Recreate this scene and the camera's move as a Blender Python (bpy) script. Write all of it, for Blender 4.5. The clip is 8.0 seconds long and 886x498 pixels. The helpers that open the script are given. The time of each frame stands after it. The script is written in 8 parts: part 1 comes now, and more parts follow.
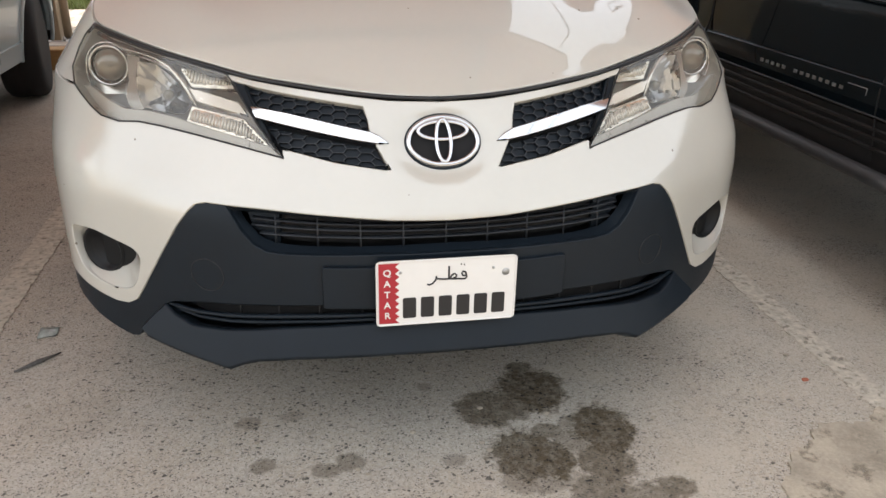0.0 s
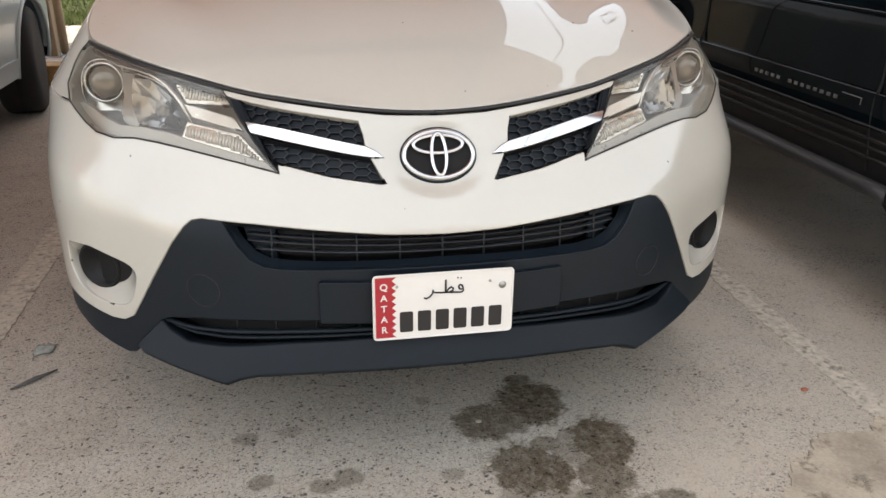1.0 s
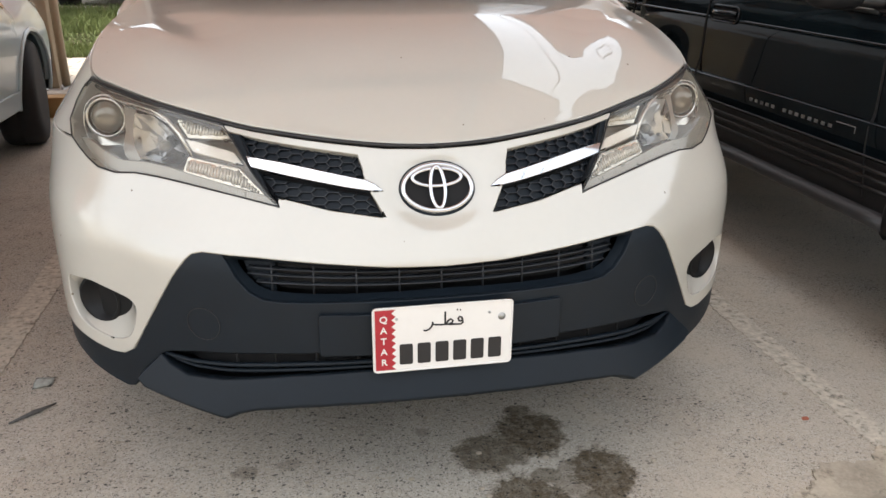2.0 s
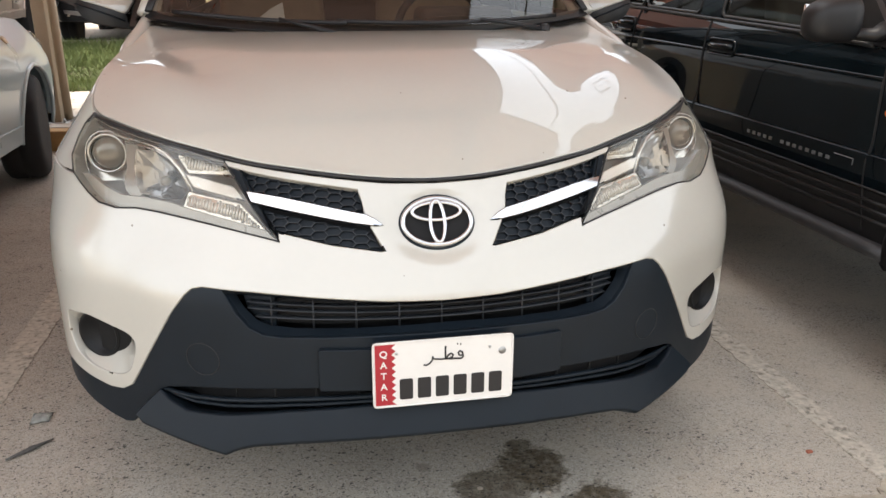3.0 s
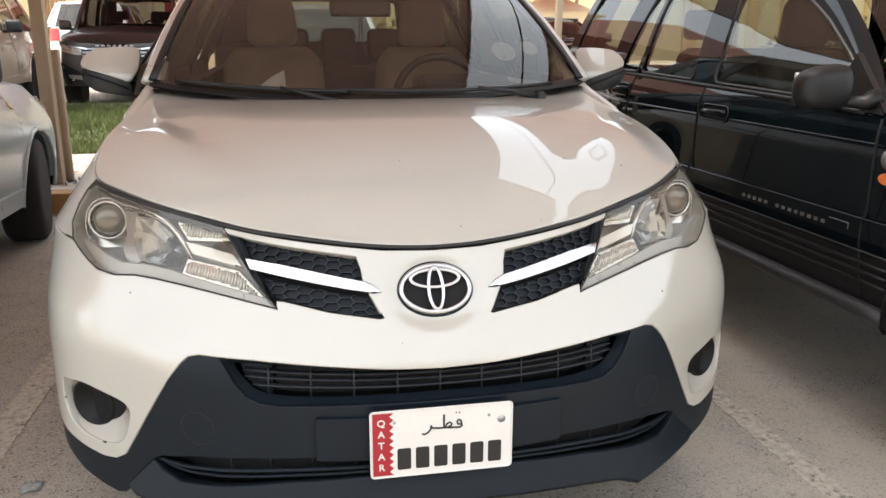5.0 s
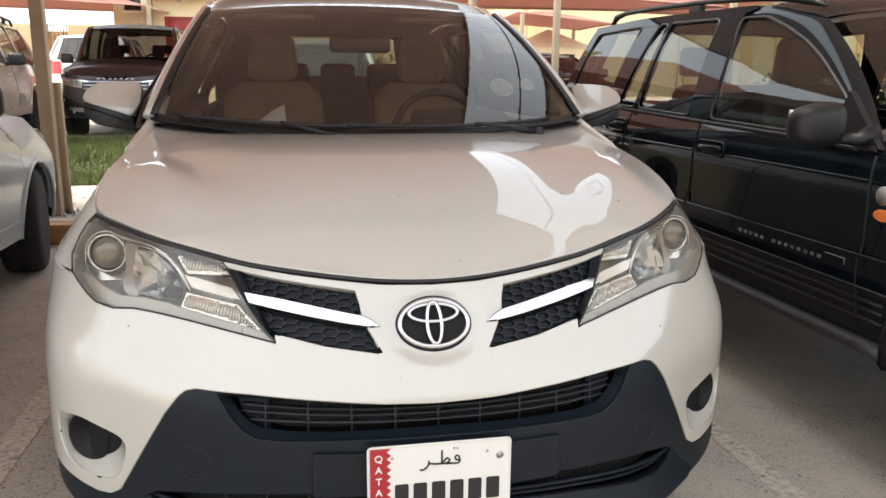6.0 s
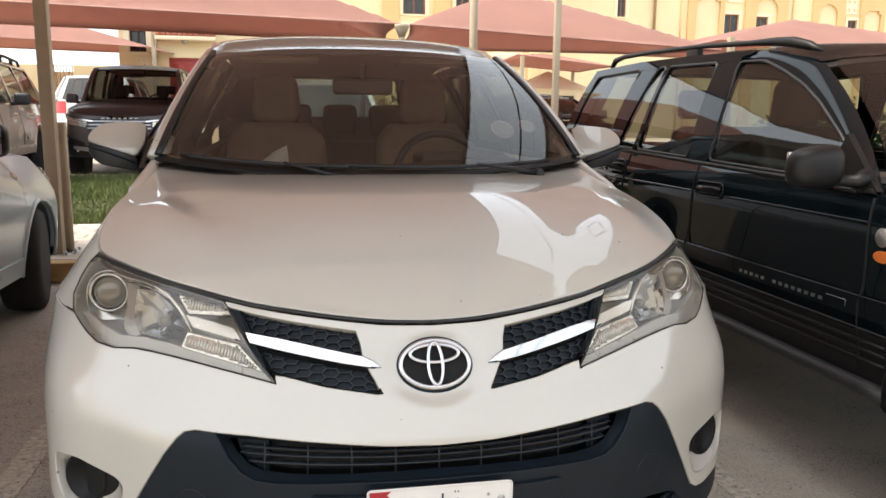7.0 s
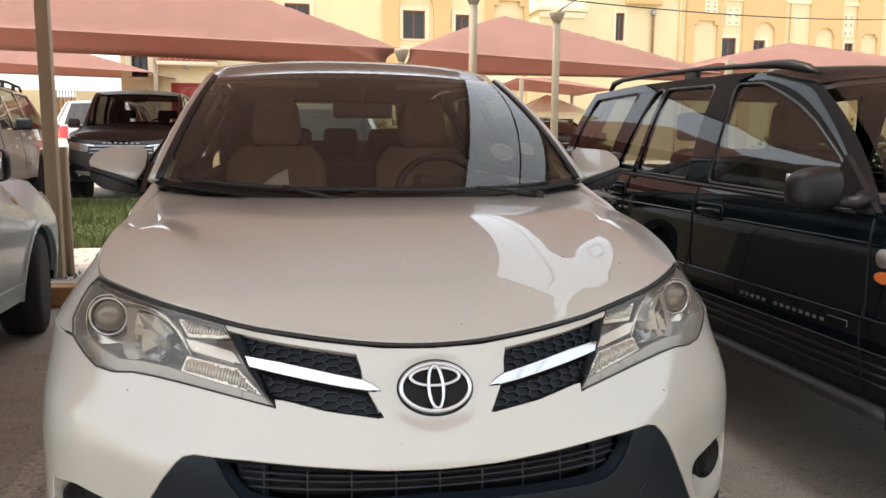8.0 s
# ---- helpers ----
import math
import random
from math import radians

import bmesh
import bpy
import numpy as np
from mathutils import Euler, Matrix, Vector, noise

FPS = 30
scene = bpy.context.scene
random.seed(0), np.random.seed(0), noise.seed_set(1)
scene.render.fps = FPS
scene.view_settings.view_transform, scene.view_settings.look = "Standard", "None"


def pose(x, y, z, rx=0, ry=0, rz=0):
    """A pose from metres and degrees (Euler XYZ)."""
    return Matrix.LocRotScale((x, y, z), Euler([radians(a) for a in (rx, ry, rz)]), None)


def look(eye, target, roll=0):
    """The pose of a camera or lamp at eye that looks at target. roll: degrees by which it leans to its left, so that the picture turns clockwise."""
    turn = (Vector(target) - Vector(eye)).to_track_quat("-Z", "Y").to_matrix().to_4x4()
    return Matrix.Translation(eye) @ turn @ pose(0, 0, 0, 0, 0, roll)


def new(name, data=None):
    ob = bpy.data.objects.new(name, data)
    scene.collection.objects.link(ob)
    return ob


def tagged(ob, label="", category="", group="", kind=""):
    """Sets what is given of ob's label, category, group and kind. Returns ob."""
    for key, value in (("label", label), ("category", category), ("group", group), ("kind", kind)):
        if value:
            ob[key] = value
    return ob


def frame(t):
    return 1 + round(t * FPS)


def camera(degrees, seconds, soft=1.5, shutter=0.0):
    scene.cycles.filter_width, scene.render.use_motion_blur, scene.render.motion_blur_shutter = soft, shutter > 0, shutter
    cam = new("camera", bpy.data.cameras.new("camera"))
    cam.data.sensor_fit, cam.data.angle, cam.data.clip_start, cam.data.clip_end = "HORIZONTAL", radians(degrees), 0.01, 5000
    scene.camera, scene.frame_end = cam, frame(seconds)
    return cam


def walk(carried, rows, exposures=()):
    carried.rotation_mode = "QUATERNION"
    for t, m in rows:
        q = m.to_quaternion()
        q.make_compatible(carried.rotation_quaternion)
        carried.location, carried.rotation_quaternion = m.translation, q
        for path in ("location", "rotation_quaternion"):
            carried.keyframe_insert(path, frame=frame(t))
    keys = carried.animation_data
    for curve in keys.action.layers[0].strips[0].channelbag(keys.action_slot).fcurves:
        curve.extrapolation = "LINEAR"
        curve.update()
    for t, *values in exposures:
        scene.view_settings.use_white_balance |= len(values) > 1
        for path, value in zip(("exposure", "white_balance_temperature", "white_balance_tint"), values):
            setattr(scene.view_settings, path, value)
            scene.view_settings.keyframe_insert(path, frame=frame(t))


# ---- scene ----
cam = camera(59.3, 8.0)
walk(cam, [
    (0, pose(-0.2940, -1.5135, 1.2654, 65.806, -1.137, -10.169)),
    (0.5, pose(-0.2913, -1.5127, 1.2663, 66.134, -0.936, -10.277)),
    (1, pose(-0.2894, -1.5105, 1.2689, 66.647, -0.685, -10.504)),
    (1.5, pose(-0.2914, -1.5145, 1.2759, 67.592, -0.537, -10.642)),
    (3, pose(-0.2896, -1.5118, 1.2907, 70.841, -0.182, -10.768)),
    (3.5, pose(-0.2890, -1.5094, 1.2938, 71.949, -0.198, -10.732)),
    (4, pose(-0.2886, -1.5083, 1.2988, 72.781, -0.183, -10.702)),
    (5.5, pose(-0.2911, -1.5093, 1.3102, 76.454, -0.241, -11.065)),
    (6, pose(-0.2937, -1.5133, 1.3131, 77.587, -0.451, -11.055)),
    (6.5, pose(-0.2947, -1.5141, 1.3168, 79.064, -0.565, -10.984)),
    (7, pose(-0.2972, -1.5171, 1.3177, 80.457, -0.633, -11.005)),
    (7.5, pose(-0.2963, -1.5179, 1.3168, 81.285, -0.646, -10.967)),
    (8, pose(-0.2963, -1.5163, 1.3168, 82.136, -0.416, -11.006)),
], exposures=[(0, 1.40), (1.5, 1.43), (4, 1.58), (5.5, 1.52), (6.5, 1.36), (8, 1.16)])

# world, sun
SUN_EL, SUN_AZ = radians(64), radians(268)  # azimuth from +y, clockwise seen from above
world = bpy.data.worlds.new("sky")
scene.world = world
world.use_nodes = True
wn = world.node_tree.nodes
sky = wn.new("ShaderNodeTexSky")
sky.sky_type = "NISHITA"
sky.sun_disc = False
sky.sun_elevation, sky.sun_rotation = SUN_EL, SUN_AZ
sky.dust_density, sky.air_density, sky.ozone_density = 3.0, 1.0, 1.0
wn["Background"].inputs["Strength"].default_value = 0.165
haze = wn.new("ShaderNodeHueSaturation")  # hazy, nearly white sky
haze.inputs["Saturation"].default_value = 0.68
world.node_tree.links.new(sky.outputs["Color"], haze.inputs["Color"])
veil = wn.new("ShaderNodeMix")  # an even veil of dust over the whole dome
veil.data_type = "RGBA"
veil.inputs[0].default_value = 0.55
veil.inputs[7].default_value = (6.3, 6.45, 6.45, 1)
world.node_tree.links.new(haze.outputs["Color"], veil.inputs[6])
world.node_tree.links.new(veil.outputs[2], wn["Background"].inputs["Color"])
sun = new("sun", bpy.data.lights.new("sun", "SUN"))
sun.data.energy, sun.data.angle, sun.data.color = 2.4, radians(14), (1.0, 0.90, 0.76)
sun_way = Vector((math.sin(SUN_AZ) * math.cos(SUN_EL), math.cos(SUN_AZ) * math.cos(SUN_EL), math.sin(SUN_EL)))
sun.matrix_world = look(sun_way * 50, (0, 0, 0))

# ---- materials ----
def mat(name, color, rough=0.5, metal=0.0, var=0.12, scale=8.0, bump=0.0, bump_scale=60.0, coat=0.0, spec=0.5, rough_var=0.08, sheen=0.0, trans=0.0):
    """A principled surface with colour and gloss varied at two scales, and fine relief."""
    m = bpy.data.materials.new(name)
    m.use_nodes = True
    nt = m.node_tree
    b = nt.nodes["Principled BSDF"]
    tc = nt.nodes.new("ShaderNodeTexCoord")
    n1 = nt.nodes.new("ShaderNodeTexNoise")
    n1.inputs["Scale"].default_value, n1.inputs["Detail"].default_value = scale, 6
    n2 = nt.nodes.new("ShaderNodeTexNoise")
    n2.inputs["Scale"].default_value, n2.inputs["Detail"].default_value = bump_scale, 4
    for n in (n1, n2):
        nt.links.new(tc.outputs["Object"], n.inputs["Vector"])
    add = nt.nodes.new("ShaderNodeMath")
    add.operation = "MULTIPLY_ADD"
    add.inputs[1].default_value = 0.35
    nt.links.new(n2.outputs["Fac"], add.inputs[0])
    nt.links.new(n1.outputs["Fac"], add.inputs[2])
    rampn = nt.nodes.new("ShaderNodeMapRange")
    rampn.inputs[1].default_value, rampn.inputs[2].default_value = 0.35, 1.0
    rampn.inputs[3].default_value, rampn.inputs[4].default_value = 1 - var, 1 + var
    nt.links.new(add.outputs[0], rampn.inputs[0])
    mix = nt.nodes.new("ShaderNodeVectorMath")
    mix.operation = "SCALE"
    mix.inputs[0].default_value = color[:3]
    nt.links.new(rampn.outputs[0], mix.inputs["Scale"])
    nt.links.new(mix.outputs[0], b.inputs["Base Color"])
    rr = nt.nodes.new("ShaderNodeMapRange")
    rr.inputs[3].default_value, rr.inputs[4].default_value = max(0.02, rough - rough_var), min(1, rough + rough_var)
    nt.links.new(n1.outputs["Fac"], rr.inputs[0])
    nt.links.new(rr.outputs[0], b.inputs["Roughness"])
    b.inputs["Metallic"].default_value = metal
    b.inputs["Coat Weight"].default_value = coat
    b.inputs["Coat Roughness"].default_value = 0.03
    b.inputs["Specular IOR Level"].default_value = spec
    b.inputs["Transmission Weight"].default_value = trans
    if bump:
        bp = nt.nodes.new("ShaderNodeBump")
        bp.inputs["Strength"].default_value, bp.inputs["Distance"].default_value = 0.5, bump
        nt.links.new(n2.outputs["Fac"], bp.inputs["Height"])
        nt.links.new(bp.outputs[0], b.inputs["Normal"])
    return m


def glass(name, tint=(0.85, 0.9, 0.88), haze=0.0, haze_color=(0.6, 0.58, 0.52), ior=1.5, rough=0.0):
    """A thin pane: tinted see-through, mirror gloss by Fresnel, and a little haze of dust."""
    m = bpy.data.materials.new(name)
    m.use_nodes = True
    nt = m.node_tree
    nt.nodes.remove(nt.nodes["Principled BSDF"])
    out = nt.nodes["Material Output"]
    tr, gl, df = nt.nodes.new("ShaderNodeBsdfTransparent"), nt.nodes.new("ShaderNodeBsdfGlossy"), nt.nodes.new("ShaderNodeBsdfDiffuse")
    tr.inputs["Color"].default_value = (*tint, 1)
    gl.inputs["Roughness"].default_value = rough
    df.inputs["Color"].default_value = (*haze_color, 1)
    f0 = ((ior - 1) / (ior + 1)) ** 2 * 1.4    # both faces of the pane
    lw = nt.nodes.new("ShaderNodeLayerWeight")
    lw.inputs["Blend"].default_value = 0.5
    pw, fr = nt.nodes.new("ShaderNodeMath"), nt.nodes.new("ShaderNodeMath")
    pw.operation, fr.operation = "POWER", "MULTIPLY_ADD"
    pw.inputs[1].default_value = 5
    fr.inputs[1].default_value, fr.inputs[2].default_value = 1 - f0, f0
    nt.links.new(lw.outputs["Facing"], pw.inputs[0])
    nt.links.new(pw.outputs[0], fr.inputs[0])
    mh = nt.nodes.new("ShaderNodeMixShader")
    nz = nt.nodes.new("ShaderNodeTexNoise")
    nz.inputs["Scale"].default_value, nz.inputs["Detail"].default_value = 5, 8
    tc = nt.nodes.new("ShaderNodeTexCoord")
    nt.links.new(tc.outputs["Object"], nz.inputs["Vector"])
    mr = nt.nodes.new("ShaderNodeMapRange")
    mr.inputs[1].default_value, mr.inputs[2].default_value = 0.3, 0.75
    mr.inputs[3].default_value, mr.inputs[4].default_value = haze * 0.6, haze * 1.4
    nt.links.new(nz.outputs["Fac"], mr.inputs[0])
    nt.links.new(mr.outputs[0], mh.inputs[0])
    nt.links.new(tr.outputs[0], mh.inputs[1])
    nt.links.new(df.outputs[0], mh.inputs[2])
    mg = nt.nodes.new("ShaderNodeMixShader")
    nt.links.new(fr.outputs[0], mg.inputs[0])
    nt.links.new(mh.outputs[0], mg.inputs[1])
    nt.links.new(gl.outputs[0], mg.inputs[2])
    nt.links.new(mg.outputs[0], out.inputs["Surface"])
    return m


M_PEARL = mat("pearl_white_paint", (0.505, 0.490, 0.440), 0.32, 0.0, 0.03, 3, coat=1.0, rough_var=0.05, spec=0.1)
M_PEARL.node_tree.nodes["Principled BSDF"].inputs["Coat IOR"].default_value = 1.9
M_PEARL.node_tree.nodes["Principled BSDF"].inputs["Coat Roughness"].default_value = 0.015


def specked(m, scale, share, tone):
    """Strews small dark specks over a paint."""
    nt = m.node_tree
    b, tc = nt.nodes["Principled BSDF"], nt.nodes.new("ShaderNodeTexCoord")
    vo, sp = nt.nodes.new("ShaderNodeTexVoronoi"), nt.nodes.new("ShaderNodeSeparateColor")
    vo.inputs["Scale"].default_value = scale
    nt.links.new(tc.outputs["Object"], vo.inputs["Vector"])
    nt.links.new(vo.outputs["Color"], sp.inputs[0])
    size, less, mx = nt.nodes.new("ShaderNodeMapRange"), nt.nodes.new("ShaderNodeMath"), nt.nodes.new("ShaderNodeMix")
    size.inputs[1].default_value, size.inputs[2].default_value, size.inputs[3].default_value, size.inputs[4].default_value = 1 - share, 1.0, 0.0, 0.085
    nt.links.new(sp.outputs[0], size.inputs[0])
    less.operation = "LESS_THAN"
    nt.links.new(vo.outputs["Distance"], less.inputs[0])
    nt.links.new(size.outputs[0], less.inputs[1])
    mx.data_type = "RGBA"
    nt.links.new(less.outputs[0], mx.inputs[0])
    nt.links.new(b.inputs["Base Color"].links[0].from_socket, mx.inputs[6])
    mx.inputs[7].default_value = (*tone, 1)
    nt.links.new(mx.outputs[2], b.inputs["Base Color"])


specked(M_PEARL, 26, 0.30, (0.20, 0.17, 0.13))
M_PEARLBUMPER = M_PEARL.copy()
M_PEARLBUMPER.name = "pearl_white_bumper_paint"
M_PEARLBUMPER.node_tree.nodes["Principled BSDF"].inputs["Coat Roughness"].default_value = 0.13
M_CLAD = mat("dark_grey_plastic", (0.0080, 0.0125, 0.0180), 0.46, 0, 0.12, 12, bump=0.0004, bump_scale=900, spec=0.21)
M_BLACK = mat("black_plastic", (0.012, 0.013, 0.015), 0.45, 0, 0.15, 20, bump=0.0003, bump_scale=700)
M_FOG = mat("black_cover_plastic", (0.006, 0.0065, 0.0075), 0.5, 0, 0.15, 20, spec=0.25)
M_MESH = mat("dark_mesh_plastic", (0.018, 0.021, 0.026), 0.5, 0, 0.12, 20)
# near-black for dark parts, joints, and sheets that paint the shade in hollows
M_DARK = mat("near_black_and_hollow_shade", (0.006, 0.006, 0.007), 0.85, 0, 0.2, 20)
M_CHROME = mat("chrome", (0.60, 0.61, 0.63), 0.07, 1.0, 0.03, 20, rough_var=0.04)
M_SILVERTRIM = mat("silver_reflector", (0.70, 0.70, 0.69), 0.22, 0.9, 0.1, 20)
M_RUBBER = mat("tyre_rubber", (0.016, 0.016, 0.017), 0.8, 0, 0.25, 30, bump=0.002, bump_scale=120)
M_ALLOY = mat("alloy_rim", (0.45, 0.45, 0.46), 0.35, 0.9, 0.1, 20)
M_JEEP = mat("black_car_paint", (0.0040, 0.0074, 0.0100), 0.5, 0, 0.2, 4, coat=0.72, spec=0.0)
M_JEEPTRIM = mat("black_trim", (0.007, 0.007, 0.008), 0.5, 0, 0.15, 20, bump=0.0003, bump_scale=500)
M_SILVER = mat("silver_white_paint", (0.46, 0.57, 0.61), 0.3, 0.0, 0.04, 4, coat=0.45)
M_TAN = mat("champagne_paint", (0.60, 0.49, 0.40), 0.3, 0.25, 0.05, 4, coat=1.0)
M_WHITE = mat("white_car_paint", (0.75, 0.74, 0.72), 0.3, 0, 0.03, 4, coat=1.0)
M_BROWN = mat("dark_brown_paint", (0.076, 0.068, 0.064), 0.4, 0.25, 0.08, 4, coat=0.4, spec=0.25)
M_GLASS = glass("windscreen_glass", (0.66, 0.64, 0.58), 0.010, (0.5, 0.47, 0.43), ior=1.65)
M_MIRRORED = glass("sky_mirroring_glass", (0.4, 0.45, 0.45), 0.02, ior=1.9)
M_GLASSDULL = glass("far_windscreen_glass", (0.30, 0.31, 0.31), 0.012, (0.3, 0.28, 0.26), ior=1.2)
M_REARGLASS = glass("smoked_rear_glass", (0.24, 0.30, 0.29), 0.01, ior=1.45)
M_TINT = glass("tinted_side_glass", (0.30, 0.32, 0.31), 0.01, ior=1.6)
M_TINTPALE = glass("pale_side_glass", (0.13, 0.155, 0.135), 0.01, ior=1.5)
M_DARKTINT = glass("dark_side_glass", (0.05, 0.055, 0.05), 0.01, ior=1.5)
M_LENS = glass("hazed_lamp_lens", (0.94, 0.92, 0.87), 0.10, (0.56, 0.53, 0.47), ior=1.45, rough=0.03)
M_CLEAR = glass("clear_lens", (0.93, 0.93, 0.93), 0.02, ior=1.5)
M_AMBER = mat("amber_lens", (0.75, 0.20, 0.04), 0.2, 0, 0.1, 30, coat=0.6)
M_RED = mat("red_tail_lens", (0.55, 0.03, 0.03), 0.2, 0, 0.1, 30, coat=0.6)
M_SEAT = mat("beige_cloth", (0.33, 0.25, 0.175), 0.9, 0, 0.12, 10, bump=0.001, bump_scale=400)
# beige lining darkened in its colour to stand for shade under the roof
M_LINING = mat("beige_headlining_painted_shade", (0.15, 0.12, 0.095), 0.95, 0, 0.1, 8, bump=0.0006, bump_scale=300)
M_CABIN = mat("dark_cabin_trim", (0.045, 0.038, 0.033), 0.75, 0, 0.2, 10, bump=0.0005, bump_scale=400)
M_FABRIC = mat("red_shade_cloth", (0.42, 0.225, 0.18), 0.85, 0, 0.10, 1.2, bump=0.001, bump_scale=500)
M_FABRIC2 = mat("faded_shade_cloth", (0.33, 0.213, 0.168), 0.85, 0, 0.10, 1.2, bump=0.001, bump_scale=500)
M_POST = mat("tan_painted_steel", (0.36, 0.29, 0.20), 0.5, 0, 0.12, 6, bump=0.0006, bump_scale=80)
M_WALL = mat("yellow_render_wall", (0.72, 0.60, 0.37), 0.9, 0, 0.08, 0.6, bump=0.004, bump_scale=30)
M_WALL2 = mat("pale_render_wall", (0.74, 0.65, 0.46), 0.9, 0, 0.08, 0.6, bump=0.004, bump_scale=30)
M_GREYWALL = mat("grey_render_wall", (0.40, 0.38, 0.36), 0.9, 0, 0.1, 0.6, bump=0.004, bump_scale=30)
M_BAY = mat("deep_yellow_render", (0.62, 0.42, 0.20), 0.9, 0, 0.08, 0.6, bump=0.004, bump_scale=30)
M_TILE = mat("red_roof_tile", (0.36, 0.12, 0.07), 0.8, 0, 0.2, 6, bump=0.003, bump_scale=60)
M_REDDOOR = mat("red_painted_door", (0.33, 0.045, 0.035), 0.5, 0, 0.12, 5)
M_FRAME = mat("brown_window_frame", (0.20, 0.075, 0.045), 0.5, 0, 0.15, 8)
M_WOOD = mat("brown_gate_wood", (0.26, 0.15, 0.06), 0.6, 0, 0.25, 6, bump=0.002, bump_scale=40)
M_KERB = mat("ochre_kerb", (0.40, 0.24, 0.10), 0.85, 0, 0.2, 5, bump=0.003, bump_scale=60)
M_PAVE = mat("grey_paving", (0.42, 0.375, 0.32), 0.9, 0, 0.2, 3, bump=0.003, bump_scale=60)
M_SOIL = mat("soil", (0.10, 0.08, 0.05), 0.95, 0, 0.3, 8, bump=0.01, bump_scale=30)
M_GRASS = mat("grass_blades", (0.132, 0.168, 0.050), 0.7, 0, 0.45, 3)
M_LEAF = mat("leaves", (0.05, 0.10, 0.025), 0.6, 0, 0.4, 3)
M_STEEL = mat("galvanised_steel", (0.42, 0.42, 0.41), 0.45, 0.8, 0.15, 20)
M_PAINT = mat("worn_white_line", (0.50, 0.45, 0.37), 0.9, 0, 0.35, 40, bump=0.003, bump_scale=90)
M_CONC = mat("pale_concrete_patch", (0.36, 0.315, 0.25), 0.9, 0, 0.22, 6, bump=0.003, bump_scale=120)
M_PATCH = mat("dusty_concrete_patch", (0.40, 0.345, 0.27), 0.95, 0, 0.45, 7, bump=0.006, bump_scale=110, spec=0.2)
M_STICK = mat("weathered_stick", (0.10, 0.095, 0.09), 0.8, 0, 0.4, 90)
M_PLATE = mat("plate_white", (0.70, 0.685, 0.66), 0.35, 0, 0.02, 30)
M_PLATERED = mat("plate_maroon", (0.34, 0.013, 0.024), 0.4, 0, 0.04, 30)
M_INK = mat("plate_ink", (0.012, 0.012, 0.014), 0.5, 0, 0.05, 30)
M_STICKER = glass("faded_sticker", (0.75, 0.66, 0.6), 0.22, (0.36, 0.31, 0.29))
M_LETTER = mat("letter_silver", (0.30, 0.30, 0.30), 0.35, 0.7, 0.1, 30)
M_WINDOW = glass("house_window_glass", (0.16, 0.13, 0.11), 0.05, ior=1.45)
M_LENSDARK = mat("smoked_projector", (0.16, 0.15, 0.13), 0.12, 0.3, 0.1, 30, coat=1)
M_WRAP = mat("pale_wrapper", (0.60, 0.62, 0.58), 0.5, 0, 0.3, 60)


def worn(m, scale, lo, hi):
    """Wears a thin coating through in patches, so that the ground under it shows."""
    nt = m.node_tree
    b, out, tc = nt.nodes["Principled BSDF"], nt.nodes["Material Output"], nt.nodes.new("ShaderNodeTexCoord")
    n = nt.nodes.new("ShaderNodeTexNoise")
    n.inputs["Scale"].default_value, n.inputs["Detail"].default_value, n.inputs["Roughness"].default_value = scale, 10, 0.72
    r = nt.nodes.new("ShaderNodeMapRange")
    r.inputs[1].default_value, r.inputs[2].default_value = lo, hi
    tr, mx = nt.nodes.new("ShaderNodeBsdfTransparent"), nt.nodes.new("ShaderNodeMixShader")
    nt.links.new(tc.outputs["Object"], n.inputs["Vector"])
    nt.links.new(n.outputs["Fac"], r.inputs[0])
    nt.links.new(r.outputs[0], mx.inputs[0])
    nt.links.new(tr.outputs[0], mx.inputs[1])
    nt.links.new(b.outputs[0], mx.inputs[2])
    nt.links.new(mx.outputs[0], out.inputs["Surface"])


def sheer(m, color, share):
    """Lets light through a cloth."""
    nt = m.node_tree
    tl, mx = nt.nodes.new("ShaderNodeBsdfTranslucent"), nt.nodes.new("ShaderNodeMixShader")
    tl.inputs["Color"].default_value = (*color, 1)
    mx.inputs[0].default_value = share
    nt.links.new(nt.nodes["Principled BSDF"].outputs[0], mx.inputs[1])
    nt.links.new(tl.outputs[0], mx.inputs[2])
    nt.links.new(mx.outputs[0], nt.nodes["Material Output"].inputs["Surface"])


sheer(M_FABRIC2, (0.48, 0.33, 0.27), 0.30)
worn(M_PATCH, 12, 0.30, 0.46)
worn(M_PAINT, 38, 0.27, 0.48)

# ---- builders ----
def spline(xs, ys):
    """A natural cubic through the points, straight beyond its ends."""
    xs, ys = np.array(xs, float), np.array(ys, float)
    n, h = len(xs), np.diff(np.array(xs, float))
    a = np.eye(n)
    r = np.zeros(n)
    for i in range(1, n - 1):
        a[i, i - 1:i + 2] = h[i - 1], 2 * (h[i - 1] + h[i]), h[i]
        r[i] = 6 * ((ys[i + 1] - ys[i]) / h[i] - (ys[i] - ys[i - 1]) / h[i - 1])
    m = np.linalg.solve(a, r)

    def value(x):
        i = min(max(int(np.searchsorted(xs, x)) - 1, 0), n - 2)
        if x < xs[0] or x > xs[-1]:
            e = xs[0] if x < xs[0] else xs[-1]
            return value(e) + (value(e + (1e-4 if x < xs[0] else -1e-4)) - value(e)) / (1e-4 if x < xs[0] else -1e-4) * (x - e)
        p, q = xs[i + 1] - x, x - xs[i]
        return float((m[i] * p ** 3 + m[i + 1] * q ** 3) / (6 * h[i]) + (ys[i] / h[i] - m[i] * h[i] / 6) * p + (ys[i + 1] / h[i] - m[i + 1] * h[i] / 6) * q)
    return value


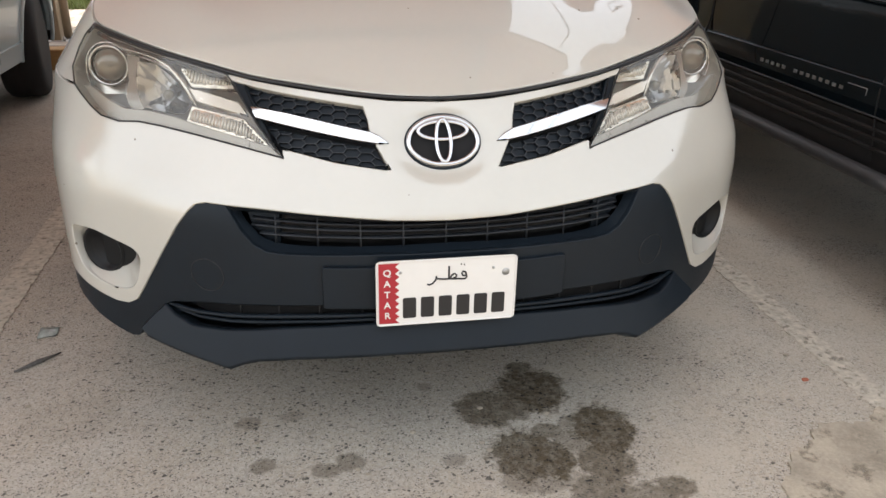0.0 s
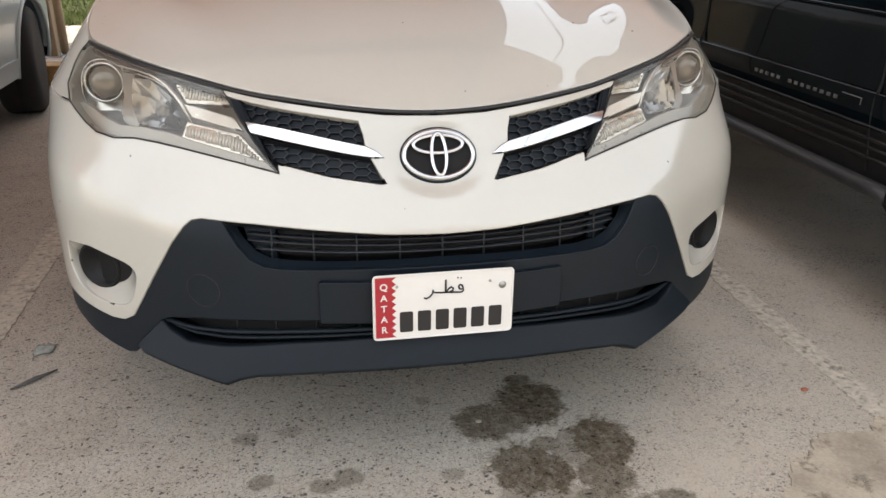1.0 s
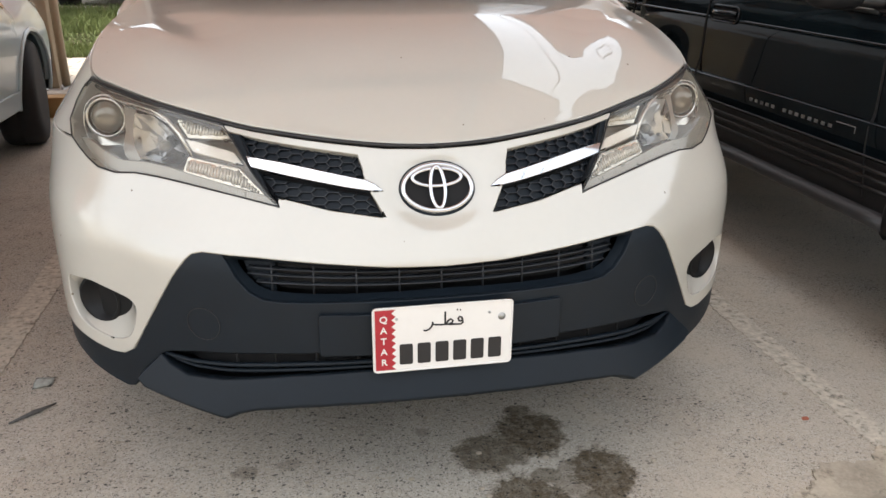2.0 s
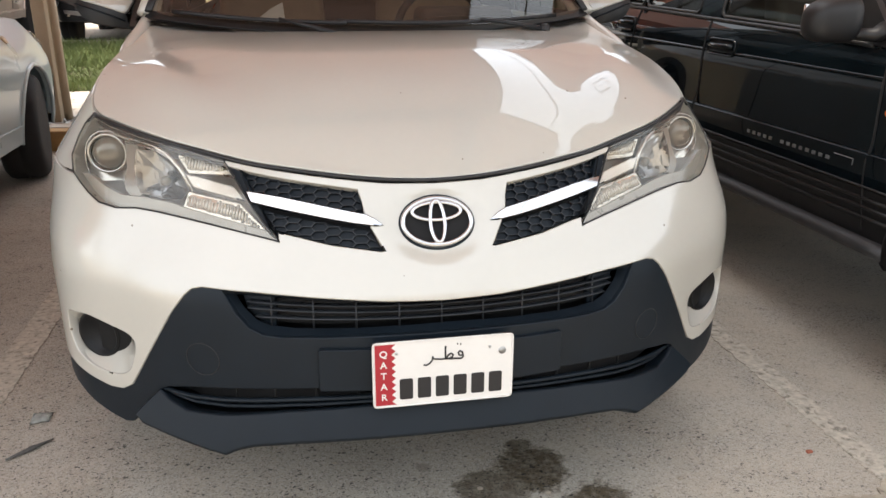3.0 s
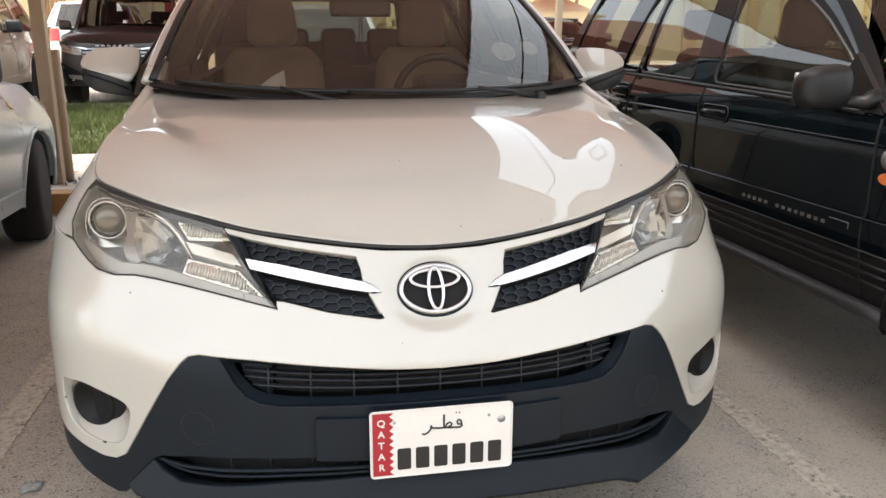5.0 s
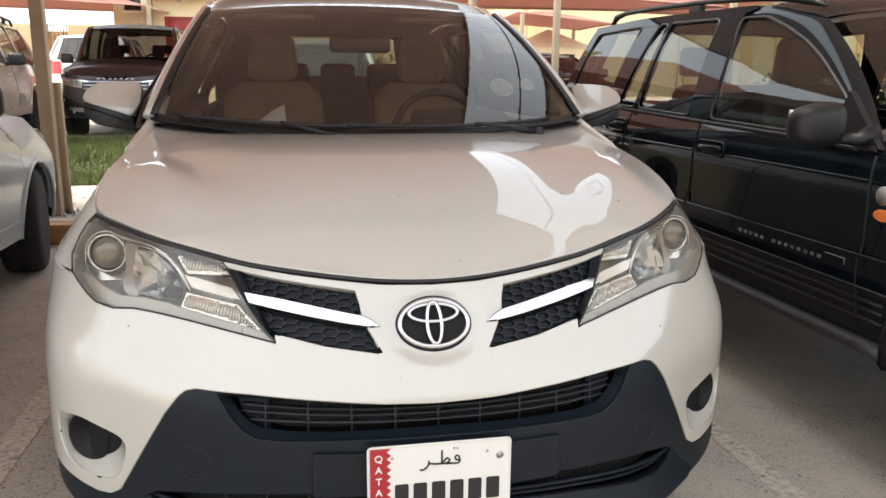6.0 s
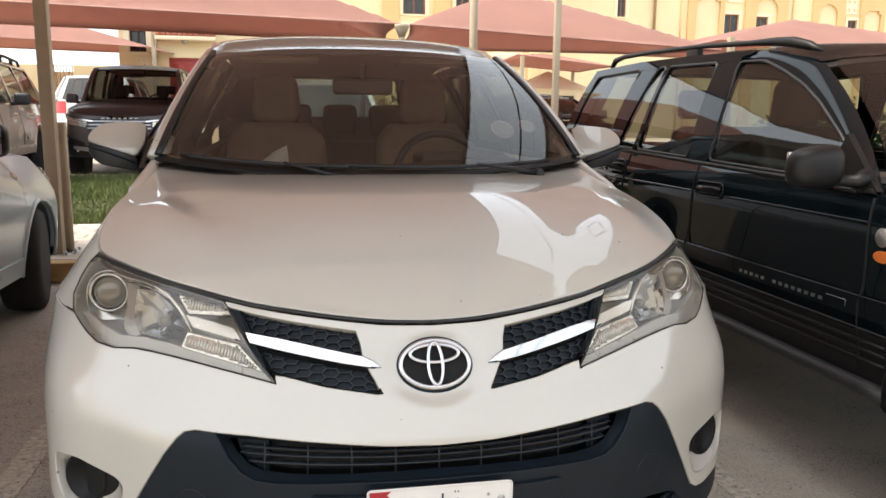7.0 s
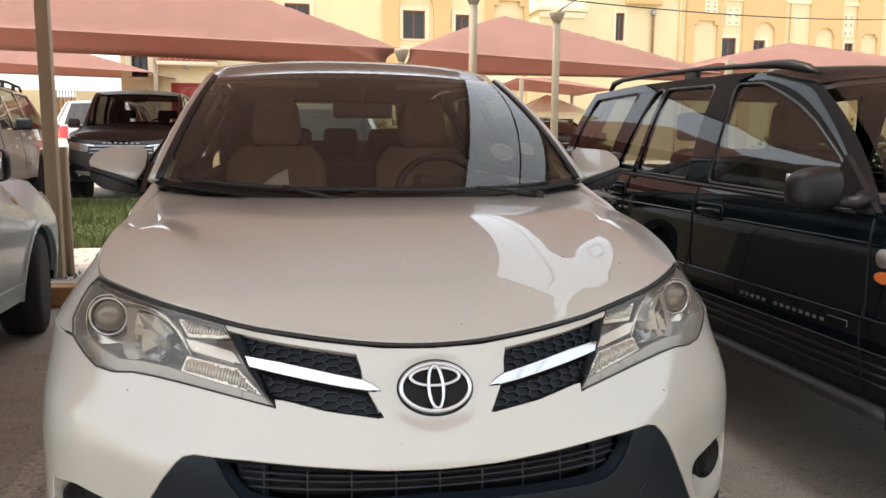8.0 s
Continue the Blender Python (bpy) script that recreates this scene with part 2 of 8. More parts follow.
def lerp(xs, ys):
    return lambda x: float(np.interp(x, xs, ys))


def part(name, bm, material, parent=None, label="", smooth=True, m=None):
    """Links a bmesh as one mesh object under a thing or a part."""
    me = bpy.data.meshes.new(name)
    bm.to_mesh(me)
    bm.free()
    me.materials.append(material)
    if smooth:
        for p in me.polygons:
            p.use_smooth = True
    ob = new(name, me)
    if m is not None:
        ob.matrix_world = m
    if parent:
        ob.parent = parent
    if label:
        ob["label"] = label
    return ob


def empty(name, label, category, group="", m=None):
    ob = tagged(new(name), label, category, group)
    if m is not None:
        ob.matrix_world = m
    return ob


def rounded(pts, r=0.01, k=4):
    """A polygon with its corners rounded."""
    out, n = [], len(pts)
    for i in range(n):
        p, a, b = Vector(pts[i]), Vector(pts[i - 1]), Vector(pts[(i + 1) % n])
        da, db = a - p, b - p
        ra, rb = min(r, 0.45 * da.length), min(r, 0.45 * db.length)
        s, e = p + da.normalized() * ra, p + db.normalized() * rb
        for j in range(k + 1):
            t = j / k
            out.append(s * (1 - t) ** 2 + p * 2 * t * (1 - t) + e * t * t)
    return [tuple(v) for v in out]


def ellipse(cx, cy, rx, ry, n=32, a0=0.0, a1=360.0):
    full = a1 - a0 >= 359.9
    return [(cx + rx * math.cos(radians(a0 + (a1 - a0) * i / (n if full else n - 1))), cy + ry * math.sin(radians(a0 + (a1 - a0) * i / (n if full else n - 1)))) for i in range(n)]


def normal_of(surf, a, b, out):
    e = 1e-3
    n = (Vector(surf(a + e, b)) - Vector(surf(a - e, b))).cross(Vector(surf(a, b + e)) - Vector(surf(a, b - e)))
    n.normalize()
    return n if n.dot(Vector(out)) >= 0 else -n


def panel(name, outline, surf, material, parent, out=(0, -1, 0), step=0.03, depth=0.012, off=0.0, label="", bevel=0.0025, hollow=True):
    """A plate cut by its outline (in the surface's own two numbers) from a curved surface, with turned-in edges of that depth."""
    bm = bmesh.new()
    fc = bm.faces.new([bm.verts.new((p[0], p[1], 0)) for p in outline])
    fc.normal_update()
    bmesh.ops.triangulate(bm, faces=[fc], ngon_method="EAR_CLIP")
    lo = [min(p[i] for p in outline) for i in (0, 1)]
    hi = [max(p[i] for p in outline) for i in (0, 1)]
    st = step if isinstance(step, tuple) else (step, step)
    for i in (0, 1):
        n = int((hi[i] - lo[i]) / st[i])
        for j in range(1, n + 1):
            co, no = [0, 0, 0], [0, 0, 0]
            co[i], no[i] = lo[i] + (hi[i] - lo[i]) * j / (n + 1), 1
            bmesh.ops.bisect_plane(bm, geom=bm.verts[:] + bm.edges[:] + bm.faces[:], plane_co=co, plane_no=no, dist=1e-6)
    bmesh.ops.remove_doubles(bm, verts=bm.verts[:], dist=1e-6)
    bm.verts.index_update()
    uv = [(v.co.x, v.co.y) for v in bm.verts]
    nor = [normal_of(surf, a, b, out) for a, b in uv]
    co = [Vector(surf(a, b)) + n * off for (a, b), n in zip(uv, nor)]
    faces = [[v.index for v in f.verts] for f in bm.faces]
    edges = [(e, e.link_faces[0]) for e in bm.edges if len(e.link_faces) == 1]
    verts, quads = list(co), []
    for f in faces:
        a, b, c = (co[i] for i in f[:3])
        if (b - a).cross(c - a).dot(nor[f[0]]) < 0:
            f.reverse()
    top = list(faces)
    rim = {}
    if depth:
        # the edge turns in over a narrow bevel, then goes down
        a0, b0 = uv[0]
        hand = (Vector(surf(a0 + 1e-3, b0)) - Vector(surf(a0 - 1e-3, b0))).cross(Vector(surf(a0, b0 + 1e-3)) - Vector(surf(a0, b0 - 1e-3))).dot(nor[0])
        for e, f in edges:
            mid = sum((v.co for v in f.verts), Vector()) / len(f.verts)
            i, j = e.verts[0].index, e.verts[1].index
            d = (co[j] - co[i]).cross(nor[i])
            d.normalize()
            if (e.verts[1].co - e.verts[0].co).cross(mid - e.verts[0].co).z * hand < 0:
                d = -d
            for k in (i, j):
                rim.setdefault(k, []).append(d)
        base = {}
        for k, ds in rim.items():
            d = sum(ds, Vector())
            d = d.normalized() if d.length > 1e-6 else Vector()
            base[k] = len(verts)
            verts += [co[k] + d * bevel - nor[k] * bevel, co[k] + d * bevel - nor[k] * depth]
        for e, f in edges:
            i, j = e.verts[0].index, e.verts[1].index
            for q in ([i, j, base[j], base[i]], [base[i], base[j], base[j] + 1, base[i] + 1]):
                a, b, c = verts[q[0]], verts[q[1]], verts[q[2]]
                if (b - a).cross(c - a).dot(rim[i][0]) < 0:
                    q = q[::-1]
                quads.append(q)
    me = bpy.data.meshes.new(name)
    me.from_pydata(verts, [], top + quads)
    ln = []
    nv = len(co)
    for f in top:
        ln += [nor[i] for i in f]
    if quads:
        inv = {}
        for k, bidx in base.items():
            inv[bidx], inv[bidx + 1] = k, k
        for q in quads:
            for i in q:
                if i < nv:
                    ln.append(nor[i])
                else:
                    ln.append(sum(rim[inv[i]], Vector()).normalized() if rim[inv[i]] else nor[inv[i]])
    me.materials.append(material)
    for p in me.polygons:
        p.use_smooth = True
    me.normals_split_custom_set([tuple(n) for n in ln])
    ob = new(name, me)
    ob.parent = parent
    if label:
        ob["label"] = label
    return ob


def flip(outline):
    return [(-a, b) for a, b in outline]


def box_bm(x0, x1, y0, y1, z0, z1, bevel=0.0, seg=2, bm=None):
    bm = bm or bmesh.new()
    r = bmesh.ops.create_cube(bm, size=1)
    bmesh.ops.scale(bm, vec=(x1 - x0, y1 - y0, z1 - z0), verts=r["verts"])
    bmesh.ops.translate(bm, vec=((x0 + x1) / 2, (y0 + y1) / 2, (z0 + z1) / 2), verts=r["verts"])
    if bevel:
        es = list({e for v in r["verts"] for e in v.link_edges})
        bmesh.ops.bevel(bm, geom=es, offset=bevel, segments=seg, affect="EDGES", profile=0.6)
    return bm


def tube_bm(path, r, n=10, closed=False, bm=None, flat=1.0, cap=True):
    """A round bar along a path; r may be one radius or one for each point; flat squashes it along its second axis."""
    bm = bm or bmesh.new()
    path = [Vector(p) for p in path]
    rs = r if isinstance(r, (list, tuple)) else [r] * len(path)
    rings, up = [], None
    for i, p in enumerate(path):
        a = path[i - 1] if (i or closed) else p
        b = path[(i + 1) % len(path)] if (i < len(path) - 1 or closed) else p
        t = (b - a).normalized()
        if up is None:
            up = Vector((0, 0, 1)) if abs(t.z) < 0.9 else Vector((0, 1, 0))
        s = t.cross(up).normalized()
        up = s.cross(t).normalized()
        rings.append([bm.verts.new(p + (s * math.cos(2 * math.pi * k / n) + up * math.sin(2 * math.pi * k / n) * flat) * rs[i]) for k in range(n)])
    for i in range(len(rings) if closed else len(rings) - 1):
        a, b = rings[i], rings[(i + 1) % len(rings)]
        for k in range(n):
            bm.faces.new((a[k], a[(k + 1) % n], b[(k + 1) % n], b[k]))
    if not closed and cap:
        bm.faces.new(rings[0][::-1])
        bm.faces.new(rings[-1])
    return bm


def lathe_bm(profile, n=40, axis="y", bm=None, centre=(0, 0, 0)):
    """Turns (radius, along) pairs round an axis."""
    bm = bm or bmesh.new()
    rings = []
    for r, a in profile:
        ring = []
        for k in range(n):
            c, s = r * math.cos(2 * math.pi * k / n), r * math.sin(2 * math.pi * k / n)
            p = {"x": (a, c, s), "y": (c, a, s), "z": (c, s, a)}[axis]
            ring.append(bm.verts.new(Vector(p) + Vector(centre)))
        rings.append(ring)
    for a, b in zip(rings, rings[1:]):
        for k in range(n):
            bm.faces.new((a[k], a[(k + 1) % n], b[(k + 1) % n], b[k]))
    for ring, rev in ((rings[0], True), (rings[-1], False)):
        bm.faces.new(ring[::-1] if rev else ring)
    bmesh.ops.recalc_face_normals(bm, faces=bm.faces[:])
    return bm


def grid_bm(fn, nu, nv, bm=None, thick=0.0):
    """A sheet fn(u, v), u and v from 0 to 1, given a thickness where asked."""
    bm = bm or bmesh.new()
    vs = [[bm.verts.new(fn(i / nu, j / nv)) for j in range(nv + 1)] for i in range(nu + 1)]
    fs = [bm.faces.new((vs[i][j], vs[i + 1][j], vs[i + 1][j + 1], vs[i][j + 1])) for i in range(nu) for j in range(nv)]
    if thick:
        bmesh.ops.solidify(bm, geom=fs, thickness=thick)
    bmesh.ops.recalc_face_normals(bm, faces=bm.faces[:])
    return bm


def poly_bm(outline, z0, z1, plane="xy", bevel=0.0, bm=None):
    """A prism on an outline; plane names the two axes that the outline is given in."""
    bm = bm or bmesh.new()
    at = {"xy": lambda a, b, h: (a, b, h), "xz": lambda a, b, h: (a, h, b), "yz": lambda a, b, h: (h, a, b)}[plane]
    vs = [bm.verts.new(at(a, b, z0)) for a, b in outline]
    f = bm.faces.new(vs)
    r = bmesh.ops.extrude_face_region(bm, geom=[f])
    top = [v for v in r["geom"] if isinstance(v, bmesh.types.BMVert)]
    d = Vector(at(0, 0, z1 - z0))
    bmesh.ops.translate(bm, vec=d, verts=top)
    bmesh.ops.recalc_face_normals(bm, faces=bm.faces[:])
    if bevel:
        es = {e for v in top for e in v.link_edges if all(w in top for w in e.verts)}
        bmesh.ops.bevel(bm, geom=list(es), offset=bevel, segments=2, affect="EDGES")
    return bm

# ---- ground ----
def ground_material():
    m = bpy.data.materials.new("worn_asphalt")
    m.use_nodes = True
    nt = m.node_tree
    N, K = nt.nodes.new, nt.links.new
    b = nt.nodes["Principled BSDF"]
    tc = N("ShaderNodeTexCoord")

    def noise_at(scale, detail=6, rough=0.6):
        n = N("ShaderNodeTexNoise")
        n.inputs["Scale"].default_value, n.inputs["Detail"].default_value, n.inputs["Roughness"].default_value = scale, detail, rough
        K(tc.outputs["Object"], n.inputs["Vector"])
        return n.outputs["Fac"]

    def remap(v, a, c, d, e):
        r = N("ShaderNodeMapRange")
        r.inputs[1].default_value, r.inputs[2].default_value, r.inputs[3].default_value, r.inputs[4].default_value = a, c, d, e
        K(v, r.inputs[0])
        return r.outputs[0]

    def math_(op, x, y):
        n = N("ShaderNodeMath")
        n.operation = op
        for i, v in enumerate((x, y)):
            if isinstance(v, (int, float)):
                n.inputs[i].default_value = v
            else:
                K(v, n.inputs[i])
        return n.outputs[0]

    def mixc(f, x, y):
        n = N("ShaderNodeMix")
        n.data_type = "RGBA"
        if isinstance(f, (int, float)):
            n.inputs[0].default_value = f
        else:
            K(f, n.inputs[0])
        for i, v in ((6, x), (7, y)):
            if isinstance(v, tuple):
                n.inputs[i].default_value = (*v, 1)
            else:
                K(v, n.inputs[i])
        return n.outputs[2]
    big, mid, fine = noise_at(1.1, 5), noise_at(7, 6), noise_at(70, 5, 0.7)
    col = mixc(remap(big, 0.36, 0.62, 0, 1), (0.43, 0.390, 0.320), (0.56, 0.510, 0.430))
    col = mixc(remap(mid, 0.45, 0.75, 0, 0.50), col, (0.31, 0.262, 0.20))
    # tan dust in broad drifts, single stones of differing tone
    col = mixc(remap(noise_at(1.7, 7, 0.65), 0.42, 0.66, 0, 0.75), col, (0.53, 0.445, 0.34))
    stone = N("ShaderNodeTexVoronoi")
    stone.inputs["Scale"].default_value = 210
    K(tc.outputs["Object"], stone.inputs["Vector"])
    st = N("ShaderNodeSeparateColor")
    K(stone.outputs["Color"], st.inputs[0])
    col = mixc(remap(st.outputs[1], 0.55, 1.0, 0, 0.55), col, (0.20, 0.185, 0.17))
    col = mixc(remap(st.outputs[2], 0.70, 1.0, 0, 0.6), col, (0.64, 0.60, 0.53))
    col = mixc(remap(noise_at(420, 3, 0.8), 0.40, 0.62, 0.35, 0), col, (0.12, 0.105, 0.09))
    col = mixc(remap(fine, 0.35, 0.7, 0, 0.45), col, (0.56, 0.52, 0.47))
    # dark open pits between the stones
    wob = N("ShaderNodeTexNoise")
    wob.inputs["Scale"].default_value = 60
    K(tc.outputs["Object"], wob.inputs["Vector"])
    mv = N("ShaderNodeVectorMath")
    mv.operation = "MULTIPLY_ADD"
    mv.inputs[1].default_value = (0.028, 0.012, 0.0)
    K(wob.outputs["Color"], mv.inputs[0])
    K(tc.outputs["Object"], mv.inputs[2])
    vo = N("ShaderNodeTexVoronoi")
    vo.inputs["Scale"].default_value = 88
    K(mv.outputs[0], vo.inputs["Vector"])
    sep = N("ShaderNodeSeparateColor")
    K(vo.outputs["Color"], sep.inputs[0])
    size = remap(sep.outputs[0], 0.55, 1.0, 0.0, 0.40)
    keep = remap(mid, 0.35, 0.55, 0.55, 1.15)
    pit = math_("LESS_THAN", vo.outputs["Distance"], math_("MULTIPLY", size, keep))
    vo2 = N("ShaderNodeTexVoronoi")
    vo2.inputs["Scale"].default_value = 235
    K(mv.outputs[0], vo2.inputs["Vector"])
    sep2 = N("ShaderNodeSeparateColor")
    K(vo2.outputs["Color"], sep2.inputs[0])
    pit2 = math_("LESS_THAN", vo2.outputs["Distance"], remap(sep2.outputs[0], 0.36, 1.0, 0.0, 0.52))
    # wind-blown dust fills the pits in places
    geo = N("ShaderNodeSeparateXYZ")
    K(tc.outputs["Object"], geo.inputs[0])
    dust = remap(math_("ADD", math_("MULTIPLY", noise_at(2.3, 6, 0.65), 1.6), math_("MULTIPLY", math_("MAXIMUM", math_("MINIMUM", geo.outputs[0], 1.1), -0.4), 0.30)), 0.90, 1.32, 0.0, 1.0)
    pits = math_("MAXIMUM", pit, math_("MULTIPLY", pit2, 0.9))
    pits = math_("MULTIPLY", pits, math_("SUBTRACT", 1.0, math_("MULTIPLY", dust, 0.75)))
    col = mixc(math_("MULTIPLY", dust, 0.55), col, (0.52, 0.455, 0.36))
    col = mixc(math_("MULTIPLY", pits, 0.93), col, mixc(st.outputs[0], (0.045, 0.042, 0.040), (0.16, 0.145, 0.125)))
    # spilled oil: ragged dark blots
    rag = noise_at(22, 8, 0.75)
    oil = None
    for x, y, rx, ry, depth in ((0.305, 0.265, 0.085, 0.095, 1.0), (0.245, 0.225, 0.08, 0.05, 0.9), (0.165, 0.195, 0.085, 0.075, 0.9), (0.297, 0.375, 0.035, 0.03, 0.9), (0.215, -0.012, 0.085, 0.09, 0.95), (0.270, -0.035, 0.055, 0.07, 1.0), (0.29, 0.075, 0.04, 0.03, 0.8),
                               (0.440, 0.06, 0.075, 0.10, 1.0), (0.36, 0.045, 0.07, 0.06, 0.6), (0.405, -0.07, 0.065, 0.07, 0.85), (0.36, -0.16, 0.07, 0.055, 0.75), (0.22, -0.10, 0.09, 0.05, 0.5), (0.535, -0.18, 0.045, 0.035, 0.8), (0.43, -0.21, 0.10, 0.05, 0.7),
                               (-0.434, 0.044, 0.030, 0.024, 0.6), (-0.282, 0.006, 0.033, 0.024, 0.6), (-0.221, 0.028, 0.033, 0.030, 0.6), (-0.476, 0.222, 0.030, 0.024, 0.45), (-0.366, 0.237, 0.03, 0.02, 0.3), (-0.93, 0.31, 0.12, 0.09, 0.12), (0.032, -0.005, 0.03, 0.02, 0.4), (0.005, 0.32, 0.02, 0.018, 0.4), (0.244, 0.15, 0.024, 0.02, 0.6)):
        dx = math_("DIVIDE", math_("SUBTRACT", geo.outputs[0], x), rx)
        dy = math_("DIVIDE", math_("SUBTRACT", geo.outputs[1], y), ry)
        d = math_("SQRT", math_("ADD", math_("MULTIPLY", dx, dx), math_("MULTIPLY", dy, dy)), 0)
        d = math_("ADD", d, math_("MULTIPLY", math_("SUBTRACT", rag, 0.5), 1.9))
        v = math_("MULTIPLY", remap(d, 0.96, 1.26, 1, 0), depth)
        oil = v if oil is None else math_("MAXIMUM", oil, v)
    patch = remap(noise_at(34, 7, 0.75), 0.36, 0.56, 0.66, 1.0)
    oil = math_("MULTIPLY", oil, patch)
    col = mixc(math_("MULTIPLY", oil, 0.93), col, mixc(pits, mixc(remap(fine, 0.35, 0.65, 0, 1), (0.045, 0.033, 0.016), (0.090, 0.066, 0.034)), (0.010, 0.009, 0.008)))
    K(col, b.inputs["Base Color"])
    K(remap(fine, 0.3, 0.7, 0.80, 0.97), b.inputs["Roughness"])
    b.inputs["Specular IOR Level"].default_value = 0.25
    h = math_("SUBTRACT", math_("MULTIPLY", fine, 0.5), math_("MULTIPLY", pits, 0.8))
    bp = N("ShaderNodeBump")
    bp.inputs["Strength"].default_value, bp.inputs["Distance"].default_value = 0.85, 0.006
    K(h, bp.inputs["Height"])
    K(bp.outputs[0], b.inputs["Normal"])
    return m


M_GROUND = ground_material()
tagged(part("ground", grid_bm(lambda u, v: ((u - 0.5) * 900, (v - 0.5) * 900, 0), 40, 40), M_GROUND, smooth=False), "worn grey asphalt of a parking place with dark pits and oil stains", "ground", kind="structure")

rng = random.Random(4)


def ragged_strip(x0, x1, y0, y1, step, amp, skew=0.0):
    ys = np.arange(y0, y1, step)
    a = [(x0 + skew * (y - y0) + rng.uniform(-amp, amp), y) for y in ys]
    c = [(x1 + skew * (y - y0) + rng.uniform(-amp, amp), y) for y in ys]
    return a + c[::-1]


for k, (x0, x1) in enumerate(((1.225, 1.310), (-1.37, -1.26), (-4.02, -3.92), (3.88, 3.98))):
    tagged(part("bay_line", poly_bm(ragged_strip(x0, x1, -0.7, 4.9, 0.012, 0.006), 0.0, 0.0035), M_PAINT, smooth=False), "worn pale painted parking bay line on asphalt", "road marking", "bay lines", "structure")
pts = ellipse(1.35, -0.42, 0.56, 0.46, 220)
pts = [(x + rng.uniform(-0.010, 0.010) + 0.03 * math.sin(7 * y) + 0.02 * math.sin(31 * y), y + rng.uniform(-0.010, 0.010) + 0.02 * math.sin(9 * x) + 0.018 * math.sin(37 * x)) for x, y in pts]
tagged(part("concrete_patch", poly_bm(pts, 0.0, 0.005), M_PATCH, smooth=False), "pale concrete repair patch on the asphalt", "ground patch", kind="structure")

# kerb, paving, grass, upper road
kerb = tagged(new("kerb"), "ochre painted concrete kerb along the parking bays", "kerb", kind="structure")
stone = box_bm(-0.30, 0.30, 0, 0.16, 0, 0.16, 0.018, 2)
stone_me = bpy.data.meshes.new("kerb_stone")
stone.to_mesh(stone_me)
stone.free()
stone_me.materials.append(M_KERB)
for k in range(40):
    o = new("kerb_stone", stone_me)
    o.location = (-12.0 + 0.608 * k, 4.96, 0)
    o.parent = kerb
pave = tagged(new("pavement"), "grey paved footway behind the kerb", "pavement", kind="structure")
part("paving_bed", box_bm(-30, 40, 5.125, 7.35, 0.0, 0.145), M_SOIL, pave, smooth=False)
slab = box_bm(-0.145, 0.145, -0.095, 0.095, 0, 0.03, 0.006, 1)
slab_me = bpy.data.meshes.new("paving_block")
slab.to_mesh(slab_me)
slab.free()
slab_me.materials.append(M_PAVE)
for j in range(11):
    for k in range(24):
        o = new("paving_block", slab_me)
        o.location = (-5.4 + 0.30 * k + (0.15 if j % 2 else 0), 5.225 + 0.2 * j, 0.13 + rng.uniform(-0.002, 0.002))
        o.parent = pave
for x0, x1 in ((-30, -5.56), (1.80, 40)):
    part("paving_slab", box_bm(x0, x1, 5.13, 7.34, 0.1, 0.158), M_PAVE, pave, smooth=False)
tagged(part("lawn_soil", grid_bm(lambda u, v: (-30 + 70 * u, 7.35 + 4.95 * v, 0.14 + 0.15 * v + 0.02 * math.sin(9 * u * 7)), 60, 8, thick=0.12), M_SOIL), "strip of soil under the grass", "soil", kind="structure")
bm = bmesh.new()
for k in range(26000):
    x, y = rng.uniform(-5.4, -1.5), rng.uniform(7.35, 12.1)
    z = 0.14 + 0.15 * (y - 7.35) / 4.95
    h, a = rng.uniform(0.04, 0.14), rng.uniform(0, 6.28)
    if noise.noise((x * 1.3, y * 1.3, 0)) < -0.25:
        h *= 0.45
    w, lx, ly = 0.006, rng.uniform(-0.07, 0.07), rng.uniform(-0.07, 0.07)
    c, s = math.cos(a) * w, math.sin(a) * w
    v = [bm.verts.new(q) for q in ((x - c, y - s, z), (x + c, y + s, z), (x + c * 0.6 + lx * 0.5, y + s * 0.6 + ly * 0.5, z + h * 0.6), (x + lx, y + ly, z + h), (x - c * 0.6 + lx * 0.5, y - s * 0.6 + ly * 0.5, z + h * 0.6))]
    bm.faces.new(v)
tagged(part("grass", bm, M_GRASS), "green uneven lawn grass between the rows", "grass", kind="stuff")
tagged(part("far_kerb", box_bm(-60, 60, 12.12, 12.29, 0.10, 0.335, 0.015), M_PAVE), "pale concrete kerb along the far edge of the grass", "kerb", kind="structure")
tagged(part("upper_road", box_bm(-60, 60, 12.3, 60, 0.02, 0.30, 0.02), M_GROUND, smooth=False), "asphalt access road beyond the grass", "road", kind="structure")


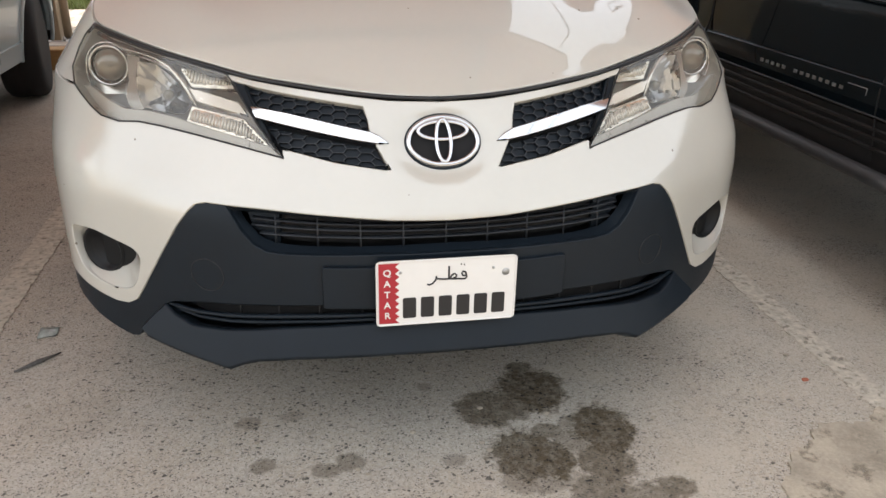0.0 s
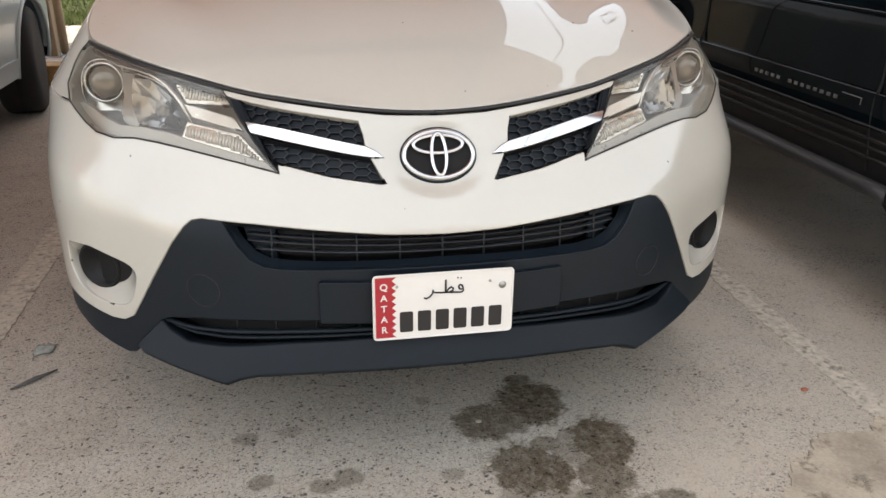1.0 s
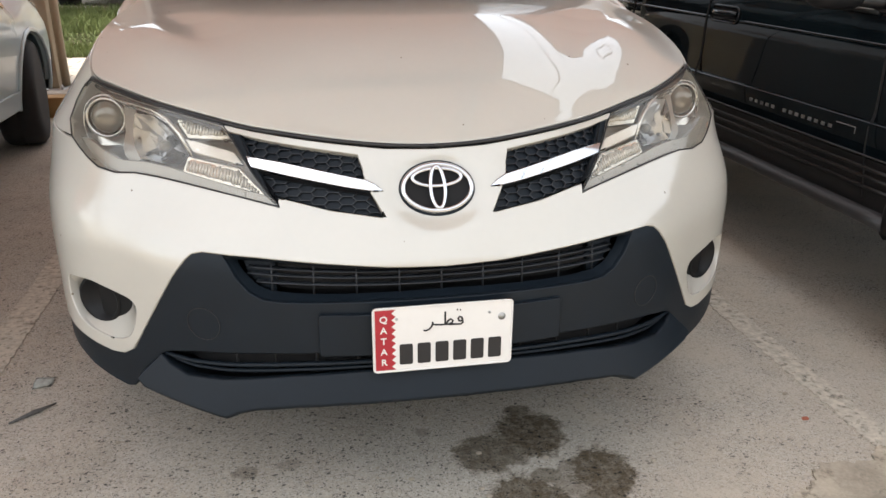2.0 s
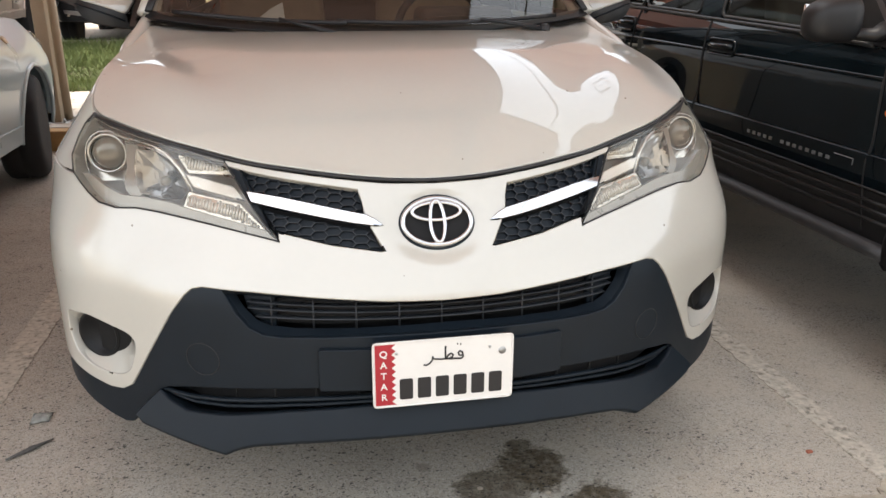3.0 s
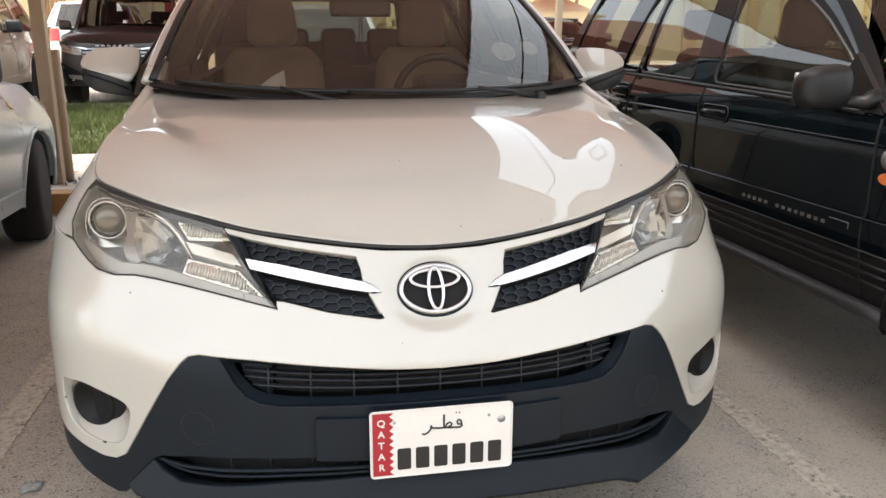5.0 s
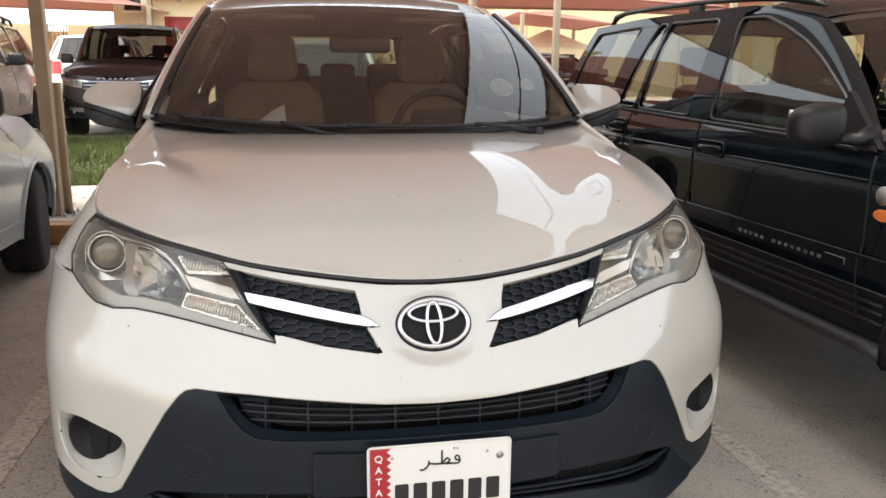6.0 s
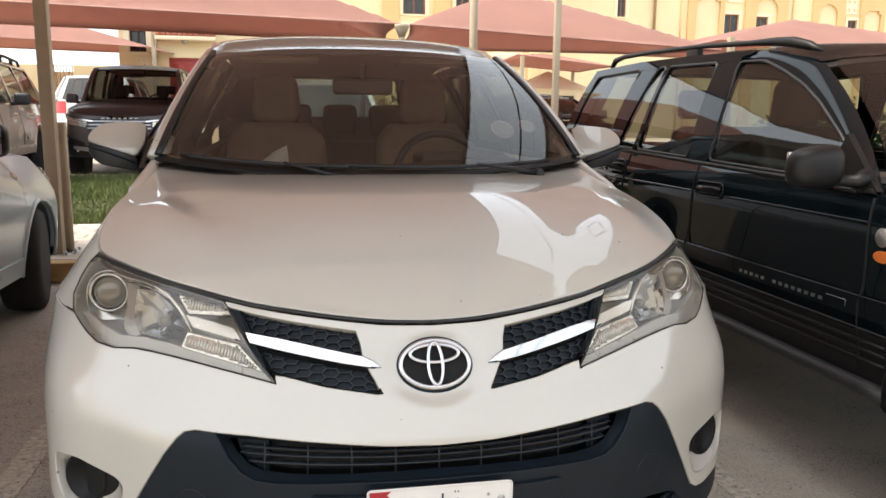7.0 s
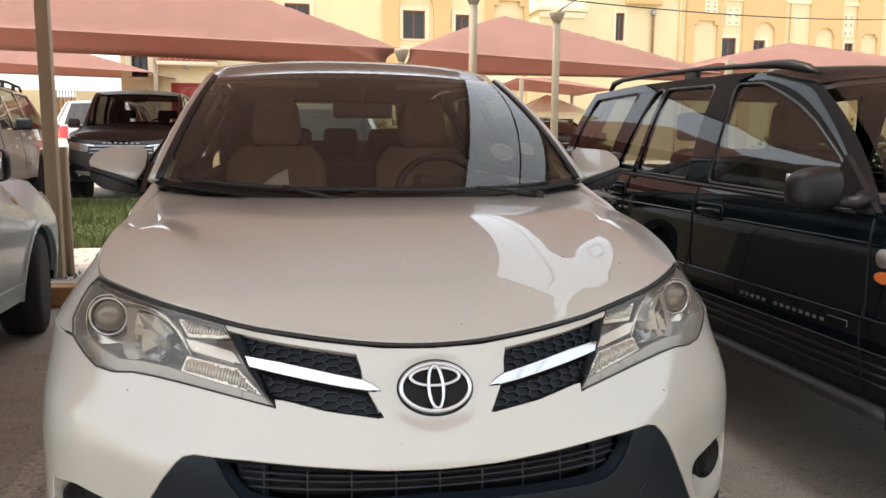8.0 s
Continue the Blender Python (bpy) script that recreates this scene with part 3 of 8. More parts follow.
# ---- shade canopies ----
def canopy(c00, c10, c11, c01, peak, label, sag=0.10, droop=0.0, cloth=M_FABRIC):
    """A tent of shade cloth over four corners, with hollow edges and a high point."""
    C = [Vector(c) for c in (c00, c10, c11, c01)]
    P = Vector(peak)

    def f(u, v):
        p = C[0] * (1 - u) * (1 - v) + C[1] * u * (1 - v) + C[2] * u * v + C[3] * (1 - u) * v
        a, b = 2 * u - 1, 2 * v - 1
        ctr = (C[0] + C[1] + C[2] + C[3]) / 4
        k = max(abs(a), abs(b))
        edge = sag * ((1 - a * a) * b * b + (1 - b * b) * a * a)
        p = p + (ctr - p) * edge
        lift = (1 - k) ** 0.92
        p = p + (P - ctr) * lift
        p.z -= droop * 4 * k * (1 - k)
        return p
    cn = empty("shade_canopy", label, "canopy", "shade canopies")
    part("cloth", grid_bm(f, 28, 28, thick=0.008), cloth, cn)
    rim = [f(t, 0) for t in np.linspace(0, 1, 15)[:-1]] + [f(1, t) for t in np.linspace(0, 1, 15)[:-1]] + [f(1 - t, 1) for t in np.linspace(0, 1, 15)[:-1]] + [f(0, 1 - t) for t in np.linspace(0, 1, 15)[:-1]]
    part("hem", tube_bm(rim, 0.018, 6, True), cloth, cn)
    return cn


FAR = "dusty red shade canopy stretched over the far parking row"
canopy((-6.4, 11, 2.95), (1.44, 11, 2.77), (1.9, 16, 2.93), (-6.6, 16, 3.1), (-3.2, 13.5, 4.6), FAR, 0.04)
canopy((1.60, 11, 2.77), (6.96, 11, 2.52), (8.3, 16, 2.85), (2.0, 16, 2.82), (3.75, 13.2, 3.69), FAR, 0.04)
canopy((7.5, 12, 2.80), (14.8, 12, 2.65), (15.4, 17, 2.8), (7.9, 17, 2.9), (10.7, 14.5, 3.56), FAR, 0.04)
canopy((-9.6, 19.5, 3.25), (-3.81, 20, 3.03), (-3.6, 25, 3.2), (-9.8, 25, 3.3), (-6.8, 22, 3.9), FAR, 0.04)
canopy((6.0, 20, 3.1), (8.9, 20, 2.84), (9.3, 24, 2.9), (6.2, 24, 3.1), (7.5, 22, 3.3), FAR, 0.04)
NEAR = "faded brownish red shade canopy over the near parking row"
canopy((-6.0, -0.35, 2.80), (0.80, 0.72, 2.77), (1.38, 5.5, 2.76), (-6.0, 6.3, 2.85), (-2.6, 2.8, 3.6), NEAR, 0.01, cloth=M_FABRIC2)
canopy((1.66, 0.32, 2.78), (8.2, 0.30, 2.82), (8.2, 7.2, 3.20), (2.00, 7.4, 3.15), (5.3, 2.8, 3.7), NEAR, 0.01, cloth=M_FABRIC2)
canopy((-6.0, -0.8, 2.72), (0.62, -0.8, 2.72), (0.62, 0.92, 2.72), (-6.0, 0.0, 2.72), (-2.6, -0.4, 2.84), NEAR, 0.01, cloth=M_FABRIC2)
canopy((0.63, -0.8, 2.72), (1.58, -0.8, 2.72), (1.44, 0.18, 2.72), (0.63, 0.90, 2.72), (1.1, -0.3, 2.76), NEAR, 0.01, cloth=M_FABRIC2)
canopy((1.60, -0.8, 2.72), (4.4, -0.4, 2.72), (8.2, 0.50, 2.72), (1.62, 0.42, 2.72), (5.0, -0.4, 2.84), NEAR, 0.01, cloth=M_FABRIC2)
canopy((-13.0, -0.8, 2.80), (-6.15, -0.8, 2.80), (-6.15, 5.35, 2.85), (-13.0, 5.35, 2.85), (-9.6, 2.8, 3.6), NEAR, 0.01, cloth=M_FABRIC2)


def post(x, y, z0, z1, w=0.11, round_=False, cap=False, label="tan painted steel post of a shade canopy"):
    p = empty("canopy_post", label, "post", "canopy posts")
    if round_:
        bm = lathe_bm([(w / 2, z0), (w / 2, z1 - 0.006), (w / 2 - 0.006, z1)], 20, "z", None, (x, y, 0))
    else:
        bm = box_bm(x - w / 2, x + w / 2, y - w / 2, y + w / 2, z0, z1, 0.008, 2)
    part("shaft", bm, M_POST, p)
    part("base_plate", box_bm(x - w, x + w, y - w, y + w, z0, z0 + 0.012, 0.003, 1), M_STEEL, p)
    for sx in (-1, 1):
        for sy in (-1, 1):
            part("bolt", lathe_bm([(0.012, z0 + 0.012), (0.012, z0 + 0.03), (0.006, z0 + 0.045)], 8, "z", None, (x + sx * w * 0.8, y + sy * w * 0.8, 0)), M_STEEL, p)
    if cap:
        part("head_plate", lathe_bm([(w * 0.5, z1 - 0.02), (w * 1.3, z1 + 0.14), (w * 1.3, z1 + 0.18)], 20, "z", None, (x, y, 0)), M_POST, p)
    return p


post(-2.22, 5.40, 0.155, 2.75, 0.10)
sp = post(-2.155, 5.50, 0.155, 1.25, 0.075, True, label="short tan steel pipe beside the canopy post")
post(1.92, 8.0, 0.15, 2.98, 0.10, True, True)
post(4.02, 11.0, 0.27, 3.25, 0.10, False, True)
post(1.46, 11.0, 0.27, 2.58, 0.09, True, True)
for x in (-6.6, 7.2, 14.9):
    post(x, 11.1, 0.27, 2.75, 0.10)
for x, y in ((6.1, 19.9), (9.1, 24.0), (-3.7, 20.2)):
    post(x, y, 0.29, 3.05, 0.10)
post(8.25, 7.2, 0.15, 3.20, 0.10)
post(-6.05, 5.30, 0.155, 2.75, 0.10)
for x in (-6.0, 8.2):
    post(x, -0.8, 0.0, 2.74, 0.10)


# ---- buildings ----
def wall_bm(x0, x1, z0, z1, y, thick, holes, bm=None):
    """A wall along x with openings cut through it; holes are (x0, x1, z0, z1)."""
    bm = bm or bmesh.new()
    xs = sorted({x0, x1, *[h[0] for h in holes], *[h[1] for h in holes]})
    for a, b in zip(xs, xs[1:]):
        cuts = sorted((h[2], h[3]) for h in holes if h[0] <= a + 1e-6 and h[1] >= b - 1e-6)
        z = z0
        for c, d in cuts + [(z1, z1)]:
            if c > z + 1e-6:
                box_bm(a, b, y, y + thick, z, c, bm=bm)
            z = max(z, d)
    bmesh.ops.remove_doubles(bm, verts=bm.verts[:], dist=1e-5)
    return bm


def house_window(parent, x0, x1, z0, z1, y, frame=M_FRAME):
    w = new("window")
    w.parent = parent
    cx = (x0 + x1) / 2
    bm = bmesh.new()
    t = 0.06
    for a in ((x0, x0 + t, z0, z1), (x1 - t, x1, z0, z1), (x0 + t, x1 - t, z0, z0 + t), (x0 + t, x1 - t, z1 - t, z1), (cx - t / 2, cx + t / 2, z0 + t, z1 - t)):
        box_bm(a[0], a[1], y + 0.10, y + 0.16, a[2], a[3], bm=bm)
    part("window_frame", bm, frame, w, smooth=False)
    for a, b in ((x0 + t, cx - t / 2), (cx + t / 2, x1 - t)):
        part("pane", box_bm(a, b, y + 0.125, y + 0.135, z0 + t, z1 - t), M_WINDOW, w, smooth=False)
    part("curtain", grid_bm(lambda u, v: (x0 + (x1 - x0) * u, y + 0.26 + 0.02 * math.sin(u * 40), z0 + (z1 - z0) * v), 24, 2), M_SEAT, w)
    part("sill", box_bm(x0 - 0.08, x1 + 0.08, y - 0.06, y + 0.12, z0 - 0.07, z0, 0.01, 1), M_WALL2, w)
    # raised surround
    bm = bmesh.new()
    s = 0.16
    for a in ((x0 - s, x0, z0, z1 + s), (x1, x1 + s, z0, z1 + s), (x0, x1, z1, z1 + s)):
        box_bm(a[0], a[1], y - 0.05, y, a[2], a[3], bm=bm)
    part("surround", bm, M_WALL2, w, smooth=False)
    return w


def house(label, x0, x1, y, z1, depth, windows, mat_=M_WALL, doors=(), bands=(), bays=()):
    h = empty("house", label, "building")
    holes = [w[:4] for w in windows] + [d[:4] for d in doors]
    part("wall", wall_bm(x0, x1, 0.0, z1, y, 0.30, holes), mat_, h, smooth=False)
    for a in ((x0, x0 + 0.3, y + 0.3, y + depth), (x1 - 0.3, x1, y + 0.3, y + depth), (x0 + 0.3, x1 - 0.3, y + depth - 0.3, y + depth)):
        part("wall", box_bm(*a, 0.0, z1), mat_, h, smooth=False)
    part("roof", box_bm(x0 - 0.15, x1 + 0.15, y - 0.15, y + depth + 0.15, z1, z1 + 0.25, 0.03), M_WALL2, h)
    # upright dark slab behind the windows, standing for the unlit rooms
    part("dark_room_backing", box_bm(x0 + 0.3, x1 - 0.3, y + 0.6, y + 0.9, 0.2, z1), M_CABIN, h, smooth=False)
    for w in windows:
        house_window(h, *w[:4], y, frame=w[4] if len(w) > 4 else M_FRAME)
    for d in doors:
        dr = new("door")
        dr.parent = h
        part("door_leaf", box_bm(d[0] + 0.06, d[1] - 0.06, y + 0.1, y + 0.15, d[2], d[3] - 0.06, 0.005), M_REDDOOR, dr)
        for i in range(2):
            for j in range(3):
                xa = d[0] + 0.15 + i * (d[1] - d[0] - 0.22) / 2
                za = d[2] + 0.12 + j * (d[3] - d[2] - 0.2) / 3
                part("door_panel", box_bm(xa, xa + (d[1] - d[0] - 0.42) / 2, y + 0.085, y + 0.1, za, za + (d[3] - d[2] - 0.5) / 3, 0.012, 1), M_REDDOOR, dr)
        bm = bmesh.new()
        for a in ((d[0], d[0] + 0.06, d[2], d[3]), (d[1] - 0.06, d[1], d[2], d[3]), (d[0] + 0.06, d[1] - 0.06, d[3] - 0.06, d[3])):
            box_bm(a[0], a[1], y + 0.05, y + 0.16, a[2], a[3], bm=bm)
        part("door_frame", bm, M_REDDOOR, dr, smooth=False)
    for a in bands:
        part("moulding", box_bm(x0 if len(a) < 4 else a[2], x1 if len(a) < 4 else a[3], y - 0.10, y, a[0], a[1], 0.02), M_WALL2, h)
    for a in bays:
        part("pilaster", box_bm(a[0], a[1], y - 0.14, y, 0.2, z1 - 0.1, 0.02), a[2] if len(a) > 2 else M_WALL2, h)
    return h


def bay(parent, x0, x1, y, z1, niche=None, steps=False, proud=0.16):
    """A raised deep-yellow bay of a wall, with an arched or stepped niche cut into it from below."""
    o = [(x0, 0.2), (x0, z1), (x1, z1), (x1, 0.2)]
    if niche:
        n0, n1, nz = niche
        if steps:
            d = (n1 - n0) * 0.16
            o += [(n1, 0.2), (n1, nz - d), (n1 - d, nz - d), (n1 - d, nz), (n0 + d, nz), (n0 + d, nz - d), (n0, nz - d), (n0, 0.2)]
        else:
            r, cx = (n1 - n0) / 2, (n0 + n1) / 2
            o += [(n1, 0.2)] + [(cx + r * math.cos(t), nz - r + r * math.sin(t)) for t in np.linspace(0, math.pi, 15)] + [(n0, 0.2)]
    part("bay", poly_bm(o, y - proud, y, "xz"), M_BAY, parent, smooth=False)


def lattice(parent, x0, x1, z0, z1, y, nx=2, nz=3, material=None):
    """A pale pierced screen."""
    w, h = (x1 - x0) / nx, (z1 - z0) / nz
    holes = [(x0 + w * (i + 0.3), x0 + w * (i + 0.7), z0 + h * (j + 0.3), z0 + h * (j + 0.7)) for i in range(nx) for j in range(nz)]
    part("pierced_screen", wall_bm(x0, x1, z0, z1, y - 0.06, 0.05, holes), material or M_WALL2, parent, smooth=False)


h1 = house("two-storey cream rendered house with framed windows", -6.9, 10.26, 33, 9.4, 9, [(-2.87, -1.85, 5.7, 6.95), (-0.43, 0.62, 5.7, 7.05), (4.60, 5.58, 5.74, 6.95), (6.93, 7.55, 5.6, 6.85)], bands=[(5.2, 5.4), (8.9, 9.2)])
bay(h1, 3.72, 6.66, 33, 9.3, (4.40, 5.95, 7.75))
bay(h1, 8.27, 10.25, 33, 9.3, (8.64, 10.04, 7.50), True)
bay(h1, -3.6, -1.1, 33, 9.3, (-3.05, -1.65, 7.6))
h2 = house("cream rendered house wing with a red panelled door", -5.30, 1.6, 24, 4.0, 5, [(-4.98, -4.50, 3.20, 3.85, M_BLACK)], doors=[(-3.87, -2.93, 0.25, 3.05)])
part("door_ledge", box_bm(-4.19, -2.45, 23.55, 24, 3.54, 3.66, 0.02), M_WALL2, h2)
for k in range(11):
    x = -4.10 + 0.158 * k
    part("roof_tile", tube_bm([(x, 23.56, 3.68), (x, 24.0, 3.84)], 0.075, 8), M_TILE, h2)
part("porch_lamp", lathe_bm([(0.001, 3.44), (0.08, 3.47), (0.10, 3.52), (0.10, 3.54)], 14, "z", None, (-3.35, 23.75, 0)), M_STEEL, h2)
lattice(h2, -4.78, -4.36, 2.25, 3.02, 24, 3, 5)
for x in (-4.30, -4.22):
    part("wall_pipe", tube_bm([(x, 23.93, 0.3), (x, 23.93, 3.7)], 0.03, 8), M_POST, h2)
house("low cream house end against the long house", 13.0, 15.6, 40, 8.35, 9, [], bands=[(8.0, 8.3)])
h3 = house("long cream rendered house with arched and stepped niches", 15.6, 48, 40, 10.5, 9, [(17.41, 17.91, 6.9, 8.39), (23.85, 24.74, 5.95, 7.27), (25.82, 26.57, 6.2, 7.20), (31.7, 32.3, 6.2, 7.2)], bands=[(9.3, 9.5)])
part("cornice", box_bm(17.95, 20.0, 39.6, 40, 8.85, 9.15, 0.03), M_BAY, h3)
part("flue", tube_bm([(19.56, 39.85, 5.5), (19.56, 39.85, 8.35)], 0.08, 8), M_WOOD, h3)
part("flue_cap", lathe_bm([(0.10, 8.3), (0.16, 8.4), (0.15, 8.55), (0.02, 8.62)], 12, "z", None, (19.56, 39.85, 0)), M_STEEL, h3)
bay(h3, 21.58, 23.76, 40, 10.4, (22.05, 23.50, 8.16), True)
bay(h3, 25.06, 27.71, 40, 10.4, (25.75, 27.10, 8.20))
bay(h3, 29.34, 31.41, 40, 10.4, (29.71, 30.93, 8.02))
bay(h3, 32.42, 34.04, 40, 10.4, (32.7, 33.8, 7.75), True)
for x0, x1, z0, z1 in ((23.97, 24.88, 7.92, 8.95), (22.61, 23.37, 8.55, 9.25), (31.47, 32.20, 7.53, 8.86)):
    lattice(h3, x0, x1, z0, z1, 40 if x0 != 22.61 else 39.84)
for x in (28.1, 21.2):
    part("downpipe", tube_bm([(x, 39.92, 0.3), (x, 39.92, 9.3)], 0.05, 8), M_BAY, h3)
house("low yellow house wing behind the canopies", 3.6, 8.05, 26, 3.36, 5, [(5.6, 6.3, 1.6, 2.9)], bands=[(3.15, 3.36)])
# unseen block behind the camera, added to cut low skylight and reflections
house("unseen grey block across the lane, added to close off the low sky", -22, 24, -19, 5.0, 6, [], M_GREYWALL)
house("distant yellow house across the yard", -34, -22, 30, 5.2, 10, [(-30, -29, 2.0, 3.4), (-26, -25, 2.0, 3.4)])
for x0, x1, y, l in ((-12, -7.75, 26, "beige rendered boundary wall"), (-7.12, -5.30, 26.01, "beige rendered boundary wall beside the gate")):
    w = tagged(part("boundary_wall", box_bm(x0, x1, y, y + 0.25, 0.28, 2.88, 0.02), M_WALL, smooth=False), l, "wall")
gate = empty("garden_gate", "brown wooden plank gate in the boundary wall", "gate")
for k in range(5):
    part("plank", box_bm(-7.74 + 0.125 * k, -7.625 + 0.125 * k, 26.05, 26.10, 0.29, 2.66, 0.01, 1), M_WOOD, gate)
part("rail", box_bm(-7.74, -7.13, 26.10, 26.14, 0.8, 0.95), M_WOOD, gate)
for k in range(7):
    part("spike", lathe_bm([(0.012, 2.60), (0.012, 2.80), (0.022, 2.83), (0.003, 2.92)], 8, "z", None, (-7.70 + 0.09 * k, 26.07, 0)), M_BLACK, gate)
hut = empty("guard_hut", "small beige hut with a hipped roof and barred windows", "hut")
part("wall", wall_bm(6.95, 8.75, 0.29, 2.25, 22, 0.15, [(7.15, 7.65, 1.45, 2.05), (7.95, 8.45, 1.45, 2.05)]), M_WALL2, hut, smooth=False)
bm = bmesh.new()
v = [bm.verts.new(p) for p in ((6.75, 21.8, 2.25), (8.95, 21.8, 2.25), (8.95, 24, 2.25), (6.75, 24, 2.25), (7.85, 22.9, 2.84))]
for q in ((0, 1, 4), (1, 2, 4), (2, 3, 4), (3, 0, 4), (3, 2, 1, 0)):
    bm.faces.new([v[i] for i in q])
part("roof", bm, M_WALL2, hut, smooth=False)
# dark sheet added behind the openings for the hut's unlit inside
part("wall", box_bm(6.95, 8.75, 22.5, 22.6, 0.29, 2.25), M_CABIN, hut, smooth=False)
for x in (7.2, 7.3, 7.4, 7.5, 7.6, 8.0, 8.1, 8.2, 8.3, 8.4):
    part("window_bar", box_bm(x - 0.01, x + 0.01, 21.97, 21.99, 1.45, 2.05), M_BLACK, hut, smooth=False)


# ---- planting, cables, litter ----
def leafy(name, label, cat, x, y, z, r, h, n, trunk=0.0, seed=1):
    """A shrub or small tree: stem, limbs and a loose crown of many leaves."""
    g = random.Random(seed)
    t = empty(name, label, cat, m=Matrix.Translation((x, y, z)))
    bm = tube_bm([(0, 0, 0), (0.03, 0.02, h * 0.3 + trunk * 0.5), (0, 0.05, h * 0.5 + trunk)], [0.05, 0.04, 0.02], 8)
    tips = []
    for k in range(9):
        a, e = g.uniform(0, 6.28), g.uniform(0.2, 1.2)
        p = Vector((math.cos(a) * r * 0.8 * math.cos(e), math.sin(a) * r * 0.8 * math.cos(e), trunk + h * (0.35 + 0.6 * math.sin(e))))
        tube_bm([(0, 0.03, trunk + h * 0.25), p * 0.6 + Vector((0, 0, trunk * 0.3)), p], [0.022, 0.014, 0.005], 6, bm=bm)
        tips.append(p)
    part("stem", bm, M_WOOD, t)
    bm = bmesh.new()
    for k in range(n):
        c = g.choice(tips) * g.uniform(0.55, 1.05) + Vector((g.gauss(0, r * 0.22), g.gauss(0, r * 0.22), g.gauss(0, h * 0.12)))
        c.z = max(0.06, c.z)
        u = Vector((g.gauss(0, 1), g.gauss(0, 1), g.gauss(0, 0.6))).normalized()
        w = u.cross(Vector((g.gauss(0, 1), g.gauss(0, 1), 1))).normalized()
        s = g.uniform(0.03, 0.065)
        bm.faces.new([bm.verts.new(c + q) for q in (-u * s, w * s * 0.42, u * s, -w * s * 0.42)])
    part("crown", bm, M_LEAF, t)
    return t


SHRUB = "green leafy shrub on the planted strip"
for k, (x, y, r, h) in enumerate(((1.75, 13.3, 0.7, 1.5), (2.9, 13.0, 0.7, 1.35), (2.4, 7.9, 0.5, 1.2))):
    leafy("shrub", SHRUB, "shrub", x, y, 0.15 if y < 12.3 else 0.30, r, h, 2600, seed=k)
for k, (x, y) in enumerate(((5.2, 6.3), (6.4, 6.9), (7.4, 6.2))):
    leafy("small_tree", "small green tree behind the black car", "tree", x, y, 0.155, 0.7, 1.25, 3500, 0.0, seed=10 + k)


def cable(a, b, sag, r=0.009):
    A, B = Vector(a), Vector(b)
    pts = [A.lerp(B, t) - Vector((0, 0, sag * 4 * t * (1 - t))) for t in np.linspace(0, 1, 25)]
    tagged(part("overhead_cable", tube_bm(pts, r, 6), M_BLACK), "thin black overhead cable between the posts", "cable", "overhead cables")


cable((1.92, 8.0, 3.15), (11.0, 12.0, 3.70), 0.10)
cable((2.00, 7.4, 3.15), (1.92, 8.0, 3.10), 0.01)
cable((4.02, 11.0, 3.42), (1.55, -12.5, 3.9), 0.15, 0.010)
cable((1.92, 8.0, 3.15), (1.0, -12.5, 3.8), 0.2, 0.010)
cable((1.92, 8.0, 3.15), (2.1, -12.5, 3.9), 0.25, 0.010)
pl = empty("utility_pole", "steel utility pole carrying the cables across the lane", "pole")
part("shaft", lathe_bm([(0.09, 0.0), (0.07, 4.1), (0.06, 4.12)], 16, "z", None, (1.55, -12.5, 0)), M_POST, pl)
part("crossarm", box_bm(0.9, 2.2, -12.55, -12.43, 3.78, 3.9, 0.01), M_POST, pl)
tagged(part("dark_stick", tube_bm([(-1.145, 0.558, 0.007), (-1.09, 0.606, 0.008), (-1.042, 0.650, 0.006)], [0.003, 0.007, 0.002], 8), M_STICK), "thin dark grey stick lying on the asphalt", "litter")
bm = grid_bm(lambda u, v: (-1.137 + 0.052 * u + 0.004 * v, 0.745 + 0.012 * u + 0.045 * v, 0.003 + 0.012 * v + 0.004 * math.sin(3 * u + 2 * v)), 6, 4, thick=0.0008)
tagged(part("wrapper", bm, M_WRAP), "crumpled pale green paper wrapper on the asphalt", "litter")
tagged(part("red_pebble", box_bm(1.105, 1.124, 0.181, 0.193, 0.0, 0.008, 0.004, 2), M_TILE), "small red stone chip on the asphalt", "pebble")
for k in range(46):
    x, y = rng.uniform(-1.2, 1.2), rng.uniform(-0.25, 0.6)
    s = rng.uniform(0.003, 0.008)
    bm = bmesh.new()
    bmesh.ops.create_icosphere(bm, subdivisions=1, radius=s, matrix=Matrix.Translation((x, y, s * 0.5)) @ Matrix.Diagonal((1.3, 1, 0.6, 1)))
    tagged(part("stone_chip", bm, M_CONC, smooth=False), "tiny pale stone chip on the asphalt", "pebble", "stone chips")

# ---- cars ----
def make_plan(pts):
    """Half of a body's plan, front centre to rear centre, as a curve by its own length: (x(s), y(s), whole length)."""
    p = np.array(pts, float)
    s = np.r_[0, np.cumsum(np.hypot(*np.diff(p, axis=0).T))]
    k = 3
    fx = spline(np.r_[-s[k:0:-1], s, 2 * s[-1] - s[-2:-2 - k:-1]], np.r_[-p[k:0:-1, 0], p[:, 0], -p[-2:-2 - k:-1, 0]])
    fy = spline(np.r_[-s[k:0:-1], s, 2 * s[-1] - s[-2:-2 - k:-1]], np.r_[p[k:0:-1, 1], p[:, 1], p[-2:-2 - k:-1, 1]])
    return fx, fy, float(s[-1])


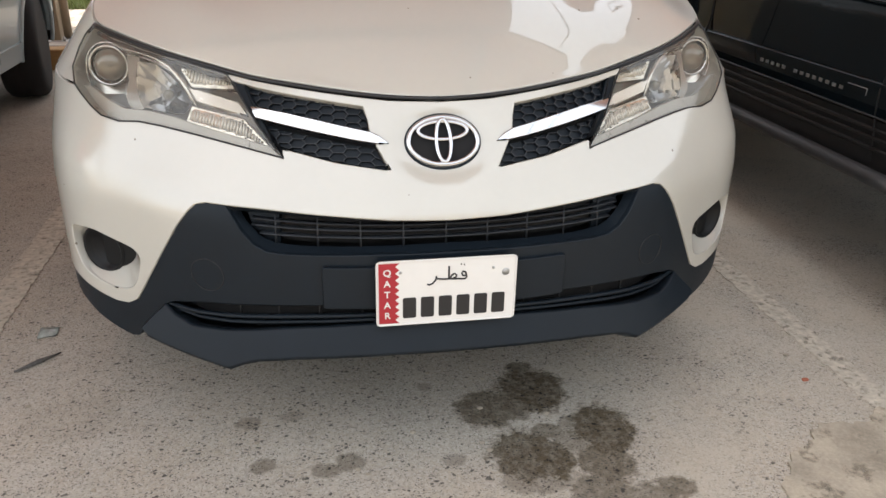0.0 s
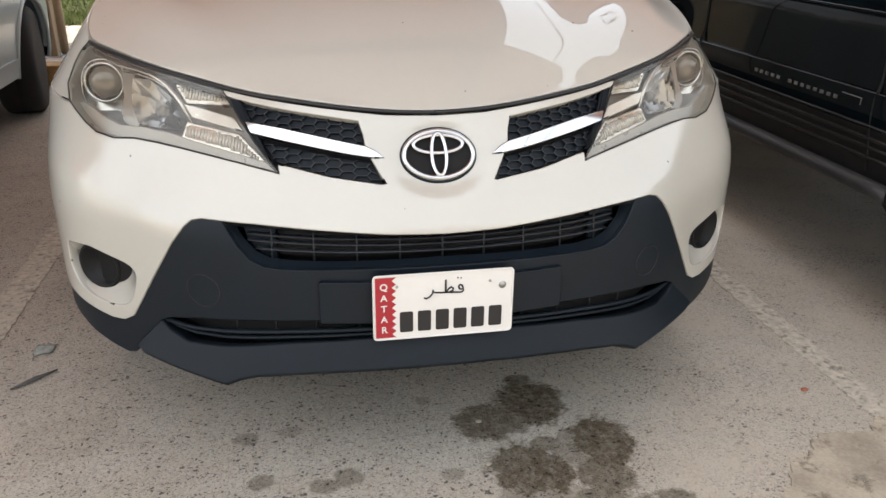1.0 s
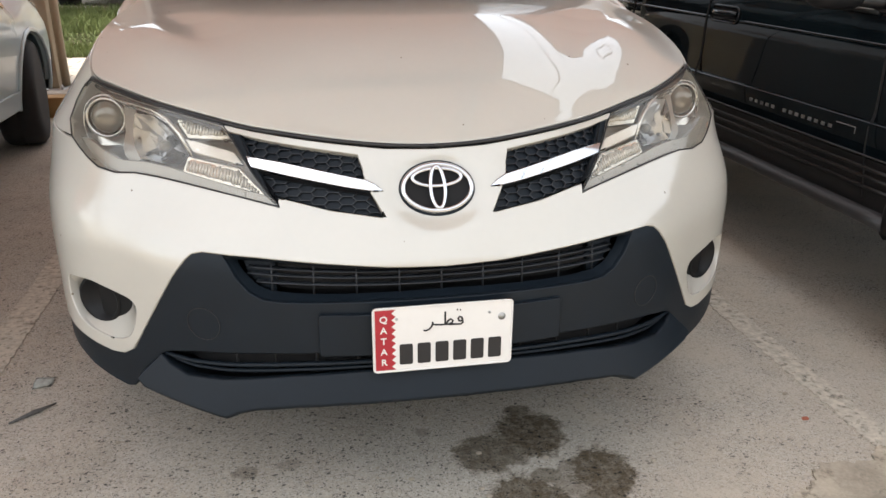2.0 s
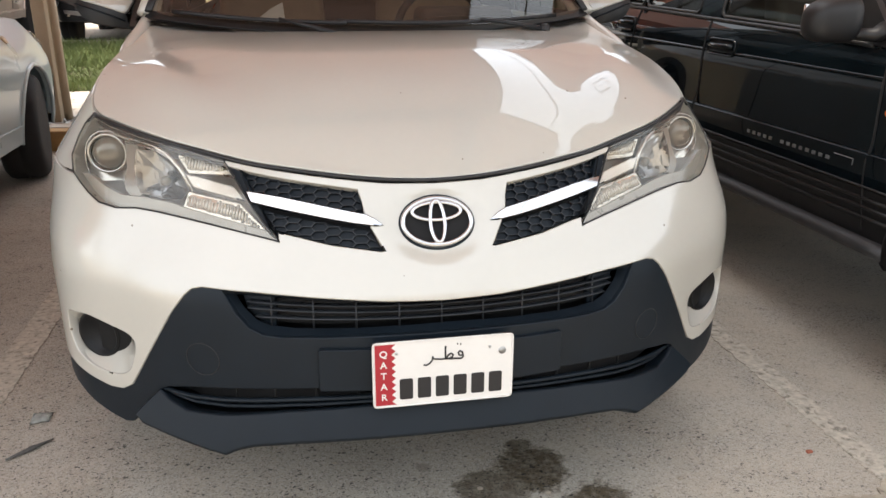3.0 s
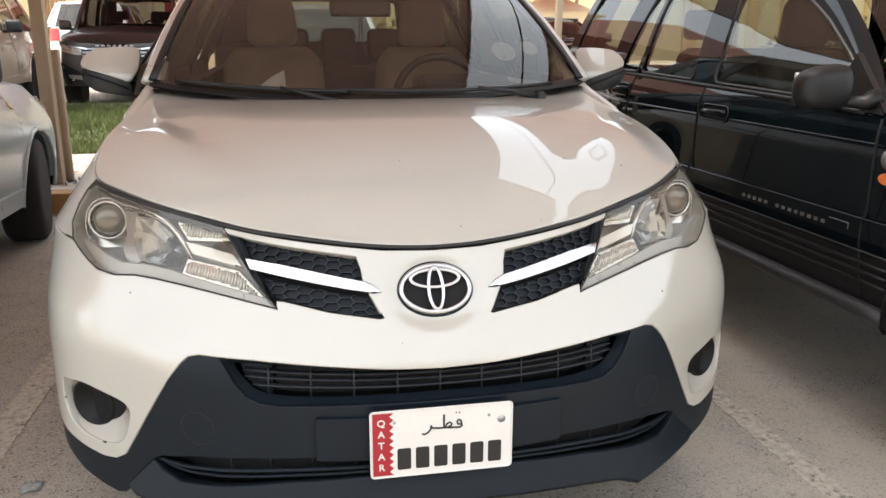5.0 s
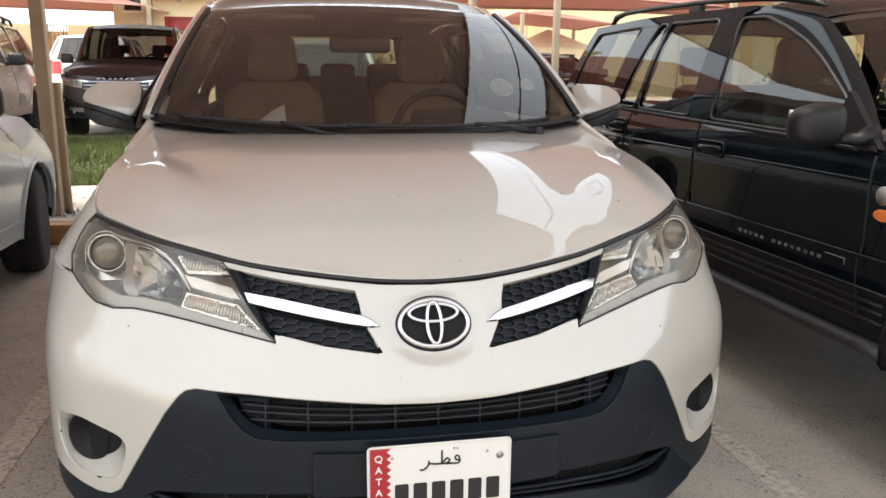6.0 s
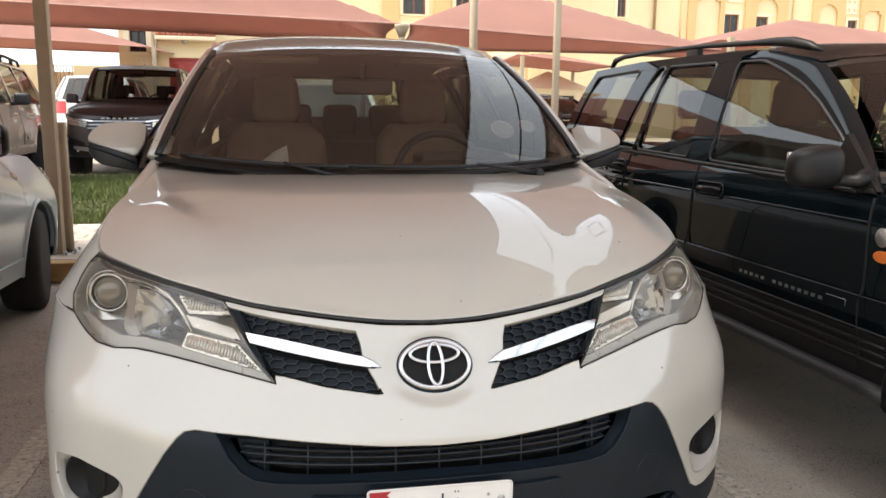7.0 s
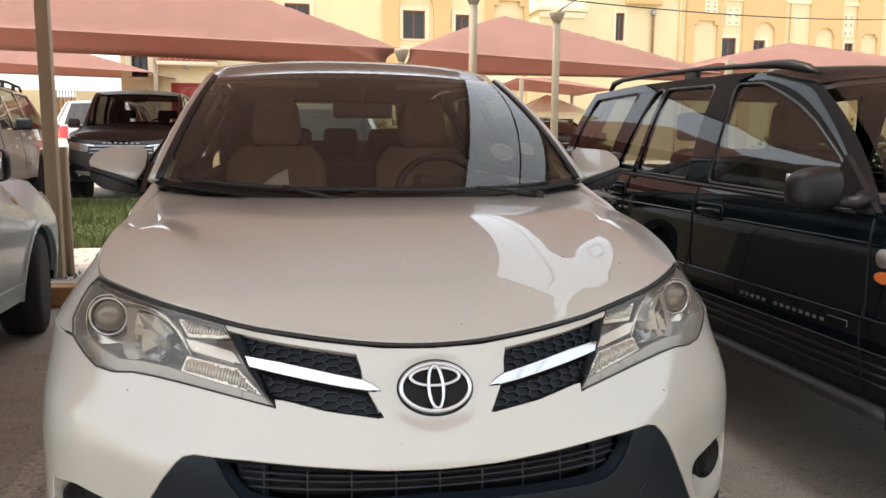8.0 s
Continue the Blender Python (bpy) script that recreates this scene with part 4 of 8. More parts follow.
def make_body(plan, push):
    """The body's skin as a function of length along the plan (minus on the other side) and height; push(s, z) draws it inwards."""
    fx, fy, _ = plan

    def surf(s, z):
        a, sg = abs(s), (1 if s >= 0 else -1)
        x, y = fx(a), fy(a)
        dx, dy = fx(a + 1e-3) - fx(a - 1e-3), fy(a + 1e-3) - fy(a - 1e-3)
        n = math.hypot(dx, dy)
        p = push(a, z)
        return (sg * (x - dy / n * p), y + dx / n * p, z)
    return surf


def s_at_y(plan, y):
    """The length along the plan where its side reaches y."""
    fx, fy, S = plan
    lo, hi = 0.0, S
    for _ in range(40):
        mid = (lo + hi) / 2
        lo, hi = (mid, hi) if fy(mid) < y else (lo, mid)
    return lo


def wheel(parent, x, y, r, w, side, turn=0.0, rim=M_ALLOY, spokes=6):
    m = Matrix.Translation((x, y, r)) @ Matrix.Rotation(radians(turn), 4, "Z")
    wh = new("wheel")
    wh.parent = parent
    wh.matrix_local = m
    prof = [(r * 0.60, -w / 2), (r * 0.90, -w / 2), (r * 0.97, -w * 0.42), (r, -w * 0.30), (r, -w * 0.05), (r * 0.985, -w * 0.04), (r * 0.985, w * 0.04),
            (r, w * 0.05), (r, w * 0.30), (r * 0.97, w * 0.42), (r * 0.90, w / 2), (r * 0.60, w / 2)]
    part("tyre", lathe_bm(prof, 44, "x"), M_RUBBER, wh)
    o = side * w * 0.40
    bm = lathe_bm([(r * 0.62, o - side * 0.05), (r * 0.64, o), (r * 0.60, o + side * 0.012), (r * 0.56, o), (r * 0.54, o - side * 0.06)], 40, "x")
    for k in range(spokes):
        a = 2 * math.pi * k / spokes
        c = Vector((o - side * 0.012, math.cos(a) * r * 0.32, math.sin(a) * r * 0.32))
        b2 = bmesh.ops.create_cube(bm, size=1)
        mm = Matrix.Translation(c) @ Matrix.Rotation(a, 4, "X") @ Matrix.Diagonal((0.03, r * 0.50, r * 0.16, 1))
        bmesh.ops.transform(bm, matrix=mm, verts=b2["verts"])
    lathe_bm([(r * 0.17, o - side * 0.05), (r * 0.17, o), (r * 0.12, o + side * 0.01)], 20, "x", bm)
    part("rim", bm, rim, wh)
    part("brake_disc", lathe_bm([(r * 0.45, o - side * 0.09), (r * 0.45, o - side * 0.075)], 28, "x"), M_STEEL, wh)
    return wh


def seat(parent, x, y, z, w=0.50, head=True, mat_=M_SEAT, back=0.625):
    """A car seat with its cushion, leaning back and head restraint."""
    s = new("seat")
    s.parent = parent
    s.matrix_local = Matrix.Translation((x, y, z))
    part("cushion", box_bm(-w / 2, w / 2, -0.30, 0.22, -0.10, 0.06, 0.045, 3), mat_, s)
    b = box_bm(-w / 2, w / 2, -0.08, 0.08, 0.0, back, 0.075, 6)
    for v in b.verts:
        t = v.co.z / back
        v.co.z -= 0.085 * max(0.0, t - 0.7) / 0.3 * min(1.0, abs(v.co.x) / w * 2) ** 3
        v.co.x *= 1.0 - 0.14 * max(0, t - 0.55) / 0.45
        v.co.y += 0.16 * t + 0.03 * (abs(v.co.x) / w * 2) ** 2 * -1
    part("backrest", b, mat_, s)
    if head:
        h = box_bm(-0.118, 0.118, 0.08, 0.20, back - 0.03, back + 0.195, 0.058, 6)
        for v in h.verts:
            v.co.x *= 1.0 - 0.16 * max(0, v.co.z - back - 0.07) / 0.12
        for q in (-0.05, 0.05):
            part("restraint_post", tube_bm([(q, 0.13, back - 0.02), (q, 0.14, back + 0.03)], 0.007, 6), M_STEEL, s)
        part("head_restraint", h, mat_, s)
    return s


def greenhouse(car, g, paint, glass_side=M_TINT, glass_front=M_GLASS, pillar=None, rails=True):
    """Windscreen, side and rear panes, pillars and roof over a body. g holds the lines that bound them."""
    pillar = pillar or paint
    (xb, yb, zb, kb), (xt, yt, zt, kt) = g["ws_bottom"], g["ws_top"]      # half width, y at centre, z, sweep back at the ends
    (rxb, ryb, rzb), (rxt, ryt, rzt) = g["rear_bottom"], g["rear_top"]
    crown, top = g.get("crown", 0.05), g["roof"]

    def wind(u, v):
        w = v + 0.10 * v * (1 - v)
        x = u * (xb + (xt - xb) * v)
        y = (yb + kb * u * u) * (1 - v) + (yt + kt * u * u) * v - 0.035 * 4 * v * (1 - v)
        z = (zb + g.get("ws_lift", 0.0) * u * u) * (1 - v) + (zt - crown * (0.35 * u * u + (0.65 * u ** 4 if "door_line" in g else 0))) * v + 0.02 * 4 * v * (1 - v)
        return (x, y, z)

    def rear(u, v):
        return (u * (rxb + (rxt - rxb) * v), (ryb - 0.05 * u * u) * (1 - v) + (ryt - 0.05 * u * u) * v, rzb * (1 - v) + (rzt - 0.3 * crown * u * u) * v)
    # sides: from the belt line up to the cant rail
    belt = lerp(*zip(*g["belt"]))
    cant = lerp(*zip(*g["cant"]))
    xs_b, xs_t = g["belt_x"], g["cant_x"]

    def side(sg):
        def f(y, z):
            t = (z - belt(y)) / (cant(y) - belt(y))
            return (sg * (xs_b + (xs_t - xs_b) * t + g.get("bulge", 0.02) * 4 * t * (1 - t)), y, z)
        return f
    e = 0.045
    screen = panel("windscreen", rounded([(-1 + e, 0.01), (1 - e, 0.01), (1 - e, 0.985), (-1 + e, 0.985)], 0.04), wind, glass_front, car, (0, -1, 0.6), (0.08, 0.1), 0.0, 0.004)
    screen.visible_shadow = False
    bd = M_BLACK
    for a, b in (((-1, 0.0), (1, 0.04)), ((-1, 0.955), (1, 1.0))):
        panel("windscreen_border", [(a[0], a[1]), (b[0], a[1]), (b[0], b[1]), (a[0], b[1])], wind, bd, car, (0, -1, 0.6), (0.08, 0.1), 0.006, -0.006)
    ru = g.get("rear_u", 0.94)
    panel("rear_window", rounded([(-ru, 0.04), (ru, 0.04), (ru, 0.96), (-ru, 0.96)], 0.08), rear, g.get("rear_glass", glass_side), car, (0, 1, 0.4), (0.1, 0.15), 0.0, 0.0)
    for a, b in ((-1, 0.04 - ru), (ru - 0.04, 1)):
        panel("rear_pillar", [(a, 0), (b, 0), (b, 1), (a, 1)], rear, pillar, car, (0, 1, 0.4), (0.1, 0.15), 0.02, 0.004)
    panel("tailgate_header", [(-1, 0.92), (1, 0.92), (1, 1), (-1, 1)], rear, pillar, car, (0, 1, 0.4), (0.1, 0.15), 0.02, 0.004)
    for sg in (-1, 1):
        fs = side(sg)
        for k, (y0, y1, y2, y3) in enumerate(g["panes"]):   # foot front, foot back, head back, head front
            zb0, zb1, zt2, zt3 = belt(y0) + 0.01, belt(y1) + 0.01, cant(y2) - 0.045, cant(y3) - 0.045
            shape = [(y0, zb0), (y1, zb1), (y2, zt2), (y3, zt3)]
            if k == 0:
                shape += g.get("front_curve", [])
            panel("side_window", rounded(shape, 0.035), fs, glass_side, car, (sg, 0, 0), (0.15, 0.12), 0.0, -0.006)
            loop = [Vector(fs(*p)) + Vector((sg * 0.001, 0, 0)) for p in rounded(shape, 0.035, 5)]
            part("window_seal", tube_bm(loop, 0.008, 6, True), M_BLACK, car)
        for (p0, p1, q1, q0) in g["pillars"]:
            panel("pillar", [(p0, belt(p0) - 0.03), (p1, belt(p1) - 0.03), (q1, cant(q1)), (q0, cant(q0))], fs, pillar, car, (sg, 0, 0), (0.15, 0.12), 0.03, 0.003)
        ys = np.linspace(g.get("rail_start", g["cant"][0][0]), g["cant"][-1][0], 9)
        ol = [(y, cant(y) - 0.05 * min(1, 0.15 + (y - ys[0]) / 0.25)) for y in ys] + [(y, cant(y)) for y in ys[::-1]]
        panel("cant_rail", ol, fs, paint, car, (sg, 0, 0), (0.2, 0.1), 0.03, 0.004)
        # the A pillar: a flat bar along the windscreen's edge
        path = [Vector(wind(sg * 1.0, v)) + Vector((sg * 0.006, 0.012, 0.004)) for v in np.linspace(0.0, 1, 9)]
        y0, _, _, y3 = g["panes"][0]

        def filler(u, v):
            z0, z3 = belt(y0) - 0.02, cant(y3)
            ends = [(z0, y0)] + [(c[1], c[0]) for c in g.get("front_curve", [])[::-1]] + [(z3, y3)]
            z = z0 + (z3 - z0) * v
            q = Vector(fs(float(np.interp(z, *zip(*ends))) + 0.02, z)) - Vector((sg * 0.004, 0, 0))
            w = Vector(wind(sg * 1.0, v))
            p = w.lerp(q, u)
            p.x = w.x + (q.x - w.x) * u ** g.get("fill_round", 1.0)
            return tuple(p)
        p0, p1, q1, q0 = g["pillars"][-1]

        def rear_fill(u, v):
            z0, z1 = belt(p1) - 0.02, cant(q1)
            q = Vector(fs(p1 + (q1 - p1) * v - 0.01, z0 + (z1 - z0) * v)) - Vector((sg * 0.004, 0, 0))
            return tuple(Vector(rear(sg * 0.99, v)).lerp(q, u))
        part("rear_quarter", grid_bm(rear_fill, 4, 6, thick=0.012), pillar, car)
        if "door_line" not in g:
            part("front_quarter", grid_bm(filler, 8, 12, thick=0.012), g.get("fill", pillar), car)
            part("windscreen_pillar", tube_bm(path, g.get("a_r", 0.042), 10, flat=0.7), paint, car)
    # roof sheet
    ry0, ry1 = yt, ryt

    def roof(u, v):
        w = 2 * u - 1
        yy = (ry0 + kt * w * w) * (1 - v) + (ry1 - 0.05 * w * w) * v
        zc = spline([0, 0.12, 0.35, 0.7, 1], [zt, zt + (top - zt) * 0.66, top, top - 0.005, rzt])(v)
        xw = (xt + 0.01) * (1 - v) + (rxt + 0.01) * v + 0.03 * 4 * v * (1 - v)
        return (w * xw, yy, zc - crown * (0.35 * w * w + 0.65 * w ** 4))
    part("roof", grid_bm(roof, 20, 24, thick=0.025), paint, car)
    for sg in (-1, 1):
        fs = side(sg)
        ca, cb = g["cant"][0][0], g["cant"][-1][0]

        def gutter(u, v):
            v = v if "door_line" not in g else 0.17 + 0.83 * v
            q = Vector(roof(0.5 + 0.5 * sg, v)) - Vector((0, 0, 0.012))
            y = min(max(q.y, ca - 0.12), cb + 0.2)
            return tuple(q.lerp(Vector(fs(y, cant(y) - 0.03)), u))
        part("roof_gutter", grid_bm(gutter, 3, 20, thick=0.012), paint, car)
        if "door_line" in g:
            # one smooth skin from the windscreen's edge over the pillar to the door window
            d_line = [Vector(fs(a, b)) for a, b in g["door_line"]]
            w_line = [Vector(wind(sg * 1.0, v)) for v in np.linspace(0, 1, 9)] + [Vector(roof(0.5 + 0.5 * sg, v)) for v in (0.06, 0.12, 0.18)]

            def along(line):
                q = [0.0]
                for a, b in zip(line, line[1:]):
                    q.append(q[-1] + (b - a).length)
                cs = [spline([v / q[-1] for v in q], [p[i] for p in line]) for i in range(3)]
                return lambda t: Vector([c(t) for c in cs])
            fd, fw = along(d_line), along(w_line)
            part("windscreen_pillar", grid_bm(lambda u, v: tuple(fw(v).lerp(fd(v), u) + Vector((sg * 0.9, -0.25, 0.35)) * 0.020 * (4 * u * (1 - u)) * (1 - v ** 3)), 14, 28), paint, car)
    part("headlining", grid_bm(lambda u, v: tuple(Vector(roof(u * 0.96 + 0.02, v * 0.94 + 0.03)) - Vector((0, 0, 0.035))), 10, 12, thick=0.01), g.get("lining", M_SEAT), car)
    return wind


def simple_car(name, label, paint, m, L=4.8, W=1.85, H=1.8, hood_z=1.05, belt_z=1.12, wheel_r=0.37, faces=None, front=True, tail=None, glass_side=M_TINT, seats=True, cab=(1.15, 1.75), low=0.30, wheels=(0.9, 0.95), rear_glass=None, cat="car", clad=None, crown=0.05, turn=0.0, mirror=None, mirror_mat=None, bars=M_SILVERTRIM, extras=None, glass_front=M_GLASS, seat_mat=M_SEAT, shoulder=0.0, nose=0.0, glass_w=(0.84, 0.70)):
    """A parked off-road car of boxy shape; built nose towards -y with its front at y = 0."""
    car = empty(name, label, cat)
    hw = W / 2
    plan = make_plan([(0, 0), (hw * 0.45, 0.03), (hw * 0.75, 0.11), (hw * 0.91, 0.26), (hw * 0.97, 0.5), (hw, 1.0), (hw, L * 0.35), (hw, L * 0.5), (hw, L * 0.7), (hw * 0.985, L - 0.7), (hw * 0.95, L - 0.3), (hw * 0.86, L - 0.09), (hw * 0.5, L - 0.01), (0, L)])
    S = plan[2]
    pz = spline([0.2, 0.4, 0.65, 0.9, belt_z], [0.05, 0.015, 0.0, 0.015, 0.06])
    surf = make_body(plan, lambda s, z: pz(z) + shoulder * max(0.0, z - 0.70) ** 1.5 * min(1.0, max(0.0, (2.7 - s) / 1.0)) + (0.10 * max(0, (z - 0.8) / 0.3) ** 1.5 if s < 1.0 else 0) * max(0.0, 1 - s / 1.2))
    y1, y2, ra = wheels[0], L - wheels[1], wheel_r * 1.20
    s_of = lambda y: s_at_y(plan, y)
    (yc, yt) = cab
    top = [(0, hood_z - 0.13 - nose), (hw * 0.6, hood_z - 0.10 - nose), (s_of(0.2), hood_z - 0.06 - nose * 0.8), (s_of(0.6), hood_z - 0.02 - nose * 0.4), (s_of(yc - 0.15), hood_z), (s_of(yc), belt_z - 0.02), (s_of(L * 0.6), belt_z), (s_of(L - 0.15), belt_z + 0.03), (S, belt_z)]

    def arch(yc_):
        return [(s_of(yc_ + ra * math.cos(a)), max(low, wheel_r + ra * math.sin(a) * 0.98)) for a in np.linspace(math.pi * 1.08, -0.08 * math.pi, 13)]
    bottom = [(0, low)] + arch(y1) + arch(y2) + [(S, low + 0.05)]
    for sg in (-1, 1):
        o = [(sg * a, b) for a, b in bottom + top[::-1]]
        panel("body_side", o, surf, paint, car, (sg, -0.01, 0), (0.12, 0.08), 0.03, 0.0)
        for yc_ in (y1, y2):
            pts = [Vector(surf(sg * a, b)) + Vector((sg * 0.004, 0, 0)) for a, b in arch(yc_)]
            part("wheel_arch_lip", tube_bm(pts, 0.014, 8), clad or paint, car)
        # sill and door lines
        s0, s1 = s_of(y1 + ra), s_of(y2 - ra)
        panel("sill_trim", [(sg * s0, low + 0.01), (sg * s1, low + 0.01), (sg * s1, low + 0.12), (sg * s0, low + 0.12)], surf, clad or paint, car, (sg, 0, 0), (0.2, 0.06), 0.03, 0.012)
        for yd in (yc + 0.25, L * 0.55):
            part("door_gap", tube_bm([Vector(surf(sg * s_of(yd + 0.04 * math.sin(k)), low + 0.15 + (belt_z - low - 0.17) * k / 6)) for k in range(7)], 0.006, 5), M_DARK, car)
            part("door_handle", tube_bm([Vector(surf(sg * s_of(yd + 0.82 + 0.05 * k), belt_z - 0.14)) + Vector((sg * (0.03 if 0 < k < 3 else 0.0), 0, 0)) for k in range(4)], 0.014, 8), paint, car)
        wheel(car, sg * (hw - 0.13), y1, wheel_r, 0.25, sg, turn)
        wheel(car, sg * (hw - 0.13), y2, wheel_r, 0.25, sg)
        # mirror
        mr = new("door_mirror")
        mr.parent = car
        bm = box_bm(-0.105, 0.105, -0.05, 0.07, -0.085, 0.085, 0.058, 5)
        mr.matrix_local = Matrix.Translation((sg * (hw + 0.13), mirror or yc + 0.42, belt_z + 0.07))
        part("mirror_shell", bm, mirror_mat or (paint if clad is None else clad), mr)
        part("mirror_glass", box_bm(-0.09, 0.09, 0.062, 0.074, -0.07, 0.07, 0.004, 1), M_CHROME, mr)
        part("mirror_arm", tube_bm([(-sg * 0.15, 0.02, -0.07), (-sg * 0.05, 0.01, -0.06), (0, 0, -0.05)], 0.025, 8), M_BLACK, mr)
    # bonnet
    edge_x = lerp(*zip(*[(surf(a, b)[1], surf(a, b)[0]) for a, b in [(q * s_of(yc) / 14, np.interp(q * s_of(yc) / 14, [t[0] for t in top], [t[1] for t in top])) for q in range(15)]]))
    edge_z = lerp(*zip(*[(surf(a, b)[1], b) for a, b in [(q * s_of(yc) / 14, np.interp(q * s_of(yc) / 14, [t[0] for t in top], [t[1] for t in top])) for q in range(15)]]))
    y_f = surf(0, top[0][1])[1]

    def hood(u, v):
        y = y_f + (yc + 0.12 - y_f) * v ** 1.5
        w = 2 * u - 1
        X = edge_x(y)
        return (w * X, y, edge_z(y) + (0.05 + 0.035 * v) * (1 - abs(w) ** 3) * min(1, v * 3))
    part("bonnet", grid_bm(hood, 20, 16, thick=0.02), paint, car)
    part("cowl", box_bm(-hw * 0.86, hw * 0.86, yc - 0.05, yc + 0.45, belt_z - 0.30, belt_z - 0.03, 0.03), M_BLACK, car)
    part("dashboard", box_bm(-hw * 0.82, hw * 0.82, yc + 0.1, yc + 0.62, belt_z - 0.30, belt_z - 0.02, 0.06, 3), M_CABIN, car)
    part("steering_wheel", tube_bm([(0.36 + 0.18 * math.cos(a), yc + 0.74 - 0.07 * math.sin(a), belt_z + 0.0 + 0.17 * math.sin(a)) for a in np.linspace(0, 2 * math.pi, 21)[:-1]], 0.015, 8, True), M_BLACK, car)
    part("underbody", box_bm(-hw * 0.70, hw * 0.70, 0.25, L - 0.25, low - 0.03, low + 0.45, 0.05), M_DARK, car)
    part("floor_pan", box_bm(-hw * 0.93, hw * 0.93, y1 + ra, y2 - ra, low, low + 0.15, 0.02), M_DARK, car)
    part("wheel_housing", box_bm(-hw * 0.72, hw * 0.72, 0.3, yc, 0.5, hood_z - 0.12, 0.05), M_DARK, car)
    part("load_floor", box_bm(-hw * 0.72, hw * 0.72, y2 - 0.5, L - 0.2, 0.5, 0.85, 0.05), M_CABIN, car)
    if seats:
        for sx in (-0.37, 0.37):
            seat(car, sx, yc + 1.15, belt_z - 0.47, mat_=seat_mat)
        seat(car, 0, yc + 1.95, belt_z - 0.42, W * 0.70, False, mat_=seat_mat)
        for sx in (-0.4, 0.4):
            part("head_restraint", box_bm(sx - 0.12, sx + 0.12, yc + 2.1, yc + 2.2, belt_z + 0.21, belt_z + 0.38, 0.04, 3), seat_mat, car)
    pl = [(yc + 0.42, L * 0.475, L * 0.475 + 0.02, yt + 0.12), (L * 0.475 + 0.10, L * 0.685, L * 0.675, L * 0.475 + 0.11), (L * 0.685 + 0.12, L - 0.42, L - 0.58, L * 0.675 + 0.13)]
    g = dict(ws_bottom=(hw * glass_w[0], yc, belt_z - 0.03, 0.18), ws_top=(hw * glass_w[1], yt, H - 0.10, 0.12), rear_bottom=(hw * 0.82, L - 0.10, belt_z + 0.02), rear_top=(hw * (glass_w[1] - 0.02), L - 0.45, H - 0.07), roof=H, crown=crown,
             belt=[(yc, belt_z - 0.03), (yc + 0.4, belt_z), (L, belt_z + 0.03)], cant=[(yt + 0.1, H - 0.10), (yt + 0.5, H - 0.05), (L - 0.45, H - 0.08)], belt_x=hw - 0.06, cant_x=hw * (glass_w[1] + 0.015),
             panes=pl, pillars=[(L * 0.475, L * 0.475 + 0.10, L * 0.475 + 0.11, L * 0.475 + 0.02), (L * 0.685, L * 0.685 + 0.12, L * 0.675 + 0.13, L * 0.675), (L - 0.42, L - 0.12, L - 0.46, L - 0.58)])
    if rear_glass:
        g["rear_glass"] = rear_glass
    greenhouse(car, g, paint, glass_side, glass_front)
    part("cabin_mirror", box_bm(-0.13, 0.13, yt + 0.08, yt + 0.11, H - 0.25, H - 0.18, 0.02, 2), M_BLACK, car)
    # front and rear lamps, grille
    hood_z -= nose
    for sg in (-1, 1):
        a = hw * 0.55
        panel("headlamp", rounded([(sg * a, hood_z - 0.30), (sg * (a + 0.40), hood_z - 0.24), (sg * (a + 0.50), hood_z - 0.12), (sg * a, hood_z - 0.17)], 0.03), surf, M_LENS, car, (0, -1, 0), 0.06, 0.02, 0.012)
        panel("lamp_bowl", rounded([(sg * a, hood_z - 0.30), (sg * (a + 0.40), hood_z - 0.24), (sg * (a + 0.50), hood_z - 0.12), (sg * a, hood_z - 0.17)], 0.03), surf, M_SILVERTRIM, car, (0, -1, 0), 0.06, 0.006, 0.006)
        panel("tail_lamp", rounded([(sg * (S - hw * 0.98), belt_z - 0.30), (sg * (S - hw * 0.62), belt_z - 0.30), (sg * (S - hw * 0.62), belt_z - 0.02), (sg * (S - hw * 0.98), belt_z - 0.02)], 0.03), surf, M_RED, car, (0, 1, 0), 0.06, 0.02, 0.014)
        panel("fog_lamp", ellipse(sg * hw * 0.72, 0.55, 0.05, 0.05, 20), surf, M_CHROME, car, (0, -1, 0), 0.05, 0.01, 0.022)
    a = hw * 0.52
    panel("grille", rounded([(-a, hood_z - 0.36), (a, hood_z - 0.36), (a, hood_z - 0.16), (-a, hood_z - 0.16)], 0.03), surf, M_BLACK, car, (0, -1, 0), 0.08, 0.01, 0.006)
    for k in range(3):
        z = hood_z - 0.20 - 0.055 * k
        panel("grille_bar", [(-a, z - 0.012), (a, z - 0.012), (a, z + 0.012), (-a, z + 0.012)], surf, bars, car, (0, -1, 0), 0.08, 0.012, 0.02)
    panel("lower_bumper", rounded([(-hw * 1.0, low + 0.02), (hw * 1.0, low + 0.02), (hw * 1.0, 0.62), (hw * 0.6, 0.64), (hw * 0.5, 0.56), (-hw * 0.5, 0.56), (-hw * 0.6, 0.64), (-hw * 1.0, 0.62)], 0.03), surf, clad or M_BLACK, car, (0, -1, 0), 0.1, 0.01, 0.012)
    pt = panel("number_plate", rounded([(-0.2, 0.60), (0.2, 0.60), (0.2, 0.72), (-0.2, 0.72)], 0.01), surf, M_PLATE, car, (0, -1, 0), 0.1, 0.01, 0.022)
    panel("plate_bar", [(-0.12, 0.635), (0.16, 0.635), (0.16, 0.685), (-0.12, 0.685)], surf, M_INK, pt, (0, -1, 0), 0.1, 0.002, 0.026)
    if extras:
        extras(car, surf, S, hw)
